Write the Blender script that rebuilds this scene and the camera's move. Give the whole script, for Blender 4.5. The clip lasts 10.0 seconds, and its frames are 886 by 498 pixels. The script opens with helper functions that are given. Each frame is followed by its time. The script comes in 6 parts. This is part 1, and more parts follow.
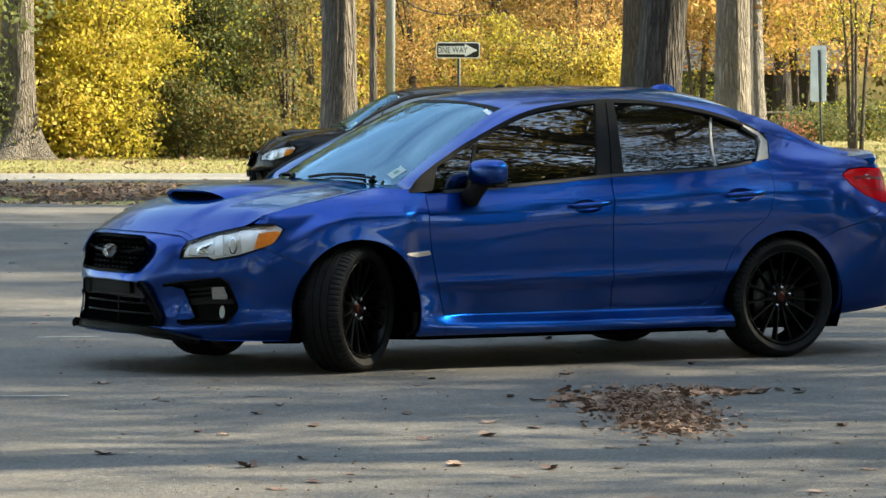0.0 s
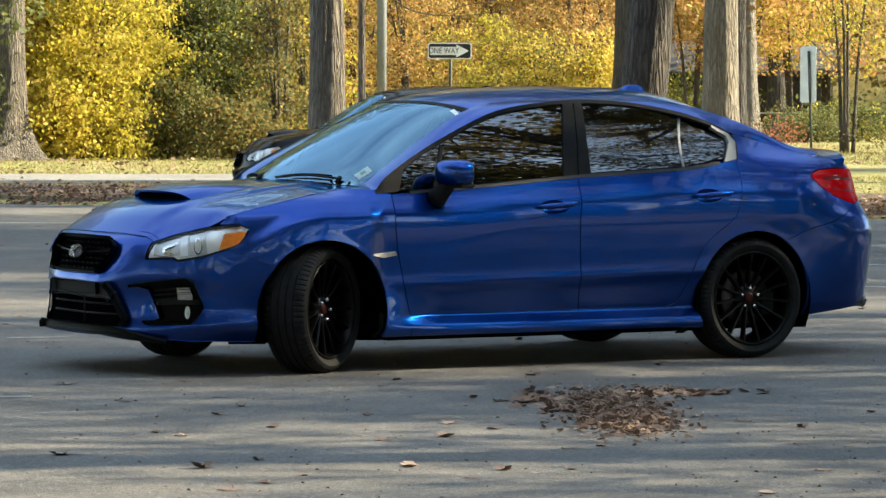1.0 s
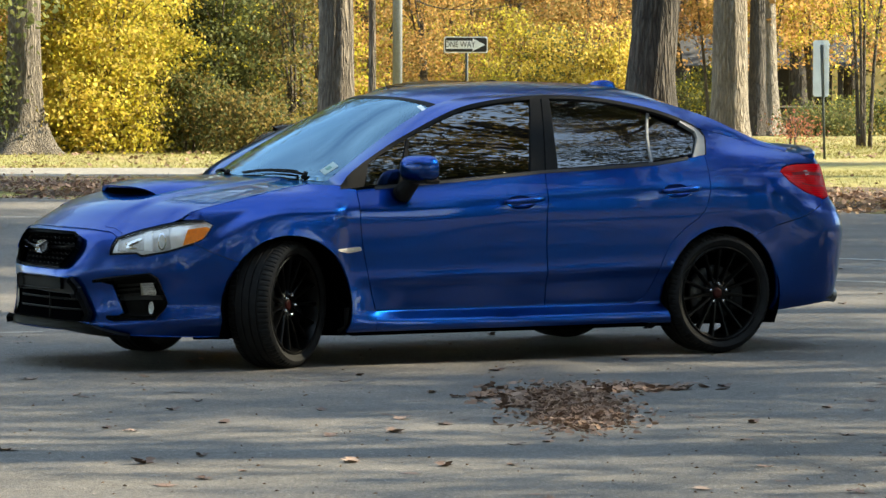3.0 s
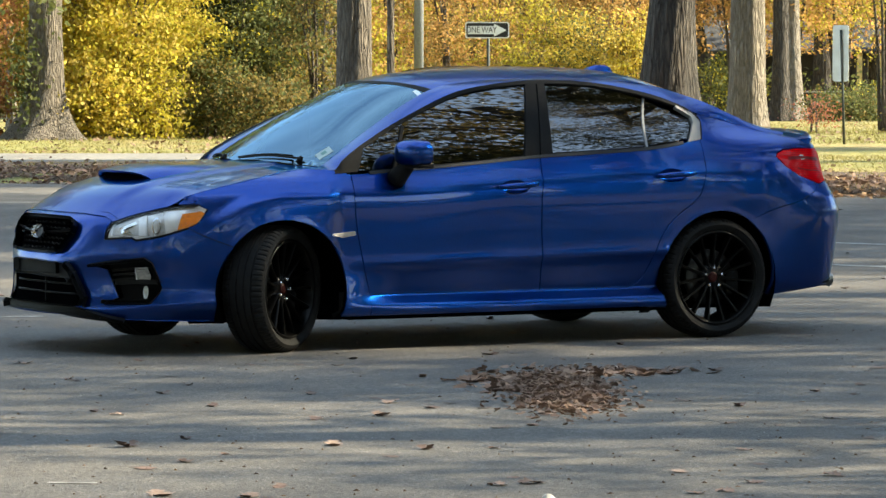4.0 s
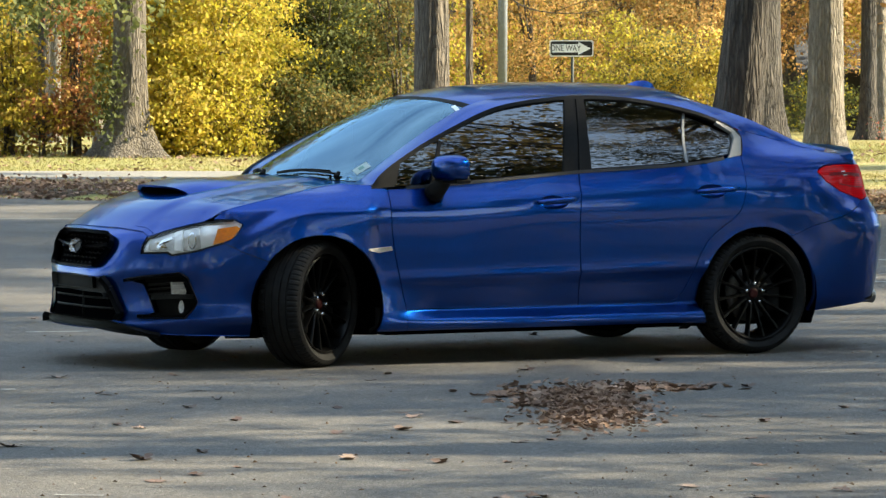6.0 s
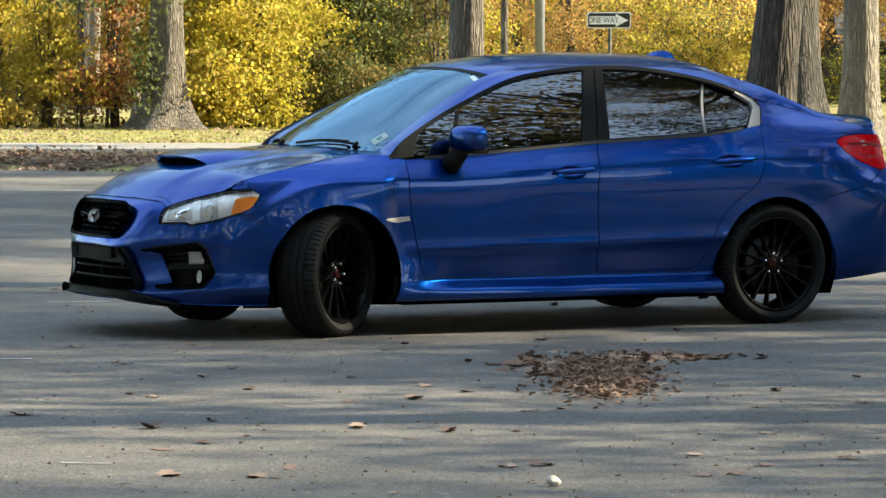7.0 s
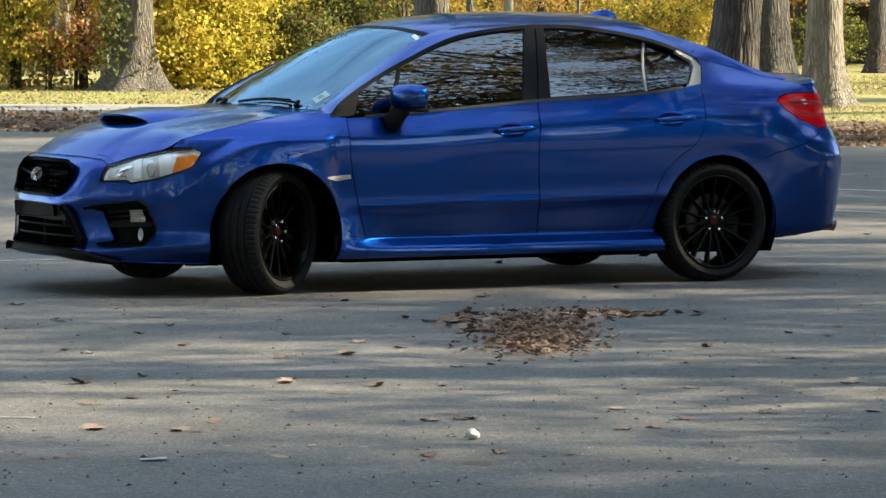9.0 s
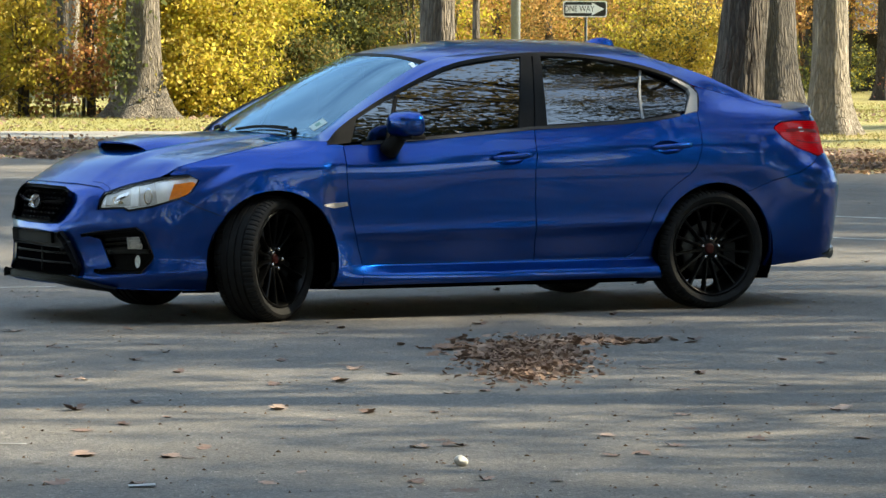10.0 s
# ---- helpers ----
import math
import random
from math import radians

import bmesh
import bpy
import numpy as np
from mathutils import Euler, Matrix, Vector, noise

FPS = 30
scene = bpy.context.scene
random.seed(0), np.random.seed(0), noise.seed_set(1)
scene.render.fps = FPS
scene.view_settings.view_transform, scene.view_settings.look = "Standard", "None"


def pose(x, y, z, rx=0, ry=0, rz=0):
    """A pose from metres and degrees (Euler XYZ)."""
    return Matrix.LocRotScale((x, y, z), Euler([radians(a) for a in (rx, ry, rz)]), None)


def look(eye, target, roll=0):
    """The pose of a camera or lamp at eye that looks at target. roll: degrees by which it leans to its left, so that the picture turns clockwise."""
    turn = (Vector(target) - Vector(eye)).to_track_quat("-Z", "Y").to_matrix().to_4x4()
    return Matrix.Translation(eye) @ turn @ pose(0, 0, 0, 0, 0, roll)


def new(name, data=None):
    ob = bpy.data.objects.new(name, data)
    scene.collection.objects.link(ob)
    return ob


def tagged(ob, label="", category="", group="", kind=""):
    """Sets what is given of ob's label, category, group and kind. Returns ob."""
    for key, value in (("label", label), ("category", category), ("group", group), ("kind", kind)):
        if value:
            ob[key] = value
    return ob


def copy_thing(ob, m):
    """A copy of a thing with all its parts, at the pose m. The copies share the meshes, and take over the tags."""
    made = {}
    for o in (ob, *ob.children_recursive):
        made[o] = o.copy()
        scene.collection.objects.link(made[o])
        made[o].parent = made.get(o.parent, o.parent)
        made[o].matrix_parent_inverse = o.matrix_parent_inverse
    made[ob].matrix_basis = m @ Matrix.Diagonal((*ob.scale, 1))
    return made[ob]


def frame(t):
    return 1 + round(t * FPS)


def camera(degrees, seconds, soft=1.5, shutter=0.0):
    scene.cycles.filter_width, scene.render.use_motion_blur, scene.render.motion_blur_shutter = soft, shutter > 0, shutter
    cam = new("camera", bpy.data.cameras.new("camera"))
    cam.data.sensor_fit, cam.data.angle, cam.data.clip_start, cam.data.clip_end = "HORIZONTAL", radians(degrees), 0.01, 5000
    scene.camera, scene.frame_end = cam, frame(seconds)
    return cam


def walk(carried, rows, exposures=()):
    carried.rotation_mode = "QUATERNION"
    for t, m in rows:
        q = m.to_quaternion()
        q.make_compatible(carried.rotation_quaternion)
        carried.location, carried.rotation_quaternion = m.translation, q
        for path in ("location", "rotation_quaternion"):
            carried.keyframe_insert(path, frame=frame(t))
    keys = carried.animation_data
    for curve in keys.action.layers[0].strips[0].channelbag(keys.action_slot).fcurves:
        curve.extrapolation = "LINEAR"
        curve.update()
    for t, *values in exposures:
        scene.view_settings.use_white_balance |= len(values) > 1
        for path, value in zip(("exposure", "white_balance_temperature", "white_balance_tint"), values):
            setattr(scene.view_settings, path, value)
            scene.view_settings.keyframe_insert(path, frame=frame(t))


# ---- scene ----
# the camera and its walk
PATH = [
    (0, (-10.7591, -17.9076, 1.3916), (-2.1873, -3.2420, 0.7252), 0.177),
    (0.5, (-10.6872, -17.9581, 1.3927), (-2.1277, -3.2854, 0.7230), 0.202),
    (1, (-10.6079, -17.9865, 1.3916), (-2.0352, -3.3213, 0.7281), 0.189),
    (1.5, (-10.5240, -18.0206, 1.3936), (-1.9498, -3.3557, 0.7420), 0.165),
    (2, (-10.4557, -18.0583, 1.4006), (-1.9046, -3.3801, 0.7472), 0.171),
    (2.5, (-10.3879, -18.1077, 1.4038), (-1.8839, -3.4027, 0.7381), 0.186),
    (4, (-10.1887, -18.3141, 1.4011), (-1.8565, -3.5153, 0.6445), 0.138),
    (4.5, (-10.1298, -18.3725, 1.3963), (-1.8611, -3.5383, 0.6386), 0.115),
    (5, (-10.0531, -18.3965, 1.3905), (-1.8741, -3.5107, 0.6714), 0.136),
    (5.5, (-9.9739, -18.4251, 1.3862), (-1.9059, -3.4762, 0.7242), 0.151),
    (7, (-9.8031, -18.5489, 1.3703), (-2.0211, -3.4555, 0.5760), 0.149),
    (7.5, (-9.7621, -18.6059, 1.3628), (-1.9873, -3.5163, 0.4380), 0.125),
    (8, (-9.7266, -18.6584, 1.3571), (-1.9245, -3.5885, 0.3447), 0.130),
    (8.5, (-9.7048, -18.7009, 1.3543), (-1.8659, -3.6505, 0.3370), 0.140),
    (9, (-9.6874, -18.7448, 1.3537), (-1.8247, -3.7029, 0.3950), 0.131),
    (9.5, (-9.6642, -18.7772, 1.3521), (-1.8032, -3.7301, 0.4650), 0.130),
    (10, (-9.6446, -18.8224, 1.3573), (-1.8214, -3.7528, 0.5166), 0.145),
]
cam = camera(13.000, 10.0, 1.5)
walk(cam, [(t, look(eye, target, roll)) for t, eye, target, roll in PATH], [(0, 1.99, 7600, 3), (10, 2.04, 7600, 3)])

# ---------------------------------------------------------------- light
AX = radians(29.0)                       # the lot's axes: u to the right of the walk, v away from it
ORG = Vector((-10.2, -18.3, 0.0))
DU = Vector((math.cos(AX), -math.sin(AX), 0.0))
DV = Vector((math.sin(AX), math.cos(AX), 0.0))


def lot(u, v, z=0.0):
    return ORG + DU * u + DV * v + Vector((0, 0, z))


SUN_ELEV = radians(34.0)
SUN_FROM = (DU * 0.99 + DV * 0.12).normalized()
sun_dir = (SUN_FROM * math.cos(SUN_ELEV) + Vector((0, 0, math.sin(SUN_ELEV)))).normalized()
world = bpy.data.worlds.new("sky")
scene.world = world
world.use_nodes = True
wn = world.node_tree
sky = wn.nodes.new("ShaderNodeTexSky")
sky.sky_type = "NISHITA"
sky.sun_disc = False
sky.sun_elevation = SUN_ELEV
sky.sun_rotation = math.atan2(sun_dir.x, sun_dir.y)
sky.air_density, sky.dust_density, sky.ozone_density = 1.0, 0.1, 2.2
wn.nodes["Background"].inputs[1].default_value = 0.138
# thin high cloud over the blue
wtc = wn.nodes.new("ShaderNodeTexCoord")
wnz = wn.nodes.new("ShaderNodeTexNoise")
wnz.inputs["Scale"].default_value, wnz.inputs["Detail"].default_value, wnz.inputs["Roughness"].default_value, wnz.inputs["Distortion"].default_value = 2.2, 7.0, 0.6, 0.6
wn.links.new(wtc.outputs["Generated"], wnz.inputs["Vector"])
wmr = wn.nodes.new("ShaderNodeMapRange")
wmr.inputs[1].default_value, wmr.inputs[2].default_value, wmr.inputs[3].default_value, wmr.inputs[4].default_value = 0.42, 0.74, 0.08, 0.62
wn.links.new(wnz.outputs["Fac"], wmr.inputs[0])
wmx = wn.nodes.new("ShaderNodeMix")
wmx.data_type = "RGBA"
wn.links.new(wmr.outputs[0], wmx.inputs[0])
wn.links.new(sky.outputs[0], wmx.inputs[6])
wmx.inputs[7].default_value = (4.6, 6.1, 8.2, 1)
wn.links.new(wmx.outputs[2], wn.nodes["Background"].inputs[0])
sun = new("sun", bpy.data.lights.new("sun", "SUN"))
sun.data.energy, sun.data.angle, sun.data.color = 5.0, radians(0.8), (1.0, 0.915, 0.77)
sun.matrix_world = look(sun_dir * 60, (0, 0, 0))

# ---------------------------------------------------------------- materials
class Nodes:
    """Short hand for one node material."""

    def __init__(self, name):
        self.m = bpy.data.materials.new(name)
        self.m.use_nodes = True
        self.t = self.m.node_tree
        self.b = self.t.nodes["Principled BSDF"]
        self.o = self.t.nodes["Material Output"]

    def n(self, kind, **kw):
        nd = self.t.nodes.new("ShaderNode" + kind)
        for k, v in kw.items():
            if k in nd.inputs:
                nd.inputs[k].default_value = v
        return nd

    def l(self, a, b):
        self.t.links.new(a, b)

    def coords(self, scale=(1, 1, 1), space="Object"):
        tc = self.n("TexCoord")
        mp = self.n("Mapping")
        mp.inputs["Scale"].default_value = scale
        self.l(tc.outputs[space], mp.inputs[0])
        return mp.outputs[0]

    def noise(self, vec, scale, detail=4.0, rough=0.55, lo=0.3, hi=0.7, dist=0.0):
        nz = self.n("TexNoise", Scale=scale, Detail=detail, Roughness=rough, Distortion=dist)
        self.l(vec, nz.inputs["Vector"])
        mr = self.n("MapRange")
        mr.inputs[1].default_value, mr.inputs[2].default_value = lo, hi
        self.l(nz.outputs["Fac"], mr.inputs[0])
        return mr.outputs[0]

    def ramp(self, fac, stops):
        r = self.n("ValToRGB")
        e = r.color_ramp.elements
        while len(e) < len(stops):
            e.new(0.5)
        for k, (p, c) in enumerate(stops):
            e[k].position, e[k].color = p, (*c, 1)
        self.l(fac, r.inputs[0])
        return r.outputs[0]

    def mix(self, fac, a, b, mode="MIX"):
        x = self.n("Mix")
        x.data_type, x.blend_type = "RGBA", mode
        for s, val in ((0, fac), (6, a), (7, b)):
            if isinstance(val, (int, float)):
                x.inputs[s].default_value = val
            elif isinstance(val, tuple):
                x.inputs[s].default_value = (*val, 1)
            else:
                self.l(val, x.inputs[s])
        return x.outputs[2]

    def math(self, op, a, b):
        x = self.n("Math")
        x.operation = op
        for s, val in ((0, a), (1, b)):
            if isinstance(val, (int, float)):
                x.inputs[s].default_value = val
            else:
                self.l(val, x.inputs[s])
        return x.outputs[0]

    def bump(self, h, strength=0.3, dist=0.01, under=None):
        bp = self.n("Bump", Strength=strength, Distance=dist)
        self.l(h, bp.inputs["Height"])
        if under:
            self.l(under, bp.inputs["Normal"])
        return bp.outputs[0]

    def set(self, **kw):
        for k, v in kw.items():
            s = self.b.inputs[k.replace("_", " ")]
            if hasattr(v, "links") or hasattr(v, "is_linked"):
                self.l(v, s)
            elif isinstance(v, tuple):
                s.default_value = (*v, 1) if len(v) == 3 else v
            else:
                s.default_value = v
        return self.m


def simple(name, col, rough=0.5, metal=0.0, vary=0.12, scale=30.0, **kw):
    k = Nodes(name)
    v = k.coords()
    f = k.noise(v, scale)
    lo = tuple(c * (1 - vary) for c in col)
    hi = tuple(min(1, c * (1 + vary)) for c in col)
    return k.set(Base_Color=k.mix(f, lo, hi), Roughness=rough, Metallic=metal, **kw)


def paint(name, col, flake, metal=0.55, coat=1.0, rough=0.3, edge=(0.2, 0.2, 0.2)):
    k = Nodes(name)
    v = k.coords()
    fl = k.noise(v, 900.0, 1.0, lo=0.45, hi=0.75)
    dust = k.noise(v, 3.5, 5.0, lo=0.35, hi=0.85)
    c = k.mix(fl, col, flake)
    orange = k.noise(v, 60.0, 2.0)
    return k.set(Base_Color=c, Metallic=metal, Roughness=rough, Specular_IOR_Level=0.0, Specular_Tint=edge, Coat_Weight=coat,
                 Coat_Roughness=k.math("MULTIPLY", dust, 0.015), Coat_IOR=1.5, Coat_Normal=k.bump(orange, 0.012, 0.002))


BLUE = paint("blue_metallic_paint", (0.0003, 0.027, 0.18), (0.0008, 0.071, 0.41), 0.97, 0.6, 0.28, (0.0, 0.52, 0.66))
BLACKPAINT = paint("black_paint", (0.006, 0.006, 0.007), (0.010, 0.010, 0.012), 0.2, 0.35)
TRIM = simple("black_plastic", (0.007, 0.007, 0.0075), 0.68, vary=0.2, scale=80, Specular_IOR_Level=0.15)
GLOSSBLACK = simple("gloss_black", (0.0015, 0.0015, 0.0015), 0.3, Specular_IOR_Level=0.12)
# near-black without gloss: paints shade into openings, wheel wells and underbody
SHADEBLACK = simple("shade_black", (0.002, 0.002, 0.0025), 0.95, Specular_IOR_Level=0.0)
DULLTRIM = simple("dull_grey_trim", (0.03, 0.031, 0.033), 0.6, 0.0, vary=0.05, Specular_IOR_Level=0.3)
CHROME = simple("chrome", (0.75, 0.75, 0.76), 0.09, 1.0, vary=0.03)
SATIN = simple("satin_metal_trim", (0.19, 0.195, 0.20), 0.42, 0.35, vary=0.05)
GUNMETAL = simple("dark_chrome", (0.05, 0.05, 0.055), 0.5, 0.5, vary=0.05)
STEEL = simple("brake_steel", (0.07, 0.068, 0.066), 0.5, 0.8)
AMBER = simple("amber_plastic", (1.0, 0.27, 0.008), 0.3, vary=0.25, scale=60)
REFLECT = simple("lamp_reflector", (0.90, 0.90, 0.90), 0.25, 0.35, vary=0.1, scale=22)
LAMPSILVER = simple("silvered_plastic", (0.66, 0.65, 0.63), 0.2, 0.5, vary=0.3, scale=26)
LAMPLENS = simple("lamp_white_lens", (0.68, 0.68, 0.66), 0.15, 0.3, vary=0.25, scale=70, Coat_Weight=1.0)
REDCAP = simple("red_cap", (0.022, 0.003, 0.003), 0.5, Specular_IOR_Level=0.1)
REDBAND = simple("deep_red_plastic", (0.16, 0.0, 0.002), 0.4, Specular_IOR_Level=0.1)
SEAT = simple("dark_fabric", (0.02, 0.02, 0.022), 0.9, vary=0.3, scale=120)
STICKER = simple("sticker_paper", (0.36, 0.46, 0.46), 0.5)
PALEINK = simple("sticker_print", (0.10, 0.25, 0.22), 0.5)
EXHAUST = simple("exhaust_steel", (0.30, 0.29, 0.28), 0.28, 1.0)


def glass(name, tint, rough=0.0, ior=1.6, sheen=(1, 1, 1)):
    k = Nodes(name)
    tr = k.n("BsdfTransparent")
    tr.inputs[0].default_value = (*tint, 1)
    gl = k.n("BsdfGlossy")
    gl.inputs["Roughness"].default_value = rough
    gl.inputs["Color"].default_value = (*sheen, 1)
    fr = k.n("Fresnel", IOR=ior)
    mx = k.n("MixShader")
    k.l(fr.outputs[0], mx.inputs[0])
    k.l(tr.outputs[0], mx.inputs[1])
    k.l(gl.outputs[0], mx.inputs[2])
    k.l(mx.outputs[0], k.o.inputs[0])
    return k.m


SIDEGLASS = glass("tinted_side_glass", (0.035, 0.037, 0.035), 0.0, 2.3)
WINDGLASS = glass("windshield_glass", (0.24, 0.28, 0.31), 0.008, 2.9, (0.46, 0.76, 1.0))
CLEAR = glass("clear_lens", (0.98, 0.98, 0.98), 0.0, 1.4)


def red_lens():
    k = Nodes("red_lamp_lens")
    v = k.coords()
    w = k.n("TexWave", Scale=28.0, Distortion=0.0)
    w.bands_direction = "Z"
    k.l(v, w.inputs["Vector"])
    return k.set(Base_Color=k.mix(w.outputs["Fac"], (0.46, 0.0, 0.002), (0.66, 0.0, 0.004)), Roughness=0.35, Specular_IOR_Level=0.0, Coat_Weight=0.25,
                 Normal=k.bump(w.outputs["Fac"], 0.03, 0.002))


REDLENS = red_lens()


def rubber():
    k = Nodes("tyre_rubber")
    v = k.coords()
    return k.set(Base_Color=k.mix(k.noise(v, 25.0), (0.005, 0.005, 0.0053), (0.012, 0.012, 0.012)), Roughness=0.78, Specular_IOR_Level=0.2,
                 Normal=k.bump(k.noise(v, 160.0), 0.15, 0.003))


RUBBER = rubber()


def asphalt(name="asphalt", a=(0.106, 0.099, 0.093), b=(0.150, 0.140, 0.130)):
    k = Nodes(name)
    v = k.coords()
    big = k.noise(v, 0.22, 6.0, 0.6, 0.32, 0.72)
    patch = k.noise(v, 1.4, 5.0, 0.6, 0.4, 0.65)
    grain = k.n("TexVoronoi", Scale=140.0)
    k.l(v, grain.inputs["Vector"])
    stone = k.ramp(grain.outputs["Color"], [(0.0, (0.50, 0.50, 0.50)), (0.55, (0.85, 0.85, 0.85)), (0.84, (1.18, 1.17, 1.15)), (1.0, (2.1, 2.05, 1.95))])
    gv = k.n("TexVoronoi", Scale=48.0)
    k.l(v, gv.inputs["Vector"])
    chip = k.ramp(gv.outputs["Color"], [(0.0, (0.75, 0.75, 0.75)), (0.8, (1.0, 1.0, 1.0)), (0.93, (1.05, 1.05, 1.05)), (1.0, (1.9, 1.85, 1.75))])
    c = k.mix(big, a, b)
    c = k.mix(k.math("MULTIPLY", patch, 0.45), c, tuple(x * 1.35 for x in b))
    c = k.mix(1.0, c, stone, "MULTIPLY")
    c = k.mix(1.0, c, chip, "MULTIPLY")
    crack = k.n("TexVoronoi", Scale=0.35)
    crack.feature = "DISTANCE_TO_EDGE"
    wob = k.n("TexNoise", Scale=1.3, Detail=6.0)
    k.l(v, wob.inputs["Vector"])
    vv = k.mix(0.35, v, wob.outputs["Color"])
    k.l(vv, crack.inputs["Vector"])
    line = k.ramp(crack.outputs["Distance"], [(0.0, (0.86, 0.86, 0.86)), (0.004, (1, 1, 1)), (1.0, (1, 1, 1))])
    c = k.mix(1.0, c, line, "MULTIPLY")
    h = k.bump(grain.outputs["Distance"], 0.55, 0.006)
    h = k.bump(k.noise(v, 9.0, 5.0), 0.25, 0.01, h)
    return k.set(Base_Color=c, Roughness=0.75, Normal=h, Specular_IOR_Level=0.15)


ASPHALT = asphalt()
ROADMAT = asphalt("road_asphalt", (0.20, 0.190, 0.175), (0.275, 0.262, 0.238))


def turf():
    k = Nodes("leafy_turf")
    v = k.coords()
    a = k.noise(v, 0.35, 6.0, 0.65, 0.46, 0.74)
    b = k.noise(v, 5.0, 6.0, 0.7, 0.35, 0.65)
    grass = k.mix(b, (0.12, 0.125, 0.035), (0.30, 0.27, 0.085))
    litter = k.mix(b, (0.16, 0.10, 0.05), (0.42, 0.30, 0.13))
    c = k.mix(a, grass, litter)
    return k.set(Base_Color=c, Roughness=0.95, Normal=k.bump(k.noise(v, 30.0, 5.0), 0.8, 0.03))


TURF = turf()


def mulch():
    k = Nodes("mulch_soil")
    v = k.coords()
    b = k.noise(v, 6.0, 6.0, 0.7, 0.35, 0.68)
    a = k.noise(v, 0.6, 5.0, 0.6, 0.72, 0.95)
    c = k.mix(b, (0.045, 0.030, 0.020), (0.15, 0.094, 0.060))
    c = k.mix(a, c, k.mix(b, (0.09, 0.09, 0.025), (0.20, 0.18, 0.06)))
    return k.set(Base_Color=c, Roughness=0.95, Normal=k.bump(k.noise(v, 26.0, 5.0), 0.9, 0.04))


MULCHSOIL = mulch()


def bark(name, dark, light, scale=7.0, grey=0.5):
    k = Nodes(name)
    v = k.coords((1, 1, 0.13))
    vor = k.n("TexVoronoi", Scale=scale * 2.2)
    vor.feature = "DISTANCE_TO_EDGE"
    nz = k.n("TexNoise", Scale=scale, Detail=5.0)
    k.l(v, nz.inputs["Vector"])
    vv = k.mix(0.12, v, nz.outputs["Color"])
    k.l(vv, vor.inputs["Vector"])
    ridge = k.ramp(vor.outputs["Distance"], [(0.0, (0, 0, 0)), (0.10, (0.35, 0.35, 0.35)), (0.35, (1, 1, 1))])
    fine = k.noise(k.coords((1, 1, 0.35)), 40.0, 5.0)
    lich = k.noise(k.coords(), 2.0, 5.0, 0.6, 0.5, 0.7)
    c = k.mix(ridge, dark, light)
    c = k.mix(k.math("MULTIPLY", fine, 0.35), c, tuple(x * 1.5 for x in light))
    c = k.mix(k.math("MULTIPLY", lich, grey), c, tuple(min(1, x * 1.35 + 0.02) for x in light))
    n = k.bump(ridge, 1.0, 0.05)
    n = k.bump(fine, 0.35, 0.008, n)
    return k.set(Base_Color=c, Roughness=0.92, Normal=n)


BARK = bark("oak_bark", (0.013, 0.011, 0.009), (0.082, 0.067, 0.053), 9.0, 0.2)
PALEBARK = bark("pale_oak_bark", (0.095, 0.08, 0.062), (0.27, 0.232, 0.185), 11.0, 0.3)
MIDBARK = bark("grey_brown_bark", (0.05, 0.041, 0.033), (0.17, 0.142, 0.112), 10.0, 0.3)
STEMBARK = bark("stem_bark", (0.035, 0.027, 0.02), (0.11, 0.088, 0.066), 12.0)


def leafmat(name, stops, trans=0.45, rough=0.55):
    k = Nodes(name)
    g = k.n("NewGeometry")
    mean = [sum(c[i] for p, c in stops) / len(stops) for i in range(3)]
    stops = [(p, tuple(0.4 * m + 0.6 * x for m, x in zip(mean, c))) for p, c in stops]
    c = k.ramp(g.outputs["Random Per Island"], stops)
    v = k.coords()
    c = k.mix(k.math("MULTIPLY", k.noise(v, 1.1, 5.0, 0.6, 0.38, 0.62), 0.65), c, tuple(x * 0.6 for x in stops[0][1]))
    df = k.b
    k.l(c, df.inputs["Base Color"])
    df.inputs["Roughness"].default_value = rough
    df.inputs["Specular IOR Level"].default_value = 0.12
    tl = k.n("BsdfTranslucent")
    k.l(c, tl.inputs[0])
    mx = k.n("MixShader")
    mx.inputs[0].default_value = trans
    k.l(df.outputs[0], mx.inputs[1])
    k.l(tl.outputs[0], mx.inputs[2])
    k.l(mx.outputs[0], k.o.inputs[0])
    return k.m


YELLOW = leafmat("yellow_leaves", [(0, (0.26, 0.18, 0.03)), (0.3, (0.46, 0.33, 0.04)), (0.7, (0.62, 0.46, 0.06)), (1, (0.80, 0.66, 0.26))], 0.55)
YELGREEN = leafmat("yellow_green_leaves", [(0, (0.18, 0.19, 0.03)), (0.4, (0.42, 0.37, 0.04)), (0.8, (0.64, 0.52, 0.06)), (1, (0.76, 0.62, 0.14))], 0.5)
GREEN = leafmat("green_leaves", [(0, (0.05, 0.064, 0.024)), (0.4, (0.095, 0.115, 0.040)), (0.8, (0.16, 0.185, 0.07)), (1, (0.32, 0.31, 0.12))], 0.5)
ORANGE = leafmat("orange_leaves", [(0, (0.28, 0.135, 0.05)), (0.4, (0.50, 0.265, 0.09)), (0.8, (0.64, 0.38, 0.13)), (1, (0.74, 0.55, 0.23))], 0.55)
RUSSET = leafmat("russet_leaves", [(0, (0.18, 0.07, 0.03)), (0.5, (0.42, 0.16, 0.07)), (1, (0.58, 0.30, 0.14))])
TANLEAF = leafmat("tan_leaves", [(0, (0.10, 0.075, 0.03)), (0.5, (0.26, 0.19, 0.065)), (1, (0.44, 0.33, 0.10))])
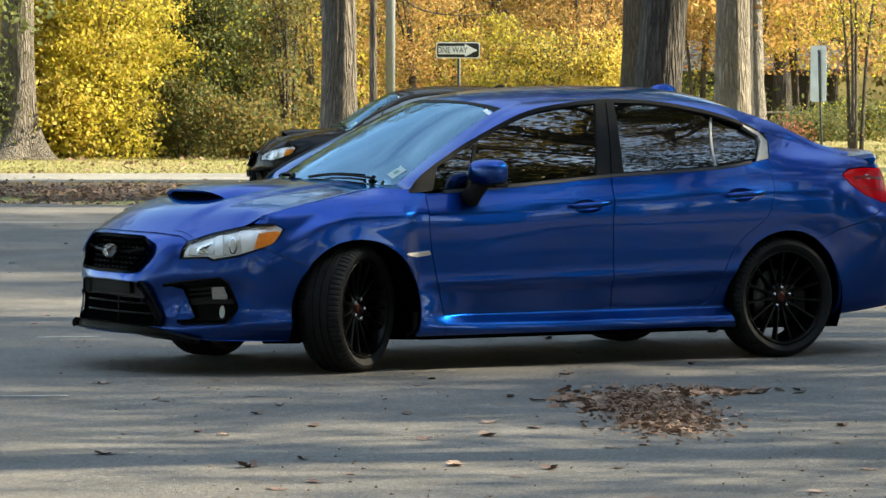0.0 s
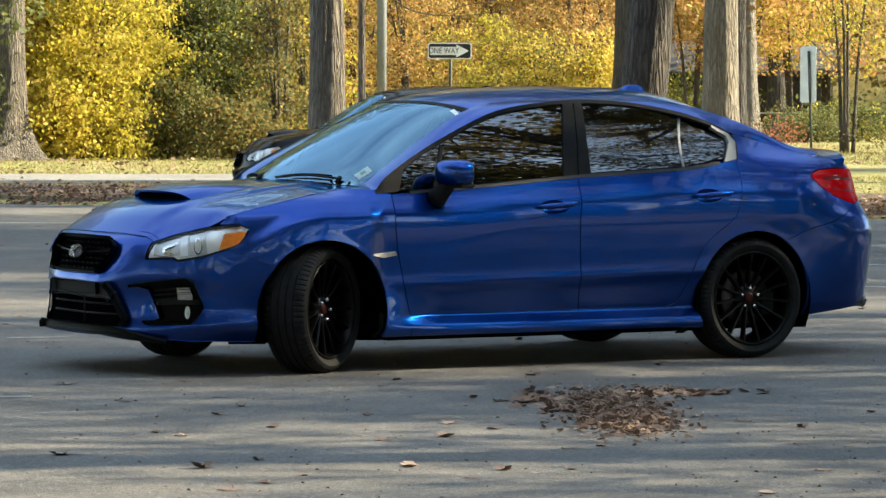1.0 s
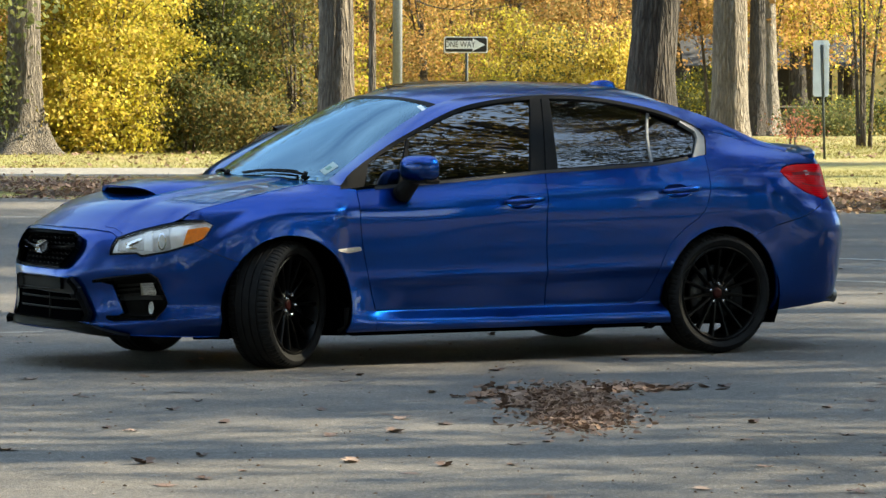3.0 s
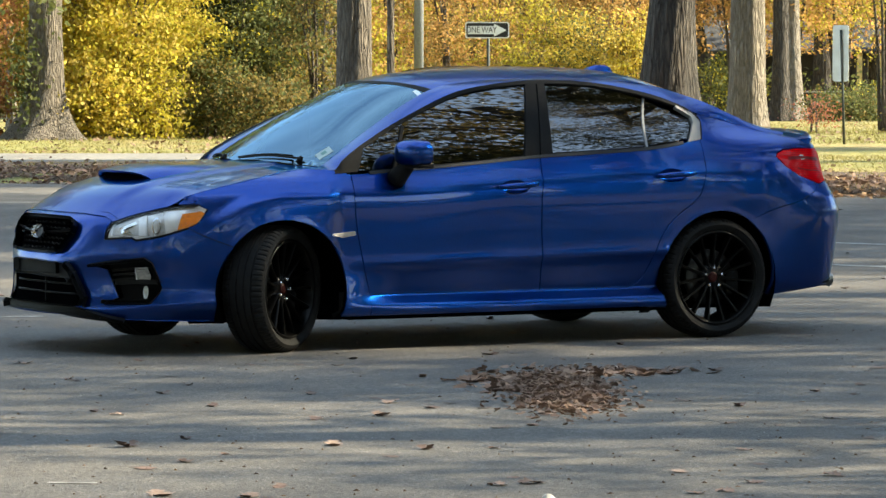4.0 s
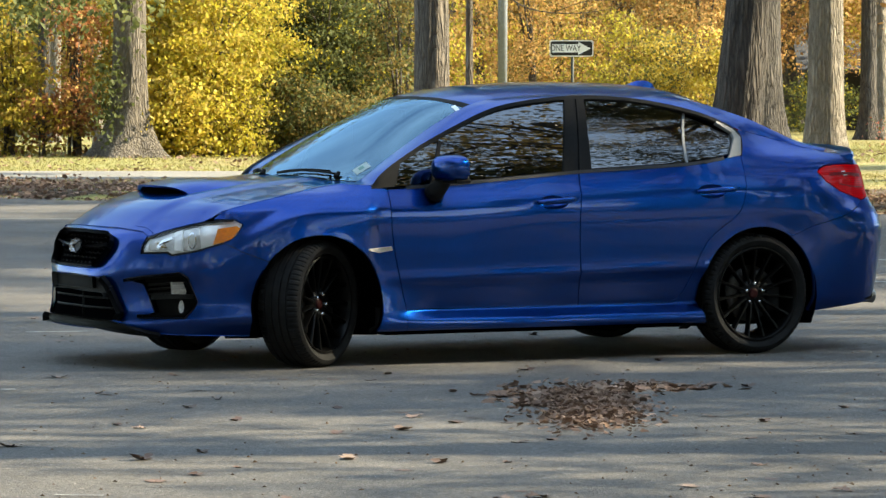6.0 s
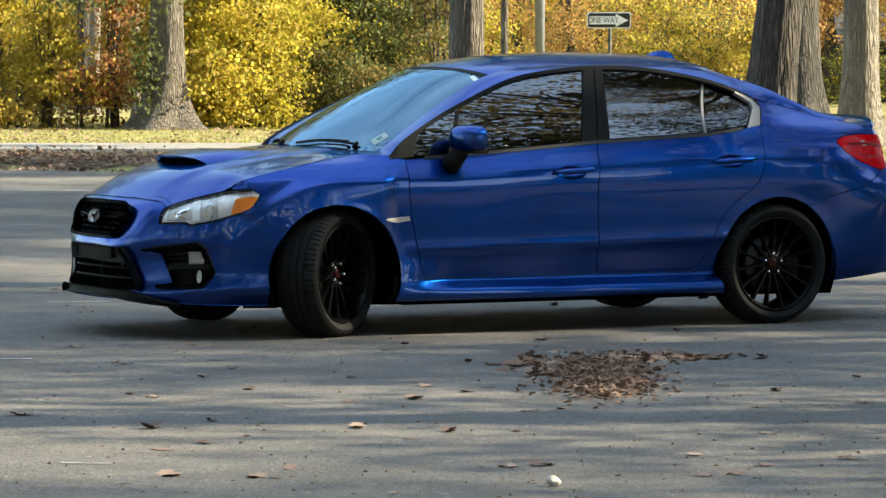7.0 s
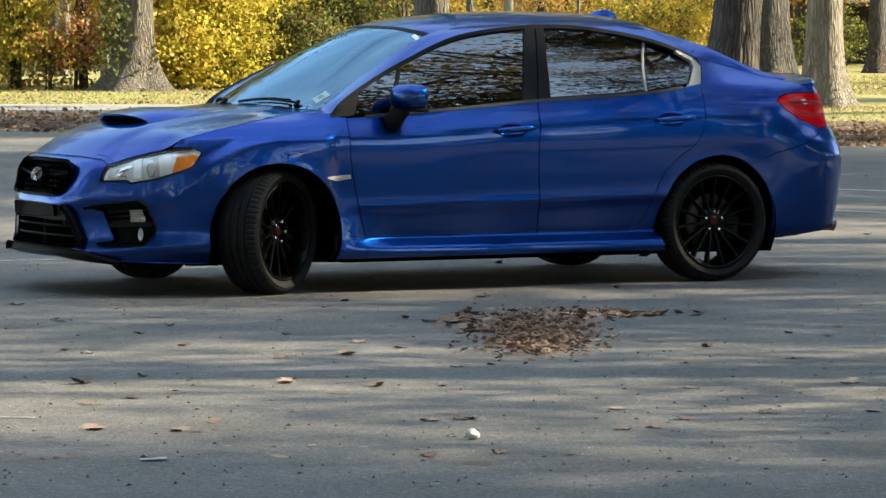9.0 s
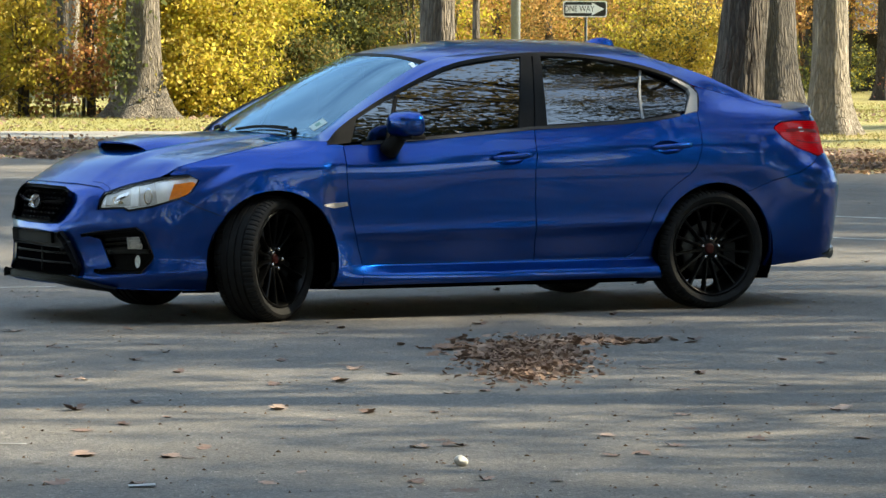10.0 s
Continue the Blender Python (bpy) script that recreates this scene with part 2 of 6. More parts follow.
DARKLEAF = leafmat("dull_oak_leaves", [(0, (0.022, 0.026, 0.011)), (0.5, (0.052, 0.055, 0.018)), (1, (0.11, 0.095, 0.03))], 0.3)
RED = leafmat("red_leaves", [(0, (0.34, 0.09, 0.07)), (1, (0.58, 0.26, 0.18))])
LITTER = leafmat("fallen_leaf_litter", [(0, (0.07, 0.040, 0.028)), (0.4, (0.19, 0.112, 0.080)), (0.8, (0.34, 0.215, 0.155)), (1, (0.55, 0.40, 0.31))], 0.1, 0.8)
MULCH = leafmat("dark_leaf_mulch", [(0, (0.04, 0.026, 0.016)), (0.5, (0.10, 0.064, 0.040)), (1, (0.20, 0.13, 0.08))], 0.1, 0.85)
TANDRY = leafmat("tan_dry_leaves", [(0, (0.20, 0.11, 0.06)), (0.5, (0.36, 0.21, 0.12)), (1, (0.55, 0.37, 0.22))], 0.15, 0.8)
GRASSBLADE = leafmat("grass_blades", [(0, (0.14, 0.14, 0.04)), (0.5, (0.29, 0.26, 0.08)), (1, (0.44, 0.37, 0.14))], 0.3)


def dryleaf():
    k = Nodes("dry_leaf")
    oi = k.n("ObjectInfo")
    c = k.ramp(oi.outputs["Random"], [(0, (0.06, 0.038, 0.03)), (0.35, (0.12, 0.073, 0.056)), (0.7, (0.19, 0.122, 0.096)), (0.88, (0.25, 0.165, 0.125)), (1, (0.33, 0.24, 0.19))])
    v = k.coords()
    c = k.mix(k.math("MULTIPLY", k.noise(v, 60.0), 0.5), c, (0.09, 0.045, 0.025))
    return k.set(Base_Color=c, Roughness=0.75)


DRYLEAF = dryleaf()
WHITELINE = simple("worn_white_line", (0.30, 0.30, 0.285), 0.8, vary=0.45, scale=14)
CONCRETE = simple("concrete_kerb", (0.22, 0.20, 0.175), 0.9, vary=0.25, scale=12)
GALV = simple("galvanised_steel", (0.20, 0.215, 0.23), 0.6, 0.3, vary=0.15, scale=20)
GREENPOST = simple("dark_green_post", (0.032, 0.04, 0.036), 0.7, 0.0)
SIGNWHITE = simple("sign_white", (0.78, 0.78, 0.76), 0.4, vary=0.04, scale=4)
SIGNBLACK = simple("sign_black", (0.012, 0.012, 0.013), 0.4)
SIGNBACK = simple("sign_bare_aluminium", (0.58, 0.60, 0.60), 0.42, 0.5, vary=0.08, scale=6)
REDSIGN = simple("sign_red", (0.42, 0.02, 0.03), 0.45)
SHINGLE = simple("grey_shingles", (0.045, 0.047, 0.052), 0.9, vary=0.3, scale=8)
DARKWOOD = simple("dark_timber", (0.035, 0.03, 0.026), 0.9, vary=0.3)
PINKBOARD = simple("pale_pink_board", (0.62, 0.42, 0.42), 0.5, vary=0.06, scale=6)
PEBBLE = simple("pale_pebble", (0.5, 0.47, 0.42), 0.8, vary=0.3, scale=40)
SCRAP = simple("grey_blue_plastic", (0.22, 0.25, 0.28), 0.5, vary=0.2, scale=40)
GRIT = simple("grit", (0.26, 0.25, 0.235), 0.9, vary=0.4)

# ---------------------------------------------------------------- building tools
def mesh_of(name, verts, faces, mats, smooth=True, loops=None, index=None):
    me = bpy.data.meshes.new(name)
    me.from_pydata([tuple(v) for v in verts], [], [tuple(f) for f in faces])
    for m in (mats if isinstance(mats, (list, tuple)) else [mats]):
        me.materials.append(m)
    if index:
        me.polygons.foreach_set("material_index", index)
    me.polygons.foreach_set("use_smooth", [smooth] * len(me.polygons))
    me.update()
    if loops:
        me.normals_split_custom_set(loops)
    return me


def hang(name, me, parent=None, label=""):
    """Link a mesh as one object, under a thing or a part if one is given."""
    ob = new(name, me)
    if parent:
        ob.parent = parent
    return tagged(ob, label)


def part(name, bm, mat, parent=None, label="", smooth=False, m=None):
    me = bpy.data.meshes.new(name)
    if m is not None:
        bm.transform(m)
    bm.normal_update()
    bm.to_mesh(me)
    bm.free()
    for x in (mat if isinstance(mat, (list, tuple)) else [mat]):
        me.materials.append(x)
    if smooth:
        me.polygons.foreach_set("use_smooth", [True] * len(me.polygons))
        me.set_sharp_from_angle(angle=radians(38))
    return hang(name, me, parent, label)


def thing(name, at=None, label="", category="", group="", kind=""):
    ob = new(name)
    ob.empty_display_size = 0.2
    if at is not None:
        ob.matrix_world = at
    return tagged(ob, label, category, group, kind)


def box_bm(sx, sy, sz, at=(0, 0, 0), bevel=0.0, seg=2):
    bm = bmesh.new()
    bmesh.ops.create_cube(bm, size=1.0, matrix=Matrix.Translation(at) @ Matrix.Diagonal((sx, sy, sz, 1)))
    if bevel:
        bmesh.ops.bevel(bm, geom=bm.edges[:], offset=bevel, segments=seg, profile=0.5, affect="EDGES")
    return bm


def lathe(profile, seg, axis="y"):
    """Verts and faces of a closed profile [(radius, along)] turned about an axis."""
    vs, fs, n = [], [], len(profile)
    for i in range(seg):
        a = 2 * math.pi * i / seg
        for r, h in profile:
            vs.append((r * math.cos(a), h, r * math.sin(a)) if axis == "y" else (r * math.cos(a), r * math.sin(a), h))
    for i in range(seg):
        for j in range(n - 1):
            a, b = i * n + j, ((i + 1) % seg) * n + j
            fs.append((a, a + 1, b + 1, b) if axis == "z" else (a, b, b + 1, a + 1))
    return vs, fs


def tube(points, radii, seg=8, cap=True):
    """Verts and faces of a tapered tube along points."""
    vs, fs = [], []
    pts = [Vector(p) for p in points]
    for i, p in enumerate(pts):
        d = (pts[min(i + 1, len(pts) - 1)] - pts[max(i - 1, 0)]).normalized()
        s = d.orthogonal().normalized() if i == 0 else (s - d * s.dot(d)).normalized()
        t = d.cross(s)
        for k in range(seg):
            a = 2 * math.pi * k / seg
            vs.append(p + (s * math.cos(a) + t * math.sin(a)) * radii[i])
    for i in range(len(pts) - 1):
        for k in range(seg):
            a, b = i * seg + k, i * seg + (k + 1) % seg
            fs.append((a, b, b + seg, a + seg))
    if cap:
        fs.append(tuple(range(seg - 1, -1, -1)))
        fs.append(tuple(range(len(vs) - seg, len(vs))))
    return vs, fs


def spline(points, n):
    """n + 1 points evenly spread over a smooth curve through points."""
    P = [Vector(p) for p in points]
    Q = [2 * P[0] - P[1]] + P + [2 * P[-1] - P[-2]]
    out = []
    for i in range(n + 1):
        x = i / n * (len(P) - 1)
        k = min(int(x), len(P) - 2)
        t = x - k
        a, b, c, d = Q[k:k + 4]
        out.append(0.5 * (2 * b + (c - a) * t + (2 * a - 5 * b + 4 * c - d) * t * t + (3 * b - a - 3 * c + d) * t ** 3))
    return out


def smooth01(x, a, b):
    t = max(0.0, min(1.0, (x - a) / (b - a)))
    return t * t * (3 - 2 * t)

# ---------------------------------------------------------------- the blue car
from mathutils.geometry import tessellate_polygon

# Its own axes: front towards -x, near flank towards -y, 0 midway between the axles.
PLAN = [(-2.222, 0), (-2.212, .25), (-2.162, .50), (-2.05, .69), (-1.85, .81), (-1.5, .865), (-1.0, .885), (0, .895), (1.0, .895),
        (1.5, .885), (1.9, .845), (2.15, .76), (2.28, .58), (2.33, .28), (2.335, 0)]


def plan_curve():
    P = [np.array(p, float) for p in PLAN]
    Q = [np.array([P[1][0], -P[1][1]])] + P + [np.array([P[-2][0], -P[-2][1]])]
    out = []
    for i in range(1, len(Q) - 2):
        for k in range(60):
            t = k / 60
            a, b, c, d = Q[i - 1:i + 3]
            out.append(.5 * (2 * b + (c - a) * t + (2 * a - 5 * b + 4 * c - d) * t * t + (3 * b - a - 3 * c + d) * t ** 3))
    out.append(P[-1])
    c = np.array(out)
    s = np.concatenate([[0], np.cumsum(np.linalg.norm(np.diff(c, axis=0), axis=1))])
    return c, s - s[np.argmin(abs(c[:, 0]))]


PC, PS = plan_curve()
SN, ST = float(PS[0]), float(PS[-1])      # the middle of the nose and of the tail


def plan_at(s):
    """x, outward y and outward normal of the half outline at s; past the nose or the tail it goes on round the other flank."""
    fl = 1.0
    if s < SN:
        s, fl = 2 * SN - s, -1.0
    elif s > ST:
        s, fl = 2 * ST - s, -1.0
    s0, s1 = s - .03, s + .03
    x, y = np.interp(s, PS, PC[:, 0]), np.interp(s, PS, PC[:, 1])

    def ext(q):
        m = 1.0
        if q < SN:
            q, m = 2 * SN - q, -1.0
        elif q > ST:
            q, m = 2 * ST - q, -1.0
        return np.interp(q, PS, PC[:, 0]), m * np.interp(q, PS, PC[:, 1])
    (xa, ya), (xb, yb) = ext(s0), ext(s1)
    tx, ty = xb - xa, yb - ya
    ln = math.hypot(tx, ty)
    return x, y * fl, -ty / ln, tx / ln * fl


# cross-sections of the flank: (height, offset from the plan outline)
NOSE_TIP = [(.13, .01), (.17, .05), (.21, .055), (.25, .035), (.36, .034), (.45, .042), (.50, .034), (.56, .008), (.62, -.005), (.67, -.02), (.71, -.06), (.75, -.15)]
NOSE_SIDE = [(.13, -.005), (.17, .04), (.21, .055), (.25, .045), (.36, .043), (.45, .048), (.50, .040), (.56, .010), (.62, -.01), (.67, -.035), (.71, -.08), (.76, -.17)]
LAMP_SIDE = [(.13, -.05), (.18, .01), (.23, .02), (.30, .0), (.40, -.005), (.50, .01), (.58, .0), (.63, -.02), (.68, -.055), (.73, -.12), (.78, -.22)]
ARCH_FRONT_SIDE = [(.15, -.08), (.20, -.03), (.26, .01), (.34, .0), (.55, .0), (.66, -.004), (.74, -.02), (.80, -.04), (.836, -.07), (.87, -.12), (.90, -.2)]
WHEEL_FRONT = [(.15, -.1), (.20, -.06), (.28, -.01), (.40, 0), (.60, .002), (.72, -.002), (.79, -.012), (.83, -.026), (.86, -.050), (.885, -.088), (.905, -.15), (.93, -.25)]
DOOR_FRONT = [(.15, -.10), (.165, -.04), (.180, .0), (.205, .012), (.228, .010), (.240, -.002), (.262, -.028), (.283, -.050), (.30, -.046), (.41, -.020), (.432, -.006), (.448, -.002), (.48, -.003), (.60, .001), (.75, .004), (.800, .000), (.822, -.010), (.86, -.034), (.90, -.060), (.98, -.083), (1.15, -.158), (1.28, -.222), (1.40, -.297), (1.46, -.37)]
DOOR_MIDDLE = [(.15, -.09), (.163, -.035), (.176, .002), (.205, .012), (.226, .010), (.238, -.004), (.262, -.036), (.285, -.058), (.30, -.054), (.42, -.022), (.442, -.007), (.458, -.003), (.49, -.004), (.62, .001), (.78, .006), (.838, .002), (.860, -.007), (.895, -.029), (.93, -.050), (.965, -.068), (1.02, -.089), (1.15, -.146), (1.28, -.214), (1.40, -.292), (1.46, -.37)]
DOOR_REAR = [(.15, -.10), (.165, -.04), (.180, .0), (.205, .010), (.228, .008), (.240, -.004), (.262, -.030), (.285, -.054), (.30, -.050), (.44, -.018), (.462, -.004), (.478, .0), (.51, -.001), (.62, .003), (.80, .008), (.878, .006), (.902, -.003), (.94, -.024), (.98, -.047), (1.04, -.080), (1.15, -.140), (1.28, -.224), (1.40, -.315), (1.46, -.39)]
FENDER_REAR = [(.15, -.10), (.168, -.03), (.185, .0), (.215, .008), (.26, .007), (.32, .003), (.42, -.003), (.48, -.003), (.60, .001), (.75, .004), (.800, .000), (.822, -.010), (.86, -.034), (.90, -.060), (.98, -.083), (1.15, -.158), (1.28, -.222), (1.40, -.297), (1.46, -.37)]
WHEEL_REAR = [(.15, -.08), (.22, -.05), (.30, -.01), (.45, 0), (.65, .008), (.78, .018), (.84, .018), (.89, .008), (.93, -.010), (.955, -.020), (.968, -.036), (1.0, -.056), (1.05, -.105), (1.12, -.21), (1.2, -.30), (1.3, -.38)]
TAIL_SIDE = [(.18, -.12), (.25, -.05), (.35, -.02), (.5, .0), (.65, .012), (.74, .0), (.80, -.03), (.88, -.070), (.95, -.092), (1.02, -.12), (1.06, -.16), (1.09, -.21)]
TAIL_TIP = [(.2, -.1), (.3, -.03), (.45, 0), (.65, .02), (.72, -.02), (.80, -.09), (.88, -.14), (1.0, -.13), (1.06, -.14), (1.09, -.17)]
FLANK = [(-3.10, NOSE_TIP), (-2.60, NOSE_SIDE), (-2.22, LAMP_SIDE), (-1.75, ARCH_FRONT_SIDE), (-1.28, WHEEL_FRONT), (-.93, FENDER_REAR), (-.60, DOOR_FRONT), (0, DOOR_MIDDLE), (1.1, DOOR_REAR), (1.6, WHEEL_REAR), (2.1, TAIL_SIDE), (2.9, TAIL_TIP)]
ARCH_F, ARCH_R = (-1.295, .315, .358), (1.326, .315, .366)


def hermite(keys, z):
    """A smooth curve through (z, value) keys that does not overshoot."""
    if z <= keys[0][0]:
        return keys[0][1]
    if z >= keys[-1][0]:
        return keys[-1][1]
    i = max(k for k in range(len(keys) - 1) if keys[k][0] <= z)
    (x0, y0), (x1, y1) = keys[i], keys[i + 1]
    h = x1 - x0
    d = (y1 - y0) / h

    def tangent(j):
        if j == 0 or j == len(keys) - 1:
            return d
        a = (keys[j][1] - keys[j - 1][1]) / (keys[j][0] - keys[j - 1][0])
        b = (keys[j + 1][1] - keys[j][1]) / (keys[j + 1][0] - keys[j][0])
        return 0.0 if a * b <= 0 else 2 * a * b / (a + b)
    m0, m1 = tangent(i), tangent(i + 1)
    t = (z - x0) / h
    return y0 * (2 * t ** 3 - 3 * t * t + 1) + h * m0 * (t ** 3 - 2 * t * t + t) + y1 * (3 * t * t - 2 * t ** 3) + h * m1 * (t ** 3 - t * t)


FLANK_MEMO = {}


def flank_off(s, z):
    if s < SN:
        s = 2 * SN - s
    elif s > ST:
        s = 2 * ST - s
    key = (round(s, 5), round(z, 5))
    if key in FLANK_MEMO:
        return FLANK_MEMO[key]
    rows = FLANK
    if s <= rows[0][0]:
        o = hermite(rows[0][1], z)
    elif s >= rows[-1][0]:
        o = hermite(rows[-1][1], z)
    else:
        i = max(k for k in range(len(rows) - 1) if rows[k][0] <= s)
        t = smooth01(s, rows[i][0], rows[i + 1][0]) * .5 + .5 * (s - rows[i][0]) / (rows[i + 1][0] - rows[i][0])
        o = hermite(rows[i][1], z) * (1 - t) + hermite(rows[i + 1][1], z) * t
    for cx, cz, r in (ARCH_F, ARCH_R):
        d = math.hypot(s - cx, z - cz)
        if d < r + .2:
            o += .0015 * math.exp(-((d - r) / .02) ** 2) * smooth01(z, .2, .5)
    # the front wing's blister, which ends in a crease above and behind the wheel
    if s < -.9 and z < .86:
        rim = .822 - .9 * max(0.0, abs(s + 1.16) - .12) ** 2
        o += .020 * smooth01(s, -1.95, -1.45) * (1 - smooth01(s, -1.05, -.94)) * (1 - smooth01(z, rim - .045, rim + .030)) * smooth01(z, .25, .55)
    FLANK_MEMO[key] = o
    return o


def flank(depth=0.0, side=-1):
    """The surface of the flank, nose and tail as a function of s and z. side -1: the near flank."""
    def f(s, z):
        x, y, nx, ny = plan_at(s)
        o = flank_off(s, z) + depth
        return Vector((x + nx * o, side * (y + ny * o), z))
    return f


def top_z(x, y):
    """Height of hood, windshield, roof, rear window and deck over the plan."""
    a = abs(y)
    xe = x - .22 * (a / .66) ** 2
    hood = hermite([(-2.25, .60), (-2.19, .685), (-2.12, .742), (-2.0, .803), (-1.8, .860), (-1.5, .908), (-1.14, .948), (-.9, .965)], x)
    hy = .73
    hood -= (0.05 + .10 * smooth01(-x, 1.75, 2.1) - .015 * smooth01(x, -1.6, -1.2)) * (a / hy) ** 2.3
    hood += .012 * (smooth01(a, .46, .36)) * smooth01(-x, 2.2, 1.9) * (1 if x > -2.2 else 0)
    glass_z = hermite([(-1.16, .945), (-1.0, 1.045), (-.8, 1.16), (-.6, 1.265), (-.40, 1.355), (-.3, 1.385), (-.18, 1.408), (.1, 1.437), (.45, 1.452), (.8, 1.447),
                       (1.0, 1.432), (1.15, 1.402), (1.3, 1.347), (1.45, 1.285), (1.75, 1.165), (1.88, 1.118), (1.95, 1.103), (2.1, 1.10), (2.25, 1.105), (2.4, 1.10)],
                      xe if x < .2 else x)
    drop = .075 if x > -.3 else .075 * smooth01(x, -1.0, -.3)
    if x > 1.0:
        drop = .075 - .04 * smooth01(x, 1.0, 1.9)
    return hood if xe < -1.16 else glass_z - drop * (a / .57) ** 2.6


def over(dz=0.0):
    def f(x, y):
        return Vector((x, y, top_z(x, y) + dz))
    return f


def inset(poly, d):
    """Polygon moved inwards by d."""
    n = len(poly)
    area = sum(poly[i][0] * poly[(i + 1) % n][1] - poly[(i + 1) % n][0] * poly[i][1] for i in range(n))
    sg = 1 if area > 0 else -1
    out = []
    for i in range(n):
        a, b, c = (Vector(poly[k % n]) for k in (i - 1, i, i + 1))
        e1, e2 = (b - a).normalized(), (c - b).normalized()
        n1, n2 = Vector((-e1.y, e1.x)) * sg, Vector((-e2.y, e2.x)) * sg
        m = n1 + n2
        m = m / max(.35, m.length_squared) * 2 if m.length > 1e-6 else n1
        if m.length > 2.5:
            m = m.normalized() * 2.5
        q = b + m * d
        out.append((q.x, q.y))
    return out


def clip(poly, k, val, keep_above):
    out = []
    for i in range(len(poly)):
        p, q = poly[i - 1], poly[i]
        a, b = (p[k] - val, q[k] - val) if keep_above else (val - p[k], val - q[k])
        if (a >= 0) != (b >= 0):
            t = a / (a - b)
            out.append((p[0] + (q[0] - p[0]) * t, p[1] + (q[1] - p[1]) * t))
        if b >= 0:
            out.append(q)
    return out


def panel(name, poly, f, mat, parent, label="", gap=.0022, thick=.014, cell=.045, flip=False, holes=(), nh=.006):
    """A sheet of bodywork: a polygon of the surface f, gridded, with a turned-in rim."""
    if gap:
        poly = inset(poly, gap)
    vid, pts, faces = {}, [], []

    def vert(p):
        key = (round(p[0], 4), round(p[1], 4))
        if key not in vid:
            vid[key] = len(pts)
            pts.append(p)
        return vid[key]
    flat = [tuple(p) for lp in (poly, *holes) for p in lp]
    tris = tessellate_polygon([[Vector((p[0], p[1], 0)) for p in lp] for lp in (poly, *holes)])
    for tri in tris:
        tp = [flat[k] for k in tri]
        a0, a1 = min(p[0] for p in tp), max(p[0] for p in tp)
        b0, b1 = min(p[1] for p in tp), max(p[1] for p in tp)
        for i in range(math.floor(a0 / cell), math.floor(a1 / cell) + 1):
            col = clip(clip(tp, 0, i * cell, True), 0, (i + 1) * cell, False)
            if len(col) < 3:
                continue
            for j in range(math.floor(b0 / cell), math.floor(b1 / cell) + 1):
                c = clip(clip(col, 1, j * cell, True), 1, (j + 1) * cell, False)
                ids = []
                for p in c:
                    v = vert(p)
                    if v not in ids:
                        ids.append(v)
                if len(ids) < 3:
                    continue
                ar = sum(pts[ids[k - 1]][0] * pts[ids[k]][1] - pts[ids[k]][0] * pts[ids[k - 1]][1] for k in range(len(ids)))
                if abs(ar) < 2e-8:
                    continue
                faces.append(ids if ar > 0 else ids[::-1])
    h = nh
    P3, N3 = [], []
    for a, b in pts:
        P3.append(f(a, b))
        n = (f(a + h, b) - f(a - h, b)).cross(f(a, b + h) - f(a, b - h))
        n = n.normalized() if n.length > 1e-9 else Vector((0, 0, 1))
        N3.append(-n if flip else n)
    use = {}
    for fc in faces:
        for k in range(len(fc)):
            e = (fc[k - 1], fc[k])
            use[e] = use.get(e, 0) + 1
    outline = [(Vector(lp[i - 1]), Vector(lp[i])) for lp in (poly, *holes) for i in range(len(lp))]

    def on_outline(e):
        m = (Vector(pts[e[0]]) + Vector(pts[e[1]])) / 2
        for p, q in outline:
            d = q - p
            t = max(0, min(1, (m - p).dot(d) / max(1e-12, d.length_squared)))
            if (p + d * t - m).length < 4e-4:
                return True
        return False
    rim = [e for e in use if (e[1], e[0]) not in use and on_outline(e)]
    verts, out, loops = [p[:] for p in P3], [], []
    for fc in faces:
        fc = fc[::-1] if flip else fc
        out.append(tuple(fc))
        loops += [tuple(N3[k]) for k in fc]
    for a, b in rim:
        if (Vector(pts[a]) - Vector(pts[b])).length < 1e-6:
            continue
        k = len(verts)
        verts += [P3[a][:], P3[b][:], (P3[b] - N3[b] * thick)[:], (P3[a] - N3[a] * thick)[:]]
        q = (k, k + 3, k + 2, k + 1) if not flip else (k, k + 1, k + 2, k + 3)
        out.append(q)
        v = [Vector(verts[x]) for x in q]
        n = (v[1] - v[0]).cross(v[2] - v[0])
        n = n.normalized() if n.length > 1e-12 else Vector((0, 0, 1))
        # the outer rim is rolled: its first corners share the sheet's normal
        rolled = {k: (N3[a] + n).normalized(), k + 1: (N3[b] + n).normalized()}
        loops += [tuple(rolled.get(x, n)) for x in q]
    return hang(name, mesh_of(name, verts, out, mat, True, loops), parent, label)


def strip(line, w):
    """Polygon of a band of width w along a polyline."""
    L = [Vector(p) for p in line]
    a, b = [], []
    for i, p in enumerate(L):
        d = (L[min(i + 1, len(L) - 1)] - L[max(i - 1, 0)]).normalized()
        n = Vector((-d.y, d.x)) * w / 2
        a.append((p + n)[:2])
        b.append((p - n)[:2])
    return [tuple(x) for x in a + b[::-1]]


def arc(cx, cz, r, a0, a1, n=22):
    return [(cx + r * math.cos(radians(a0 + (a1 - a0) * i / n)), cz + r * math.sin(radians(a0 + (a1 - a0) * i / n))) for i in range(n + 1)]


def flat_spline(pts, n):
    return [(p.x, p.y) for p in spline([(a, b, 0) for a, b in pts], n)]


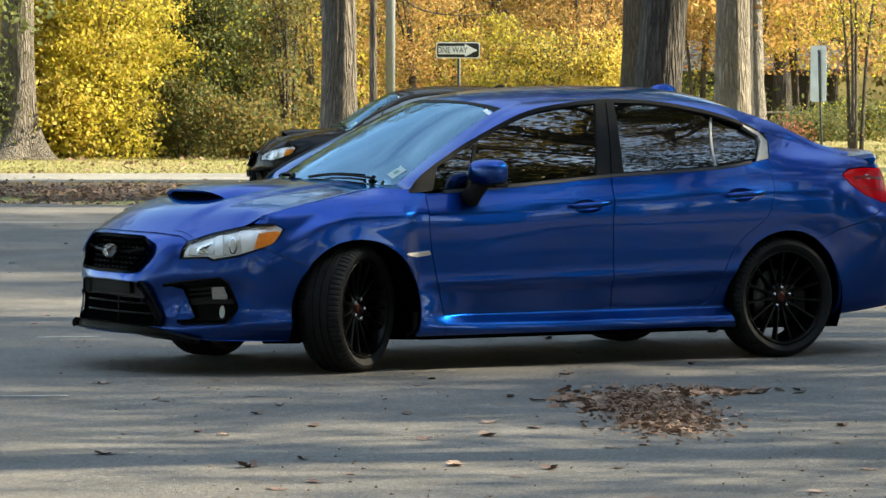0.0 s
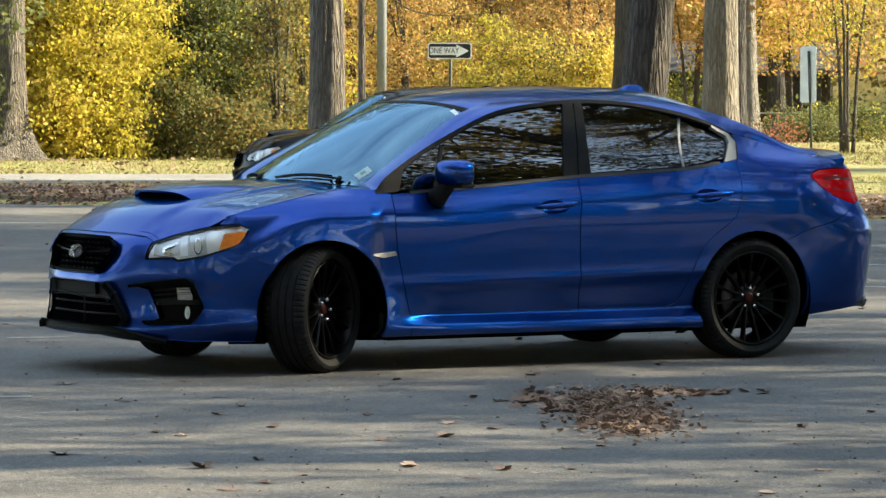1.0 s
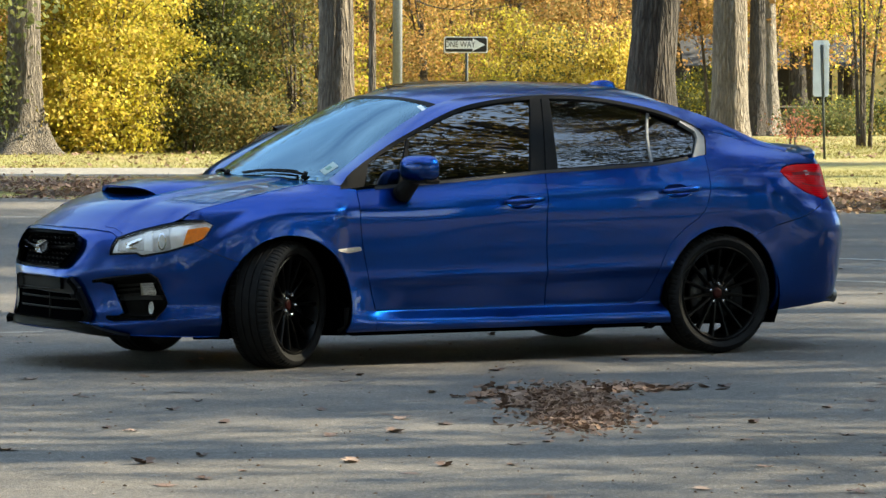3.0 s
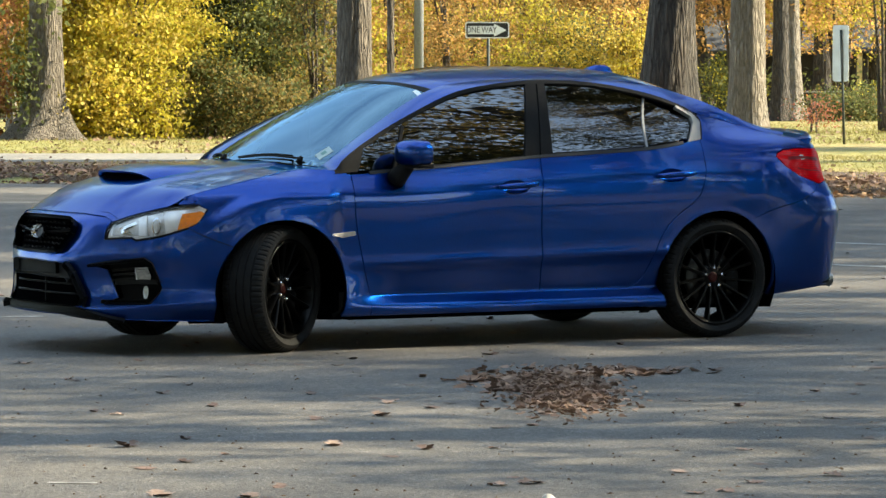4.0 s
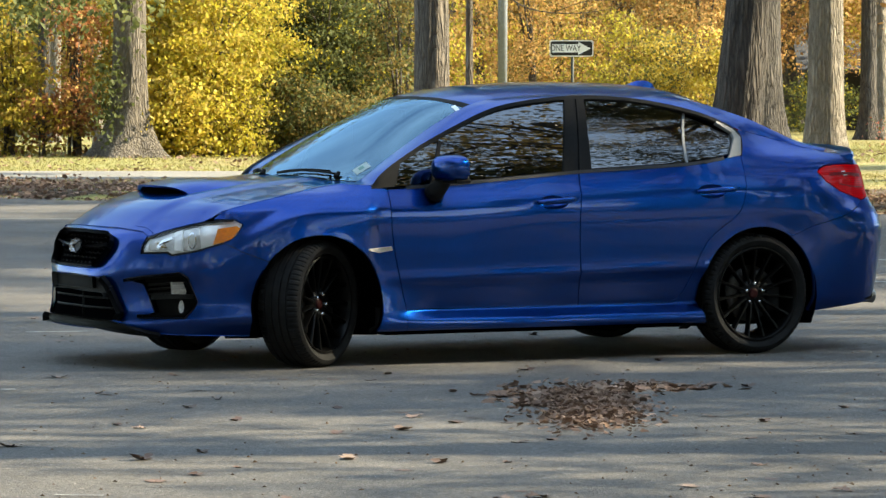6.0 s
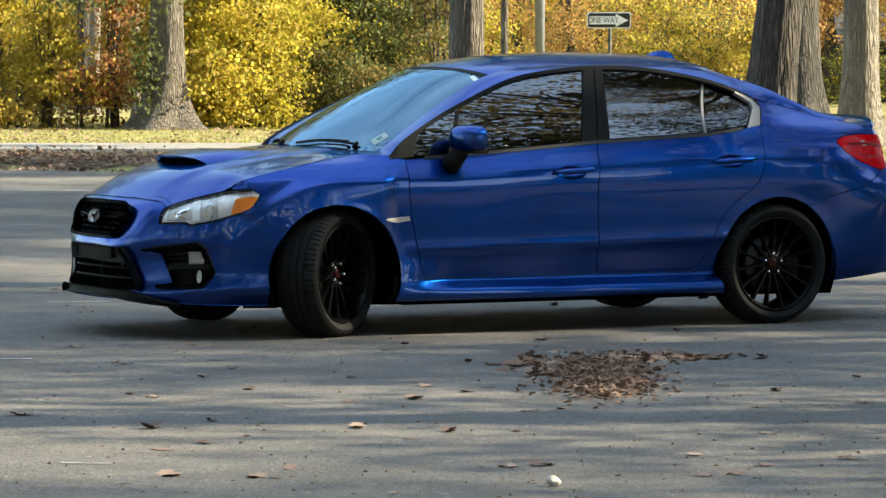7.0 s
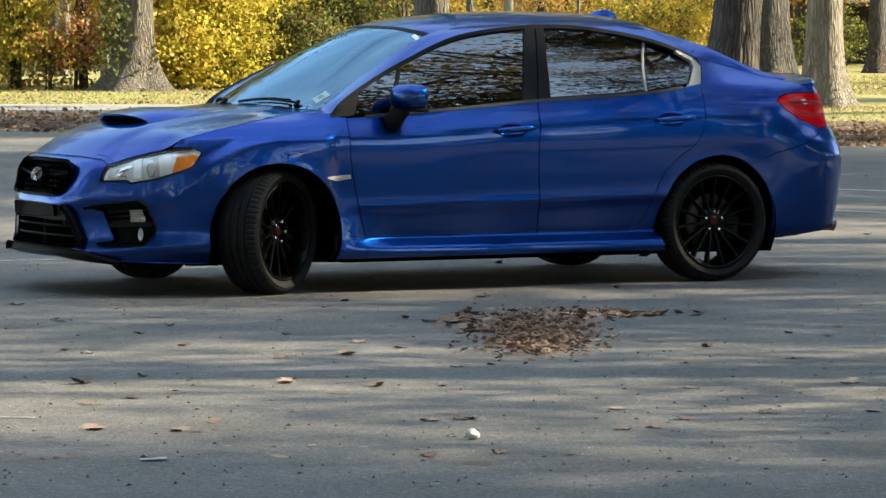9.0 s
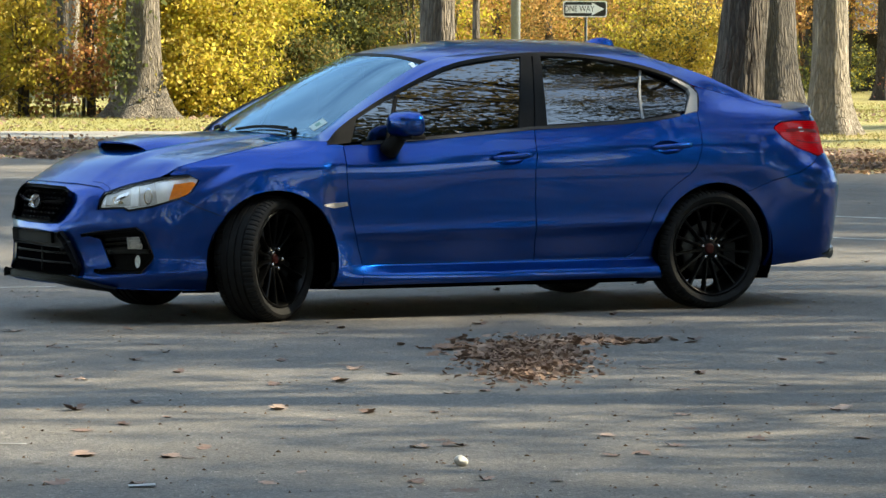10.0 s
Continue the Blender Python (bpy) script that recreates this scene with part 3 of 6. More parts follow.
def by_length(P, n):
    """n + 1 points evenly spaced along a dense polyline."""
    d = [0.0]
    for p, q in zip(P, P[1:]):
        d.append(d[-1] + abs(q.x - p.x) + .3 * (q - p).length)
    out, k = [], 0
    for i in range(n + 1):
        t = d[-1] * i / n
        while k < len(d) - 2 and d[k + 1] < t:
            k += 1
        out.append(P[k].lerp(P[k + 1], (t - d[k]) / max(1e-9, d[k + 1] - d[k])))
    return out


def loft(name, A, B, mat, parent, bulge=.02, n=44, m=6, side=-1, label=""):
    """A bulging strip between two curves of points."""
    a, b = by_length(spline(A, 300), n), by_length(spline(B, 300), n)
    vs, fs = [], []
    for p, q in zip(a, b):
        d = q - p
        for j in range(m + 1):
            t = j / m
            w = p + d * t
            out = Vector((0, side * .55, .83)).normalized()
            vs.append(w + out * bulge * math.sin(math.pi * t) * min(1, d.length / .1))
    for i in range(n):
        for j in range(m):
            k = i * (m + 1) + j
            fs.append((k, k + 1, k + m + 2, k + m + 1) if side > 0 else (k, k + m + 1, k + m + 2, k + 1))
    return hang(name, mesh_of(name, vs, fs, mat), parent, label)


def turned(name, profile, seg, mat, parent, label="", m=None):
    vs, fs = lathe(profile, seg)
    if m is not None:
        vs = [m @ Vector(v) for v in vs]
    ob = hang(name, mesh_of(name, vs, fs, mat), parent, label)
    ob.data.set_sharp_from_angle(angle=radians(35))
    return ob


def build_wheel(parent, at, name="wheel"):
    """A wheel with its outer face towards -y of its own axes."""
    w = hang(name, turned_mesh("wheel", [(.02, -.06), (.075, -.062), (.078, -.03), (.078, .03), (.02, .03)], 24, GLOSSBLACK), parent)
    w.matrix_local = at
    R, W = .322, .118
    prof = [(.252, -W + .018), (.262, -W + .006), (.285, -W - .004), (.303, -W + .004), (.314, -W + .018), (.320, -W + .034)]
    for g in (-.062, -.021, .021, .062):
        prof += [(.3215, g - .006), (.3135, g - .0045), (.3135, g + .0045), (.3215, g + .006)]
    prof += [(.320, W - .034), (.314, W - .018), (.303, W - .004), (.285, W + .004), (.262, W - .006), (.252, W - .018)]
    seg = 288
    vs, fs = lathe(prof, seg)
    n = len(prof)
    # cross cuts in the outer ribs of the tread
    out = []
    for k, v in enumerate(vs):
        i, j = k // n, k % n
        p = Vector(v)
        if j in (3, 4, 5, 6, n - 4, n - 5, n - 6, n - 7) and i % 4 == 0:
            r = math.hypot(p.x, p.z)
            p.x, p.z = p.x * (r - .005) / r, p.z * (r - .005) / r
        out.append(p)
    t = hang("tyre", mesh_of("tyre", out, fs, RUBBER), w)
    t.data.set_sharp_from_angle(angle=radians(30))
    rim = [(.252, -W + .012), (.246, -W + .006), (.240, -W + .012), (.232, -W + .03), (.222, -.05), (.215, .0), (.225, .08), (.25, W - .01), (.256, W - .01)]
    hang("rim", mesh_of("rim", *lathe(rim, 64), GLOSSBLACK), w)
    # fifteen slim spokes
    for k in range(15):
        a = 2 * math.pi * k / 15 + .1
        bm = bmesh.new()
        rows = [(.05, .011, -.062, -.03), (.10, .0075, -.072, -.038), (.17, .0065, -.084, -.05), (.238, .010, -.096, -.06)]
        pv = []
        for r, hw, y0, y1 in rows:
            pv.append([bm.verts.new((r, y0 + .006, -hw)), bm.verts.new((r, y0, -hw * .5)), bm.verts.new((r, y0, hw * .5)), bm.verts.new((r, y0 + .006, hw)),
                       bm.verts.new((r, y1, hw)), bm.verts.new((r, y1, -hw))])
        for p, q in zip(pv, pv[1:]):
            for i in range(6):
                bm.faces.new((p[i - 1], p[i], q[i], q[i - 1]))
        bm.faces.new(pv[0])
        bm.faces.new(pv[-1][::-1])
        bmesh.ops.recalc_face_normals(bm, faces=bm.faces[:])
        part("spoke", bm, GLOSSBLACK, w, smooth=True, m=Matrix.Rotation(a, 4, "Y"))
    hang("hub_cap", mesh_of("hub_cap", *lathe([(0.0, -.070), (.018, -.071), (.026, -.069), (.030, -.062)], 20), REDCAP), w, "dark red centre cap")
    for k in range(5):
        a = 2 * math.pi * k / 5 + .3
        vs, fs = lathe([(0.0, -.083), (.006, -.082), (.009, -.078), (.010, -.058)], 8)
        m = Matrix.Translation((.052 * math.cos(a), 0, .052 * math.sin(a)))
        hang("lug_nut", mesh_of("lug_nut", [m @ Vector(v) for v in vs], fs, CHROME), w)
    hang("brake_disc", mesh_of("brake_disc", *lathe([(.06, -.022), (.07, -.028), (.148, -.028), (.150, -.012), (.148, .0), (.06, .0)], 40), STEEL), w, "grey steel brake disc")
    bm = box_bm(.085, .06, .13, (.135, -.02, -.03), .014)
    part("brake_caliper", bm, TRIM, w, smooth=True)
    return w


def turned_mesh(name, profile, seg, mat):
    return mesh_of(name, *lathe(profile, seg), mat)


def build_car(label, category="car"):
    car = thing("car", None, label, category)
    fe, fo = ARCH_F, ARCH_R
    door_front = flat_spline([(-.884, .900), (-.893, .78), (-.880, .63), (-.852, .498), (-.819, .365), (-.795, .283)], 14)
    door_b = [(.240, .982), (.226, .90), (.208, .763), (.210, .60), (.219, .467), (.232, .281)]
    door_rear = flat_spline([(1.262, 1.066), (1.247, .969), (1.224, .855), (1.180, .750), (1.066, .672), (.979, .590), (.923, .485), (.896, .41), (.845, .318), (.775, .283)], 22)
    belt_f = flat_spline([(-.884, .900), (-.589, .919), (-.258, .943), (.240, .982)], 8)
    belt_r = flat_spline([(.240, .982), (.611, 1.001), (.941, 1.021), (1.262, 1.066)], 8)
    wtop = [(-.965, .908), (-.894, .979), (-.748, 1.065), (-.538, 1.167), (-.226, 1.293), (.003, 1.342), (.266, 1.368), (.45, 1.371), (.62, 1.364), (.784, 1.345), (.999, 1.304), (1.175, 1.250),
            (1.280, 1.206), (1.318, 1.160), (1.262, 1.068)]
    wtop = flat_spline(wtop, 56)
    edge = [(-.965, .66, .940), (-.80, .628, 1.043), (-.67, .603, 1.120), (-.45, .565, 1.243), (-.23, .535, 1.338), (0, .535, 1.373), (.4, .54, 1.388), (.8, .54, 1.384), (1.0, .54, 1.365),
            (1.117, .54, 1.350), (1.28, .548, 1.308), (1.45, .57, 1.254), (1.6, .595, 1.190), (1.735, .615, 1.136), (1.9, .645, 1.096)]
    edge = [(-1.10, .70, .924), (-1.03, .685, .930)] + edge
    c_line = [(1.90, 1.078), (1.735, 1.108), (1.6, 1.142), (1.45, 1.178), (1.33, 1.20)]
    hood_line = flat_spline([(-1.80, .795), (-1.726, .816), (-1.566, .850), (-1.40, .883), (-1.28, .902), (-1.10, .928)], 20)[2:-2]
    lamp_low = [(-1.739, .671), (-1.797, .638), (-1.944, .595), (-2.060, .576), (-2.088, .589), (-2.162, .585)]
    lamp = [(-2.240, .582), (-2.242, .628), (-2.229, .664), (-2.071, .706), (-1.89, .741), (-1.824, .750), (-1.744, .754), (-1.695, .730)] + lamp_low
    tail = [(1.742, .968), (1.765, .990), (1.816, 1.005), (1.933, 1.012), (2.20, 1.010), (2.24, .98), (2.22, .90), (2.16, .828), (2.07, .818), (1.90, .864), (1.79, .918)]
    for sd in (-1, 1):
        F = flank(0, sd)
        fl = sd > 0
        fend = door_front + [(-.80, .175), (-.945, .172)] + arc(*fe, -23, 141) + [(-1.708, .594), (-1.797, .638), (-1.739, .671), (-1.695, .730), (-1.744, .756), (-1.85, .756)] + [(-1.80, .795)] + hood_line + [(-1.10, .928), (-.98, .922)]
        fender = panel("front_fender", fend, F, BLUE, car, "", .0022, .014, .022, flip=fl)
        panel("fender_badge", [(-1.03, .592), (-1.025, .601), (-.892, .611), (-.886, .590), (-.965, .578)], flank(.006, sd), CHROME, fender, "satin silver fender badge", 0, .01, flip=fl)
        cups = [[(mx + .088 * math.cos(t * math.pi / 10), mz + .037 * math.sin(t * math.pi / 10)) for t in range(20)] for mx, mz in ((.050, .824), (1.018, .874))]
        fd = panel("front_door", belt_f + door_b[1:] + door_front[::-1][:-1], F, BLUE, car, "", .0034, .014, .03, flip=fl, holes=(cups[0],))
        rd = panel("rear_door", belt_r + door_rear[1:] + door_b[:0:-1], F, BLUE, car, "", .0034, .014, .03, flip=fl, holes=(cups[1],))
        quarter = door_rear + [(.80, .18), (.985, .17)] + arc(*fo, 203, 58) + [(1.675, .684), (1.869, .728), (2.02, .785), (2.07, .818), (1.90, .864), (1.79, .918), (1.742, .968), (1.765, .990), (1.816, 1.005), (1.933, 1.012), (2.12, 1.011),
                  (2.14, 1.05), (2.0, 1.066)] + c_line + [(1.30, 1.185), (1.318, 1.158), (1.300, 1.118)]
        panel("quarter_panel", quarter, F, BLUE, car, "", .0022, .014, .03, flip=fl)
        seam = [(-1.797, .636), (-1.708, .594), (fe[0] + fe[2] * math.cos(radians(141)) + .002, fe[1] + fe[2] * math.sin(radians(141)) + .002)]
        panel("fender_edge", strip(seam, .026), flank(.0012, sd), BLUE, fender, "", 0, .012, .02, flip=fl)
        panel("fender_seam", strip(seam, .0034), flank(.0020, sd), TRIM, fender, "", 0, .004, .02, flip=fl)
        panel("side_skirt", [(-.80, .285), (.80, .287), (.80, .18), (-.80, .175)], F, BLUE, car, "", .0022, .014, .016, flip=fl)
        # greenhouse: glass, its rubber and satin frame, the black pillar
        T = flank(.002, sd)
        def sheet_of(poly, depth=-.012):
            """A smooth pane laid through the outline of its window."""
            Q = [flank(depth, sd)(*p) for p in poly]
            A = np.array([(1, q.x, q.z, q.x * q.x, q.z * q.z) for q in Q])
            co = np.linalg.lstsq(A, np.array([q.y for q in Q]), rcond=None)[0]

            def g(s, z):
                q = flank(depth, sd)(s, z)
                return Vector((q.x, float(co @ (1, q.x, q.z, q.x * q.x, q.z * q.z)), q.z))
            return g
        wf = belt_f + [(.325, 1.362)] + [p for p in wtop[::-1] if p[0] < .32]
        panel("window_glass", inset(wf, .012), sheet_of(wf), SIDEGLASS, fd, "dark tinted window glass", 0, .004, flip=fl)
        wr = belt_r + [p for p in wtop[::-1] if p[0] > .34] + [(.335, 1.362)]
        panel("window_glass", inset(wr, .012), sheet_of(wr, -.019), SIDEGLASS, rd, "dark tinted window glass", 0, .004, flip=fl)
        panel("window_frame", strip(wtop, .019), T, TRIM, car, "black rubber window surround", 0, .02, .035, flip=fl)
        panel("belt_trim", strip(belt_f[1:], .016), flank(.004, sd), DULLTRIM, fd, "dull metal belt strip", 0, .01, flip=fl)
        panel("belt_trim", strip(belt_r[:-1], .016), flank(.004, sd), DULLTRIM, rd, "dull metal belt strip", 0, .01, flip=fl)
        panel("pillar_cover", [(.150, .975), (.236, .982), (.280, 1.18), (.327, 1.368), (.262, 1.366), (.205, 1.18)], T, TRIM, fd, "matt black pillar cover", 0, .02, flip=fl)
        panel("pillar_cover", [(.244, .982), (.318, .987), (.345, 1.18), (.382, 1.370), (.335, 1.369), (.288, 1.18)], T, TRIM, rd, "matt black pillar cover", 0, .02, flip=fl)
        panel("mirror_base", [(-.975, .903), (-.950, .926), (-.899, .969), (-.807, 1.028), (-.790, 1.036), (-.812, .985), (-.838, .912)], flank(.004, sd), TRIM, fd, "black plastic triangle", 0, .02, .03, flip=fl)
        panel("window_divider", strip([(-.625, .925), (-.535, 1.145)], .018), T, TRIM, fd, "", 0, .02, flip=fl)
        panel("window_divider", strip([(.918, 1.028), (1.0, 1.300)], .012), sheet_of(wr, -.012), SATIN, rd, "", 0, .02, flip=fl)
        panel("window_corner", [(1.175, 1.051), (1.262, 1.066), (1.318, 1.160), (1.280, 1.204), (1.175, 1.246), (1.166, 1.236), (1.262, 1.186), (1.262, 1.155)], flank(.005, sd), SATIN, rd, "grey metal window corner", 0, .02, flip=fl)
        A = [F(-1.10, .926), F(-1.03, .921)] + [F(*p) for p in wtop[1:] if p[0] < 1.26 and p[1] > 1.17 or p[0] < 0][::2] + [F(*p) for p in c_line[::-1]]
        E = [Vector((x, sd * y, z)) for x, y, z in edge]
        loft("roof_pillar", A, E, BLUE, car, .005, 90, 6, side=sd)
        # lamps
        step = lambda s, z: flank(-.008 - .010 * (1 + math.sin(s * 34)) * .5 - .45 * max(0, z - .60) * .12, sd)(s, z)
        hl = panel("headlight", lamp, step, REFLECT, car, "clear headlight with chrome reflector", .002, .01, .007, flip=fl)
        panel("lens", lamp, flank(.002, sd), CLEAR, hl, "", .003, .012, flip=fl).visible_shadow = False
        panel("turn_signal", [(-1.855, .630), (-1.827, .709), (-1.730, .722), (-1.712, .712), (-1.757, .660), (-1.80, .643)], flank(-.006, sd), AMBER, hl, "amber turn signal", 0, .03, flip=fl)
        bowl = [(-2.205, .602), (-2.212, .650), (-2.075, .690), (-2.055, .668), (-2.052, .604), (-2.150, .598)]
        panel("lamp_bowl", bowl, flank(-.005, sd), LAMPSILVER, hl, "grey inner bezel", 0, .01, .03, flip=fl)
        panel("low_reflector", [(-2.150, .610), (-2.165, .640), (-2.080, .668), (-2.066, .655), (-2.125, .640), (-2.090, .612)], flank(-.002, sd), CHROME, hl, "chrome reflector", 0, .01, .03, flip=fl)
        panel("lamp_rib", strip([(-2.14, .628), (-2.09, .648)], .006), flank(.0, sd), GUNMETAL, hl, "", 0, .006, .03, flip=fl)
        panel("lamp_rib", strip([(-2.20, .655), (-2.07, .694), (-1.93, .722)], .005), flank(-.001, sd), GUNMETAL, hl, "", 0, .006, .03, flip=fl)
        panel("divider", [(-2.052, .600), (-2.060, .692), (-2.018, .702), (-2.010, .600)], flank(-.001, sd), REFLECT, hl, "", 0, .012, .03, flip=fl)
        panel("lamp_bowl", [(-2.006, .602), (-2.012, .700), (-1.925, .716), (-1.915, .612), (-1.95, .598)], flank(-.005, sd), LAMPSILVER, hl, "grey inner bezel", 0, .01, .03, flip=fl)
        disc = [(-1.962 + .023 * math.cos(t * math.pi / 10), .650 + .042 * math.sin(t * math.pi / 10)) for t in range(20)]
        panel("lamp_ring", disc, flank(-.002, sd), CHROME, hl, "", 0, .014, .03, flip=fl)
        panel("projector_lens", inset(disc, .007), flank(.001, sd), LAMPLENS, hl, "", 0, .012, .03, flip=fl)
        edge_line = [(-1.744, .752), (-1.824, .748), (-1.89, .739), (-2.071, .704), (-2.226, .663), (-2.238, .628), (-2.236, .585), (-2.162, .588), (-2.088, .592), (-2.060, .579), (-1.944, .598), (-1.80, .640)]
        panel("lamp_bezel", strip(edge_line, .008), flank(.0005, sd), TRIM, hl, "thin black lamp bezel", 0, .012, .03, flip=fl)
        tl = panel("tail_light", tail, flank(.004, sd), REDLENS, car, "red tail light", .003, .03, flip=fl)
        panel("lamp_bar", strip([(1.83, .958), (1.95, .962), (2.06, .955), (2.15, .950)], .016), flank(.006, sd), REDBAND, tl, "dark red inner band", 0, .004, .02, flip=fl)
        panel("lamp_bar", strip([(1.90, .905), (2.0, .892), (2.14, .886)], .005), flank(.006, sd), REDBAND, tl, "", 0, .004, .02, flip=fl)
        # two short pale bars paint glints on the red lens
        for sx, zz in ((1.965, .972), (1.97, .952)):
            panel("lamp_glint", strip([(sx - .018, zz), (sx + .018, zz + .001)], .005), flank(.0075, sd), LAMPLENS, tl, "small pale bar painted as a glint", 0, .003, .02, flip=fl)
        # handles: a cupped recess and a bar
        for dr, cup, h0, h1, z0, z1 in ((fd, cups[0], -.055, .175, .826, .842), (rd, cups[1], .915, 1.155, .873, .888)):
            panel("handle_cup", cup, (lambda cc: lambda a, b: flank(-.004 - .040 * max(0.0, 1 - ((a - cc[0]) / .09) ** 2 - ((b - cc[1]) / .039) ** 2) ** .5, sd)(a, b))((sum(p[0] for p in cup) / 20, sum(p[1] for p in cup) / 20)), BLUE, dr, "", 0, -.004, .014, flip=fl)
            bar = []
            for i in range(9):
                t = i / 8
                s, z = h0 + (h1 - h0) * t, z0 + (z1 - z0) * t
                bar.append(flank(.014 + .022 * math.sin(math.pi * t) ** .6, sd)(s, z))
            vs, fs = tube(bar, [.010, .0135, .0145, .015, .015, .015, .015, .015, .011], 10)
            hang("door_handle", mesh_of("door_handle", vs, fs, BLUE), dr, "body-coloured pull handle")
        # door mirror
        mc = Vector((-.575, sd * .955, 1.003))
        bm = bmesh.new()
        bmesh.ops.create_icosphere(bm, subdivisions=4, radius=1)
        for v in bm.verts:
            x, y, z = v.co
            sq = lambda q, e: math.copysign(abs(q) ** e, q)
            v.co = (sq(x, .75) * (.085 if x < 0 else .045), sq(y, .6) * .115, sq(z, .65) * (.073 if z > 0 else .064))
        mh = part("door_mirror", bm, BLUE, fd, "blue mirror shell on a black foot", True, Matrix.Translation(mc) @ pose(0, 0, 0, 0, 0, sd * -12))
        bm = box_bm(.10, .185, .03, (0, 0, 0), .012)
        part("mirror_skirt", bm, TRIM, mh, smooth=True, m=Matrix.Translation(mc + Vector((.0, 0, -.058))) @ pose(0, 0, 0, 0, 0, sd * -12))
        vs, fs = tube([(-.635, sd * .855, .872), (-.63, sd * .882, .895), (-.61, sd * .905, .925), (-.595, sd * .92, .96)], [.052, .048, .04, .04], 12)
        hang("mirror_foot", mesh_of("mirror_foot", vs, fs, TRIM), mh, "black plastic mirror foot")
        bm = box_bm(.006, .17, .10, (0, 0, 0), .002)
        part("mirror_glass", bm, CHROME, mh, m=Matrix.Translation(mc + Vector((.046, 0, .0))))
        # inner wheel wells
        for (cx, cz, r), nm in ((fe, "wheel_well"), (fo, "wheel_well")):
            vs, fs = [], []
            n = 20
            for i in range(n + 1):
                a = radians(-25 + 230 * i / n)
                for yy in (.875, .55):
                    rr = r + (.006 if yy > .8 else .05)
                    vs.append((cx + rr * math.cos(a), sd * yy, cz + rr * math.sin(a)))
            for i in range(n):
                k = 2 * i
                fs.append((k, k + 1, k + 3, k + 2))
            fs.append(tuple(range(1, 2 * n + 2, 2)))
            # liner and closing wall; the well's shade is in their near-black colour
            hang(nm, mesh_of(nm, vs, fs, SHADEBLACK, False), car, "wheel-well liner with shade put into its black")
        panel("mud_flap", [(-.945, .30), (-.925, .30), (-.915, .155), (-.95, .155)], flank(-.05, sd), TRIM, car, "", 0, .03, flip=fl)
        panel("mud_flap", [(.93, .20), (.985, .20), (.98, .135), (.94, .135)], flank(-.08, sd), TRIM, car, "", 0, .03, flip=fl)
    # hood, with its scoop
    F = flank(0, -1)

    def sym(half):
        return half + [(x, -y) for x, y in half[::-1] if abs(y) > 1e-6]
    rim_line = [(SN, .702), (-2.65, .701), (-2.5, .70), (-2.4, .695), (-2.3, .69), (-2.225, .668), (-2.14, .694), (-2.07, .711), (-1.98, .729), (-1.9, .744), (-1.85, .766), (-1.80, .796)] + hood_line + [(-1.10, .928)]
    rim3 = [F(*p) for p in rim_line]
    rim_x = np.array([(p.x, p.y) for p in rim3])
    rim_dz = np.array([p.z - top_z(p.x, p.y) for p in rim3])

    def hood_skin(x, y):
        """The hood's height, drawn to the rim of fender, lamp and bumper at its edge."""
        q = np.array((x, -abs(y)))
        best, dz = 9.0, 0.0
        for a, b, da, db in zip(rim_x, rim_x[1:], rim_dz, rim_dz[1:]):
            e = b - a
            t = min(1.0, max(0.0, float((q - a) @ e / (e @ e))))
            d = float(np.hypot(*(a + e * t - q)))
            if d < best:
                best, dz = d, da + (db - da) * t
        return Vector((x, y, top_z(x, y) + dz * math.exp(-(best / .09) ** 2)))
    hpoly = [(p.x + (.003 if k < 5 else 0), min(0, p.y + (.003 if k >= 5 else 0))) for k, p in enumerate(rim3)] + [(-.985, -.655), (-1.06, -.50), (-1.12, -.3), (-1.15, 0)]
    hpoly[0] = (hpoly[0][0], 0)
    for sd in (-1, 1):
        panel("hood_gutter", [(-1.80, sd * .66), (-1.80, sd * .78), (-1.50, sd * .80), (-1.20, sd * .78), (-.96, sd * .70), (-.96, sd * .60), (-1.15, sd * .62)], over(-.012), BLUE, car, "", 0, .004, .05, flip=sd > 0)
        panel("rear_gutter", [(1.08, sd * .50), (1.08, sd * .575), (1.3, sd * .59), (1.62, sd * .635), (1.80, sd * .66), (1.80, sd * .59), (1.5, sd * .54), (1.3, sd * .52)], over(-.012), BLUE, car, "", 0, .004, .05, flip=sd > 0)
    hood = panel("hood", sym(hpoly), hood_skin, BLUE, car, "", .001, .004, .04)
    # scoop: a low hump with an open mouth
    bm = bmesh.new()
    rows = []
    nx, ny = 16, 14
    for i in range(nx + 1):
        x = -1.85 + .58 * i / nx
        row = []
        for j in range(ny + 1):
            t = -1 + 2 * j / ny
            w = .355 - .06 * (i / nx)
            hgt = .048 * (1 - abs(t) ** 6) * (1 - smooth01(i / nx, .15, 1.0)) + .002
            y = w * t
            row.append(bm.verts.new((x + .10 * t * t * (1 - i / nx), y, top_z(x, y) + hgt)))
        rows.append(row)
    for a, b in zip(rows, rows[1:]):
        for j in range(ny):
            bm.faces.new((a[j], b[j], b[j + 1], a[j + 1]))
    inner = [bm.verts.new((v.co.x + .012, v.co.y * .95, top_z(v.co.x, v.co.y) + max(.0, (v.co.z - top_z(v.co.x, v.co.y)) - .010))) for v in rows[0]]
    for j in range(ny):
        bm.faces.new((rows[0][j], rows[0][j + 1], inner[j + 1], inner[j]))
    bmesh.ops.recalc_face_normals(bm, faces=bm.faces[:])
    scoop = part("hood_scoop", bm, BLUE, hood, "blue hood scoop with a dark mouth", True)
    # a near-black sheet stands in for the shade inside the mouth
    bm = bmesh.new()
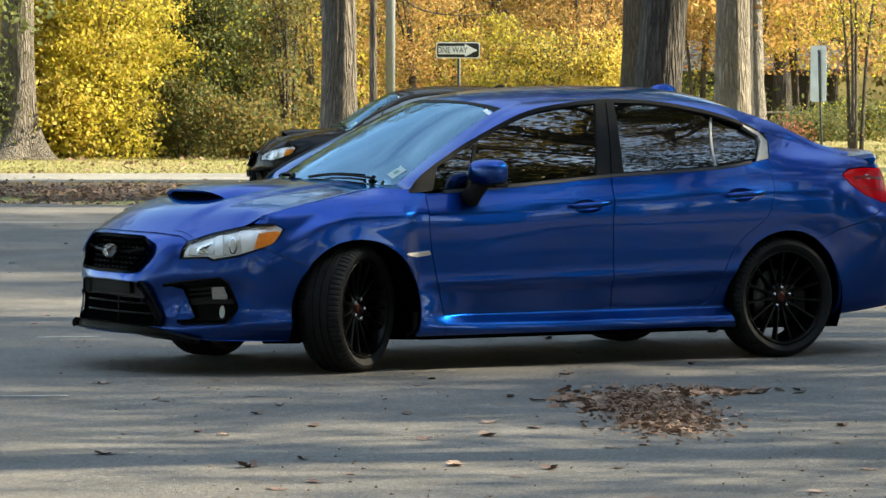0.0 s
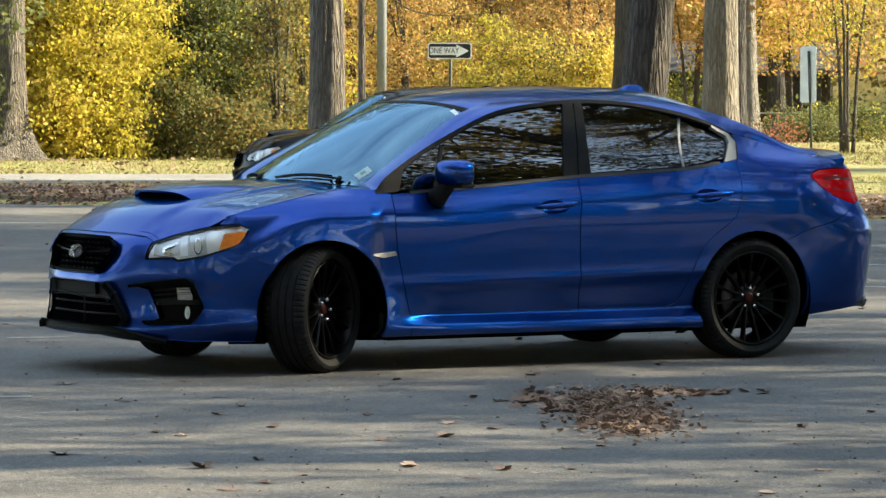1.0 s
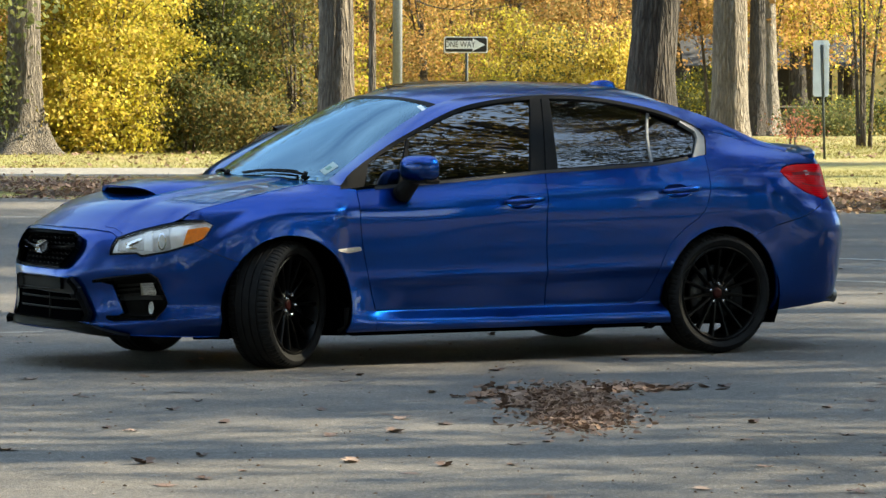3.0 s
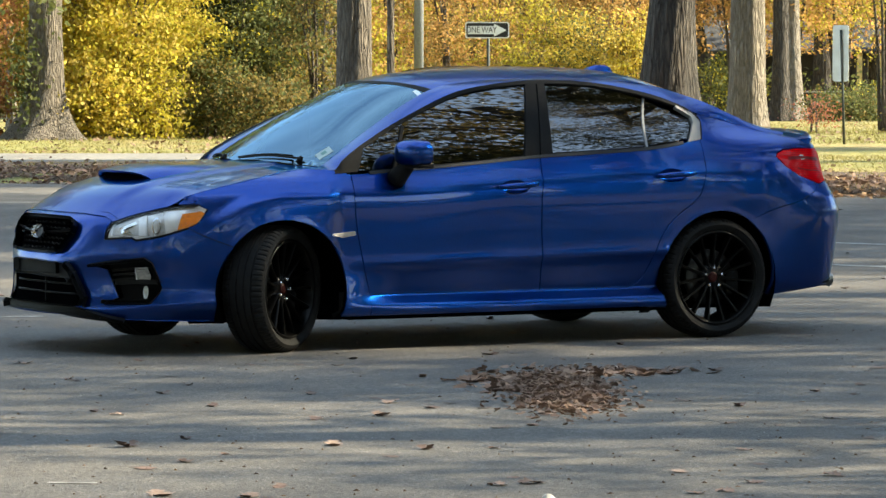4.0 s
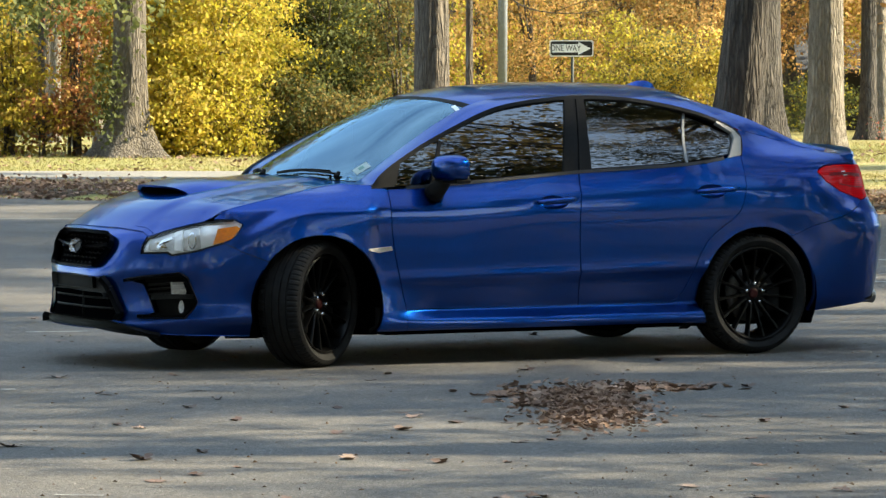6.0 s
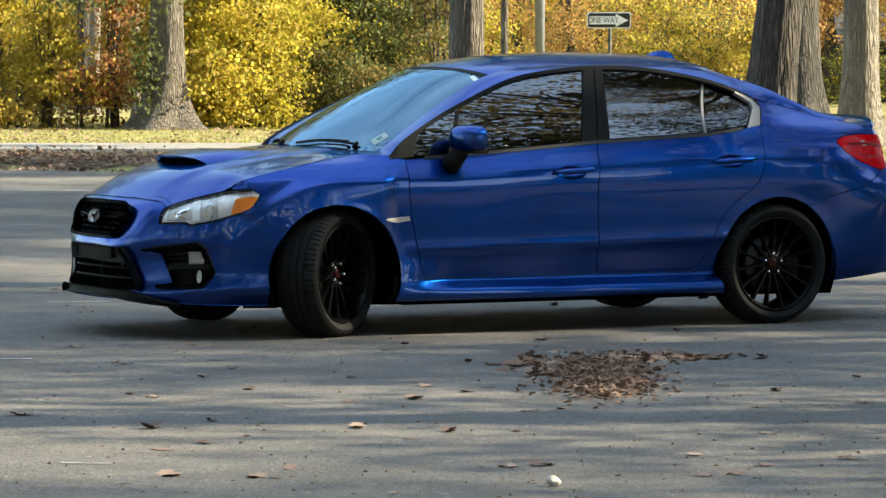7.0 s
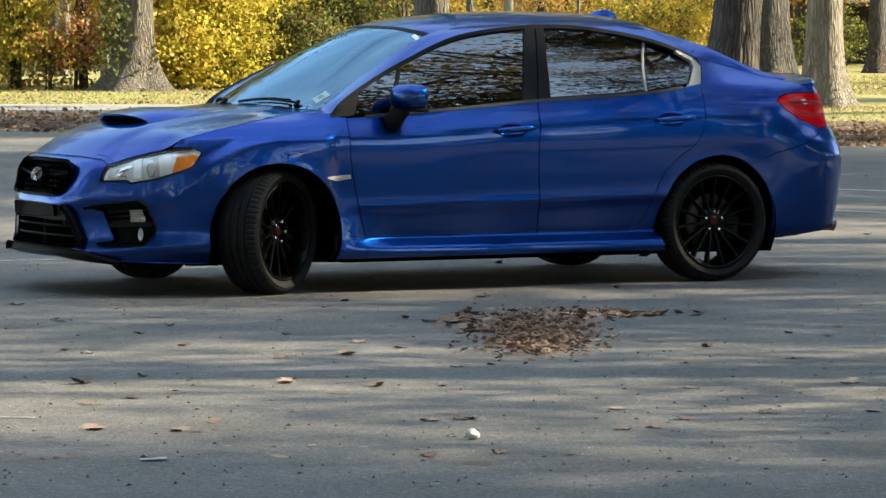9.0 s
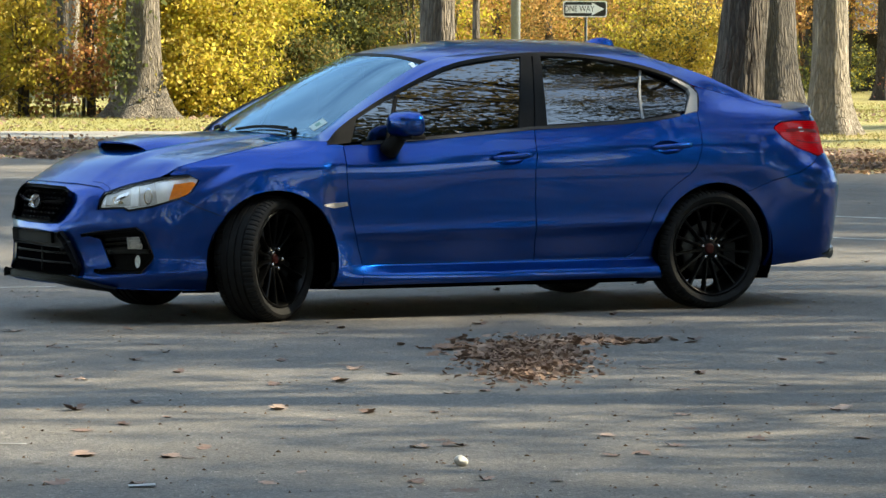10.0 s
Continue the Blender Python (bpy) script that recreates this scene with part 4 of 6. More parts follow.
    lo, hi = [], []
    for j in range(ny + 1):
        t = -1 + 2 * j / ny
        y = .32 * t
        x = -1.832 + .10 * t * t
        lo.append(bm.verts.new((x, y, top_z(x, y) - .002)))
        hi.append(bm.verts.new((x + .02, y, top_z(x, y) + max(-.002, .045 * (1 - abs(t) ** 6) - .003))))
    for j in range(ny):
        bm.faces.new((lo[j], lo[j + 1], hi[j + 1], hi[j]))
    part("scoop_mouth", bm, SHADEBLACK, scoop, "shade-black sheet in the scoop mouth")
    # glass and roof
    ws = [(-1.145, 0), (-1.10, -.3), (-1.04, -.5), (-.962, -.648), (-.67, -.597), (-.45, -.56), (-.245, -.528), (-.31, -.35), (-.37, -.18), (-.392, 0)]
    wind = panel("windshield", sym(ws), over(.004), WINDGLASS, car, "windshield reflecting sky and trees", .0, .005, .05)
    panel("wiper_cowl", sym([(-1.20, 0), (-1.15, -.3), (-1.07, -.52), (-.975, -.66), (-.94, -.64), (-1.03, -.5), (-1.09, -.3), (-1.135, 0)]), over(-.004), TRIM, car, "black plastic cowl", 0, .01, .05)
    panel("glass_band", sym([(-.40, 0), (-.378, -.18), (-.318, -.35), (-.25, -.532), (-.20, -.532), (-.285, -.35), (-.345, -.18), (-.365, 0)]), over(.006), TRIM, wind, "", 0, .006, .05)
    rf = [(-.375, 0), (-.354, -.18), (-.294, -.35), (-.225, -.535), (0, -.54), (.4, -.545), (.8, -.545), (1.0, -.545), (1.117, -.545), (1.13, -.3), (1.14, 0)]
    roof = panel("roof", sym(rf), over(.002), BLUE, car, "", 0, .014, .06)
    panel("rear_window", sym([(1.145, 0), (1.135, -.3), (1.12, -.54), (1.28, -.55), (1.45, -.565), (1.62, -.59), (1.75, -.56), (1.83, -.3), (1.85, 0)]), over(.002), SIDEGLASS, car, "tinted rear window", .002, .006, .06)
    deck = panel("trunk_lid", sym([(1.855, 0), (1.835, -.3), (1.755, -.565), (1.735, -.615), (1.85, -.66), (1.96, -.685), (2.06, -.66), (2.12, -.60), (2.19, -.4), (2.215, 0)]), over(.0), BLUE, car, "", .002, .014, .05)
    # lip spoiler
    pts = [(2.02, -.675, 1.052), (2.065, -.60, 1.072), (2.135, -.42, 1.090), (2.17, 0, 1.100), (2.135, .42, 1.090), (2.065, .60, 1.072), (2.02, .675, 1.052)]
    sp = spline(pts, 28)
    bm = bmesh.new()
    ring = []
    for p in sp:
        ring.append([bm.verts.new(p + Vector(o)) for o in ((-.14, 0, -.014), (-.05, 0, .004), (.03, 0, .014), (.042, 0, .006), (.03, 0, -.022), (-.10, 0, -.03))])
    for a, b in zip(ring, ring[1:]):
        for i in range(6):
            bm.faces.new((a[i - 1], a[i], b[i], b[i - 1]))
    bm.faces.new(ring[0])
    bm.faces.new(ring[-1][::-1])
    bmesh.ops.recalc_face_normals(bm, faces=bm.faces[:])
    part("lip_spoiler", bm, BLUE, deck, "low lip spoiler", True)
    panel("trunk_face", [(2.14, 1.05), (2.25, 1.06), (ST, 1.065), (2 * ST - 2.25, 1.06), (2 * ST - 2.14, 1.05), (2 * ST - 2.14, .735), (2.14, .735)], flank(-.004, -1), BLUE, deck, "", .002, .012, .06, flip=False)
    # antenna fin
    bm = bmesh.new()
    rows = []
    for i in range(11):
        t = i / 10
        x = .99 + .215 * t
        h = .058 * math.sin(math.pi * min(1, t * .62 + .02)) ** 1.2 if t < .9 else .058 * .93 * (1 - (t - .9) * 6)
        w = .046 * math.sin(math.pi * (.12 + .8 * t)) ** .7
        z = top_z(x, 0)
        rows.append([bm.verts.new((x, -w, z)), bm.verts.new((x, -w * .55, z + h * .6)), bm.verts.new((x, 0, z + h)), bm.verts.new((x, w * .55, z + h * .6)), bm.verts.new((x, w, z))])
    for a, b in zip(rows, rows[1:]):
        for j in range(4):
            bm.faces.new((a[j], b[j], b[j + 1], a[j + 1]))
    bm.faces.new(rows[-1][::-1])
    bmesh.ops.recalc_face_normals(bm, faces=bm.faces[:])
    part("antenna_fin", bm, BLUE, roof, "blue shark-fin antenna", True)
    # nose: bumper skin with its openings
    mir = lambda pts: [(2 * SN - a, b) for a, b in pts]
    half_up = arc(*fe, 141, 203, 8)[::-1] + [(-1.708, .590), (-1.797, .634), (-1.944, .591), (-2.062, .571), (-2.090, .585), (-2.162, .581), (-2.244, .578), (-2.246, .628), (-2.232, .666), (-2.30, .690), (-2.50, .700), (SN, .702)]
    half_dn = [(SN, .195), (-2.5, .197), (-2.25, .188), (-1.9, .178), (-1.66, .172)]
    outer = half_up + mir(half_up)[::-1][1:] + mir(half_dn)[::-1] + half_dn[1:]
    grille = [(-2.476, .600), (-2.478, .632), (-2.494, .654), (-2.535, .665), (SN, .669)]
    grille_b = [(SN, .504), (-2.64, .504), (-2.568, .508), (-2.545, .520), (-2.508, .565)]
    gpoly = grille + mir(grille)[::-1][1:] + mir(grille_b)[::-1] + grille_b[1:]
    intake = [(-2.365, .242), (-2.355, .28), (-2.448, .42), (-2.485, .452), (SN, .462)]
    intake_b = [(SN, .238), (-2.5, .238)]
    ipoly = intake + mir(intake)[::-1][1:] + mir(intake_b)[::-1] + intake_b[1:]
    fog = [(-2.325, .450), (-2.22, .466), (-2.02, .487), (-1.985, .465), (-1.938, .345), (-1.950, .32), (-1.994, .268), (-2.235, .262), (-2.155, .292), (-2.175, .33), (-2.225, .43)]
    panel("seam_backing", strip([(-2.22, .672), (-2.30, .694), (-2.5, .704), (SN, .706)], .03), flank(-.006, -1), BLUE, car, "", 0, .003, .05, flip=True)
    bumper = panel("front_bumper", outer, flank(0, -1), BLUE, car, "", 0, .006, .035, flip=True, holes=(gpoly, ipoly, fog, mir(fog)))
    # shallow near-black sheets paint the intake's shaded depth and close gaps
    cav = panel("lower_intake", ipoly, flank(-.0155, -1), SHADEBLACK, bumper, "lower air intake closed by a shade-black sheet", 0, -.0165, .05, flip=True)
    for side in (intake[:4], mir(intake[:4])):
        panel("intake_backing", strip(side, .13), flank(-.0125, -1), SHADEBLACK, cav, "", 0, .004, .03, flip=True)
    band = intake[2:] + mir([(-2.60, .458)])
    panel("intake_bar", strip([(p[0], p[1] - .035) for p in band], .075), flank(-.006, -1), DULLTRIM, cav, "matt black plastic bar", 0, .03, .05, flip=True)
    panel("intake_surround", strip(intake[:4], .03), flank(.003, -1), TRIM, cav, "", 0, .03, .05, flip=True)
    back = flank(-.014, -1)
    for z in (.300, .350):
        hang("intake_slat", mesh_of("intake_slat", *tube([back(-2.40 - .05 * k, z) for k in range(15)], [.006] * 15, 6), TRIM), cav)
    hang("intake_divider", mesh_of("intake_divider", *tube([back(SN + .10, .25 + .05 * k) for k in range(4)], [.008] * 4, 6), TRIM), cav)
    panel("plate_recess", [(SN - .26, .40), (SN + .26, .40), (SN + .26, .455), (SN - .26, .455)], flank(.0, -1), TRIM, cav, "", 0, .02, .08, flip=True)
    lipp = [(-2.12, .190), (-2.30, .222), (-2.40, .238), (SN, .242)]
    lipb = [(SN, .208), (-2.5, .206), (-2.25, .186), (-2.12, .180)]
    panel("front_lip", lipp + mir([(-2.36, .218), (-2.46, .240)])[::-1] + mir([(-2.5, .207), (-2.36, .200)])[::-1] + lipb, flank(.005, -1), TRIM, bumper, "black plastic chin lip", 0, .035, .04, flip=True)
    # near-black sheet behind the mesh in place of a shaded hollow
    gr = panel("grille", gpoly, flank(-.016, -1), SHADEBLACK, car, "black mesh grille over a shade-black sheet", 0, -.017, .05, flip=True)
    border = gpoly + gpoly[:1]
    panel("grille_frame", strip(border, .012), flank(.003, -1), GLOSSBLACK, gr, "", 0, .03, .05, flip=True)
    panel("grille_sill", strip([(-2.53, .512), (-2.65, .508), (SN, .508), (2 * SN + 2.65, .508), (2 * SN + 2.53, .512)], .006), flank(.006, -1), DULLTRIM, gr, "", 0, .01, .05, flip=True)
    half = -2.50 - SN
    for row, reach in enumerate((-.06, -.02, .01, .02, .01, -.03)):
        z = .524 + .0255 * row
        for i in range(25):
            s = SN - .60 + .05 * i + (.025 if row % 2 else 0)
            if abs(s - SN) < half + reach - .03:
                panel("mesh_bar", [(s - .024, z - .004), (s, z + .004), (s + .024, z - .004), (s + .024, z - .009), (s, z - .001), (s - .024, z - .009)], flank(-.010, -1), DULLTRIM, gr, "", 0, .006, .1, flip=True)
    wing = [(-2.486, .618), (-2.60, .607), (SN + .07, .600)]
    for mm in (lambda p: p, mir):
        panel("grille_wing", strip(mm(wing), .008), flank(.0, -1), GUNMETAL, gr, "dark chrome grille bar", 0, .02, .05, flip=True)
    em = [(SN + .074 * math.cos(t * math.pi / 14), .597 + .036 * math.sin(t * math.pi / 14)) for t in range(28)]
    emb = panel("emblem", em, flank(.008, -1), CHROME, gr, "oval chrome emblem", 0, .03, .03, flip=True)
    panel("emblem_field", inset(em, .008), flank(.0105, -1), GUNMETAL, emb, "", 0, .004, .03, flip=True)
    for du, dz, q in ((-.03, .010, .007), (.008, .014, .004), (.03, .006, .004), (.0, -.010, .004), (.026, -.012, .004), (-.02, -.014, .004)):
        panel("emblem_dot", [(SN + du - q, .597 + dz), (SN + du, .597 + dz + q * .7), (SN + du + q, .597 + dz), (SN + du, .597 + dz - q * .7)], flank(.0125, -1), CHROME, emb, "", 0, .003, .05, flip=True)
    for mm in (lambda p: p, mir):
        bz = panel("fog_recess", mm(fog), flank(-.045, -1), TRIM, bumper, "black fog-lamp recess", 0, -.046, .05, flip=True)
        if mm is not mir:
            panel("recess_rim", strip([fog[k] for k in (0, 1, 2, 3, 4, 5, 6, 7)], .014), flank(.002, -1), TRIM, bz, "", 0, .03, .05, flip=True)
        for z in (.39, .415, .44):
            panel("recess_slat", strip(mm([(-2.20, z - .012), (-2.07, z), (-2.0, z + .002)]), .010), flank(-.018, -1), DULLTRIM, bz, "", 0, .02, .06, flip=True)
        panel("recess_shelf", strip(mm([(-2.17, .365), (-2.06, .372), (-1.955, .372)]), .022), flank(-.010, -1), DULLTRIM, bz, "", 0, .03, .05, flip=True)
        panel("daytime_lamp", mm([(-2.060, .383), (-2.064, .449), (-2.004, .451), (-1.985, .400), (-1.990, .382)]), flank(-.010, -1), LAMPLENS, bz, "white daytime lamp", 0, .03, .05, flip=True)
        ov = [(-2.015 + .014 * math.cos(t * math.pi / 8), .318 + .034 * math.sin(t * math.pi / 8)) for t in range(16)]
        panel("fog_lamp", mm(ov), flank(-.022, -1), LAMPLENS, bz, "oval clear fog lamp", 0, .02, .05, flip=True)
    # tail end
    mit = lambda pts: [(2 * ST - a, b) for a, b in pts]
    rb = arc(*fo, 58, -15, 10)[::-1] + [(1.675, .681), (1.869, .725), (2.02, .782), (2.07, .814), (2.15, .824), (2.17, .735), (ST, .735)]
    rbd = [(ST, .27), (2.3, .27), (2.0, .245), (1.74, .222)]
    rear = panel("rear_bumper", rb + mit(rb)[::-1][1:] + mit(rbd)[::-1] + rbd[1:], flank(0, -1), BLUE, car, "", 0, .02, .06)
    panel("rear_diffuser", [(2.12, .27), (ST, .40), (2 * ST - 2.12, .27), (ST, .23)], flank(.006, -1), TRIM, rear, "black rear diffuser", 0, .03, .08)
    for yy in (-.62, -.50, .50, .62):
        vs, fs = lathe([(.036, -.10), (.040, .10), (.044, .105), (.040, .11), (.034, .10), (.032, -.05)], 20)
        m = Matrix.Translation((2.12, yy, .285)) @ pose(0, 0, 0, 0, 0, -90)
        hang("exhaust_tip", mesh_of("exhaust_tip", [m @ Vector(v) for v in vs], fs, EXHAUST), rear, "steel exhaust tip")
    # inner shell and floor, near-black to put shade behind openings; then the cabin
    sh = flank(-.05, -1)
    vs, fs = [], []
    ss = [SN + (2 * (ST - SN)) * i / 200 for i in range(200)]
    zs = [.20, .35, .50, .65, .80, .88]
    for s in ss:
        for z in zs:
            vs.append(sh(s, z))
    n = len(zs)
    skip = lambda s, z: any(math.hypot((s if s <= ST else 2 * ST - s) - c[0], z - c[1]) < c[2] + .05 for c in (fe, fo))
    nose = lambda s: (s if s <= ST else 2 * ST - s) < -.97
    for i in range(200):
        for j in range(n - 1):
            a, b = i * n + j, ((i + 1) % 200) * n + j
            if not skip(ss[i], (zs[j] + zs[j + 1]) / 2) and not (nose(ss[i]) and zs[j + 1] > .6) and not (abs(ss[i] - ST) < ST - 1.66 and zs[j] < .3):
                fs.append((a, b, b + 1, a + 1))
    hang("inner_shell", mesh_of("inner_shell", vs, fs, SHADEBLACK, False), car, "near-black shell added to keep body openings dark")
    part("floor_pan", box_bm(3.05, 1.30, .06, (-.2, 0, .20), .02), SHADEBLACK, car)
    part("floor_pan", box_bm(1.80, 1.56, .05, (.02, 0, .175), .02), SHADEBLACK, car)
    # plain near-black blocks, added to close the view through the openings
    part("engine_block", box_bm(.75, 1.1, .48, (-1.68, 0, .47), .05), SHADEBLACK, car, "near-black block filling the engine bay as shade")
    part("radiator", box_bm(.05, 1.0, .34, (-2.02, 0, .41), .01), SHADEBLACK, car, "shade-black radiator slab behind the grille")
    part("crash_bar", box_bm(.06, 1.08, .22, (-2.10, 0, .36), .02), SHADEBLACK, car, "shade-black bar added behind the intake")
    part("trunk_floor", box_bm(.9, 1.1, .5, (1.65, 0, .62), .04), SHADEBLACK, car)
    part("dashboard", box_bm(.55, 1.36, .16, (-.72, 0, .855), .05, 3), SEAT, car, "dark dashboard", True)
    for sx in (-.38, .38):
        for bx in (-.10, .78):
            seat = part("car_seat", box_bm(.52, .50, .16, (bx, sx, .47), .05, 3), SEAT, car, "dark cloth seat", True)
            part("seat_back", box_bm(.14, .48, .62, (0, 0, .31), .05, 3), SEAT, seat, "", True, Matrix.Translation((bx + .26, sx, .50)) @ pose(0, 0, 0, 0, 14, 0))
            part("head_rest", box_bm(.09, .26, .17, (0, 0, 0), .04, 3), SEAT, seat, "", True, Matrix.Translation((bx + .44, sx, 1.20)) @ pose(0, 0, 0, 0, 14, 0))
    vs, fs = [], []
    for i in range(28):
        a = 2 * math.pi * i / 28
        for j in range(8):
            b = 2 * math.pi * j / 8
            r = .175 + .014 * math.cos(b)
            vs.append(pose(-.43, -.38, .92, 0, 62, 0) @ Vector((r * math.cos(a), r * math.sin(a), .014 * math.sin(b))))
    for i in range(28):
        for j in range(8):
            fs.append((i * 8 + j, ((i + 1) % 28) * 8 + j, ((i + 1) % 28) * 8 + (j + 1) % 8, i * 8 + (j + 1) % 8))
    hang("steering_wheel", mesh_of("steering_wheel", vs, fs, SEAT), car, "black steering wheel")
    part("rear_mirror", box_bm(.03, .22, .07, (-.42, 0, 1.27), .012), SEAT, wind, "", True)
    # inspection sticker low on the glass, a pale tag high on it
    tf = over(.0065)
    for nm, cx, cy, wx, wy, mt in (("inspection_sticker", -.905, -.575, .040, .028, STICKER), ("toll_tag", -.30, -.475, .012, .035, LAMPLENS)):
        st = panel(nm, [(cx - wx, cy - wy), (cx + wx, cy - wy), (cx + wx, cy + wy), (cx - wx, cy + wy)], tf, mt, wind, "pale sticker inside the glass", 0, .001, .04)
        if wx > .03:
            panel("sticker_bar", [(cx - .016, cy - .012), (cx + .012, cy - .012), (cx + .012, cy + .012), (cx - .016, cy + .012)], over(.0085), PALEINK, st, "", 0, .001, .04)
    for y0, y1, xo in ((-.52, -.06, .0), (.10, .50, .0)):
        pts = []
        for i in range(9):
            t = i / 8
            y = y0 + (y1 - y0) * t
            x = -1.155 + .22 * (abs(y) / .66) ** 2 + .012 + .022 * math.sin(math.pi * t)
            pts.append((x, y, top_z(x, y) + .016))
        vs, fs = tube(pts, [.007, .006, .005, .005, .004, .004, .003, .003, .002], 8)
        wp = hang("wiper", mesh_of("wiper", vs, fs, TRIM), car, "black wiper arm")
        vs, fs = tube([(p[0] + .014, p[1] + .03, top_z(p[0] + .014, p[1] + .03) + .009) for p in pts[1:]], [.004] * 8, 6)
        hang("wiper_blade", mesh_of("wiper_blade", vs, fs, TRIM), wp)
        vs, fs = tube([(pts[0][0] - .02, pts[0][1], pts[0][2] - .02), (pts[0][0], pts[0][1], pts[0][2] + .012)], [.016, .010], 10)
        hang("wiper_pivot", mesh_of("wiper_pivot", vs, fs, TRIM), wp)
    first = build_wheel(car, pose(1.325, -.762, .322))
    for m in (pose(1.325, .762, .322, 0, 40, 180), pose(-1.285, -.735, .322, 0, 20, 33), pose(-1.315, .735, .322, 0, 70, 207)):
        copy_thing(first, m)
    return car


blue_car = build_car("glossy blue metallic four-door sedan with black wheels, front wheels turned")

# ---------------------------------------------------------------- the ground
def kerb_v(u):
    return 47.8 - .5 * u


def land(u, v):
    """Height of the land beyond the kerb line."""
    k = v - kerb_v(u)
    if k < 0:
        return 0.0
    w = 1 - smooth01(u, -1.0, 3.0)
    dip = .04 * smooth01(v, 53, 57) - .10 * smooth01(v, 58, 66) + .08 * smooth01(v, 67, 76)
    rise = .15 * smooth01(k, 2.5, 9)
    return .10 * smooth01(k, 0, .5) + w * dip + (1 - w) * rise + (.05 - .03 * w) * noise.noise(Vector((u * .15, v * .15, 0))) * smooth01(k, 1, 6)


def sheet(name, us, vs, zf, mat, label):
    pts = [lot(u, v, zf(u, v)) for v in vs for u in us]
    n = len(us)
    fs = [(j * n + i, j * n + i + 1, (j + 1) * n + i + 1, (j + 1) * n + i) for j in range(len(vs) - 1) for i in range(n - 1)]
    return tagged(hang(name, mesh_of(name, pts, fs, mat)), label, name.replace("_", " "), "", "structure")


us = [-900, -300, -100, -60] + [-40 + i for i in range(81)] + [60, 100, 300, 900]
vs = [-300, -100, -40, 0, 20, 36] + [38 + i * .8 for i in range(80)] + [110, 130, 160, 220, 400, 900]
sheet("ground", us, vs, lambda u, v: land(u, v) - (.05 if v < kerb_v(u) + .2 else 0), TURF, "autumn turf strewn with fallen leaves")
lu = [-60 + 3 * i for i in range(41)]
pts, fs = [], []
for u in lu:
    pts += [lot(u, -60, 0), lot(u, kerb_v(u), 0), lot(u, kerb_v(u), -.05)]
for i in range(len(lu) - 1):
    k = 3 * i
    fs += [(k, k + 3, k + 4, k + 1), (k + 1, k + 4, k + 5, k + 2)]
tagged(hang("parking_lot", mesh_of("parking_lot", pts, fs, ASPHALT, False)), "worn grey asphalt parking lot with fine cracks", "parking lot", "", "structure")

# ---------------------------------------------------------------- road, kerb, painted lines
rng = np.random.default_rng(7)


def ribbon(name, us, near, far, lift, mat, label, category):
    pts, fs = [], []
    for u in us:
        a, b = near(u), far(u)
        for k, t in enumerate((0, .015, .2, .5, .8, .985, 1)):
            v = a + (b - a) * t
            pts.append(lot(u, v, land(u, v) + lift * (1 if 0 < k < 6 else -1.5)))
    for i in range(len(us) - 1):
        for k in range(6):
            q = 7 * i + k
            fs.append((q, q + 7, q + 8, q + 1))
    return tagged(hang(name, mesh_of(name, pts, fs, mat)), label, category, "", "structure")


ribbon("road", [-70 + 2 * i for i in range(38)], lambda u: 56.8 + .12 * u, lambda u: 66.8 + .12 * u - 9.4 * smooth01(u, 0, 4.0), .03, ROADMAT, "pale sunlit park road with worn asphalt", "road")
ribbon("verge", [-40 + 1.0 * i for i in range(65)], lambda u: kerb_v(u) + .25, lambda u: min(56.7 + .12 * u, kerb_v(u) + 10.4 - 5.5 * smooth01(u, 0, 3.5)), .014, MULCHSOIL, "dark brown verge of leaf mulch and bare soil", "verge")
# kerb stones, each a block of its own, half buried in leaves
kerb = thing("kerb", None, "low weathered concrete kerb along the lot", "kerb", "", "structure")
kb = bpy.data.meshes.new("kerb_stone")
bm = box_bm(1.96, .16, .22, (0, 0, -.01), .02, 2)
bm.to_mesh(kb)
bm.free()
kb.materials.append(CONCRETE)
kdir = (DU - DV * .5).normalized()
for i in range(-12, 13):
    ob = hang("kerb_stone", kb, kerb)
    u = i * 1.98 * .8944
    ob.matrix_world = Matrix.Translation(lot(u, kerb_v(u) + .06, -.085 + .004 * math.sin(i * 2.3))) @ Matrix.Rotation(math.atan2(kdir.y, kdir.x), 4, "Z")


def painted(u0, v0, u1, v1, w=.10):
    a, b = lot(u0, v0, .004), lot(u1, v1, .004)
    d = (b - a).normalized()
    n = Vector((-d.y, d.x, 0)) * w / 2
    m = max(2, int((b - a).length / .15))
    pts, fs = [], []
    for i in range(m + 1):
        p = a + (b - a) * i / m
        j = 1 + .35 * noise.noise(p * 3.1)
        pts += [p + n * j, p - n * (2 - j)]
    fs = [(2 * i, 2 * i + 1, 2 * i + 3, 2 * i + 2) for i in range(m)]
    ob = hang("painted_line", mesh_of("painted_line", pts, fs, WHITELINE))
    tagged(ob, "worn white parking line on asphalt", "parking line", "parking lines", "structure")


for ln in ((-2.35, 18.03, -2.0, 18.05, .03), (-2.5, 22.4, -2.15, 22.5, .05), (3.0, 33.2, 4.6, 31.8, .12), (2.6, 29.3, 4.2, 28.0, .10), (-6.0, 42.6, -3.2, 42.7, .14), (-1.25, 13.3, -1.08, 13.29, .02)):
    painted(*ln)


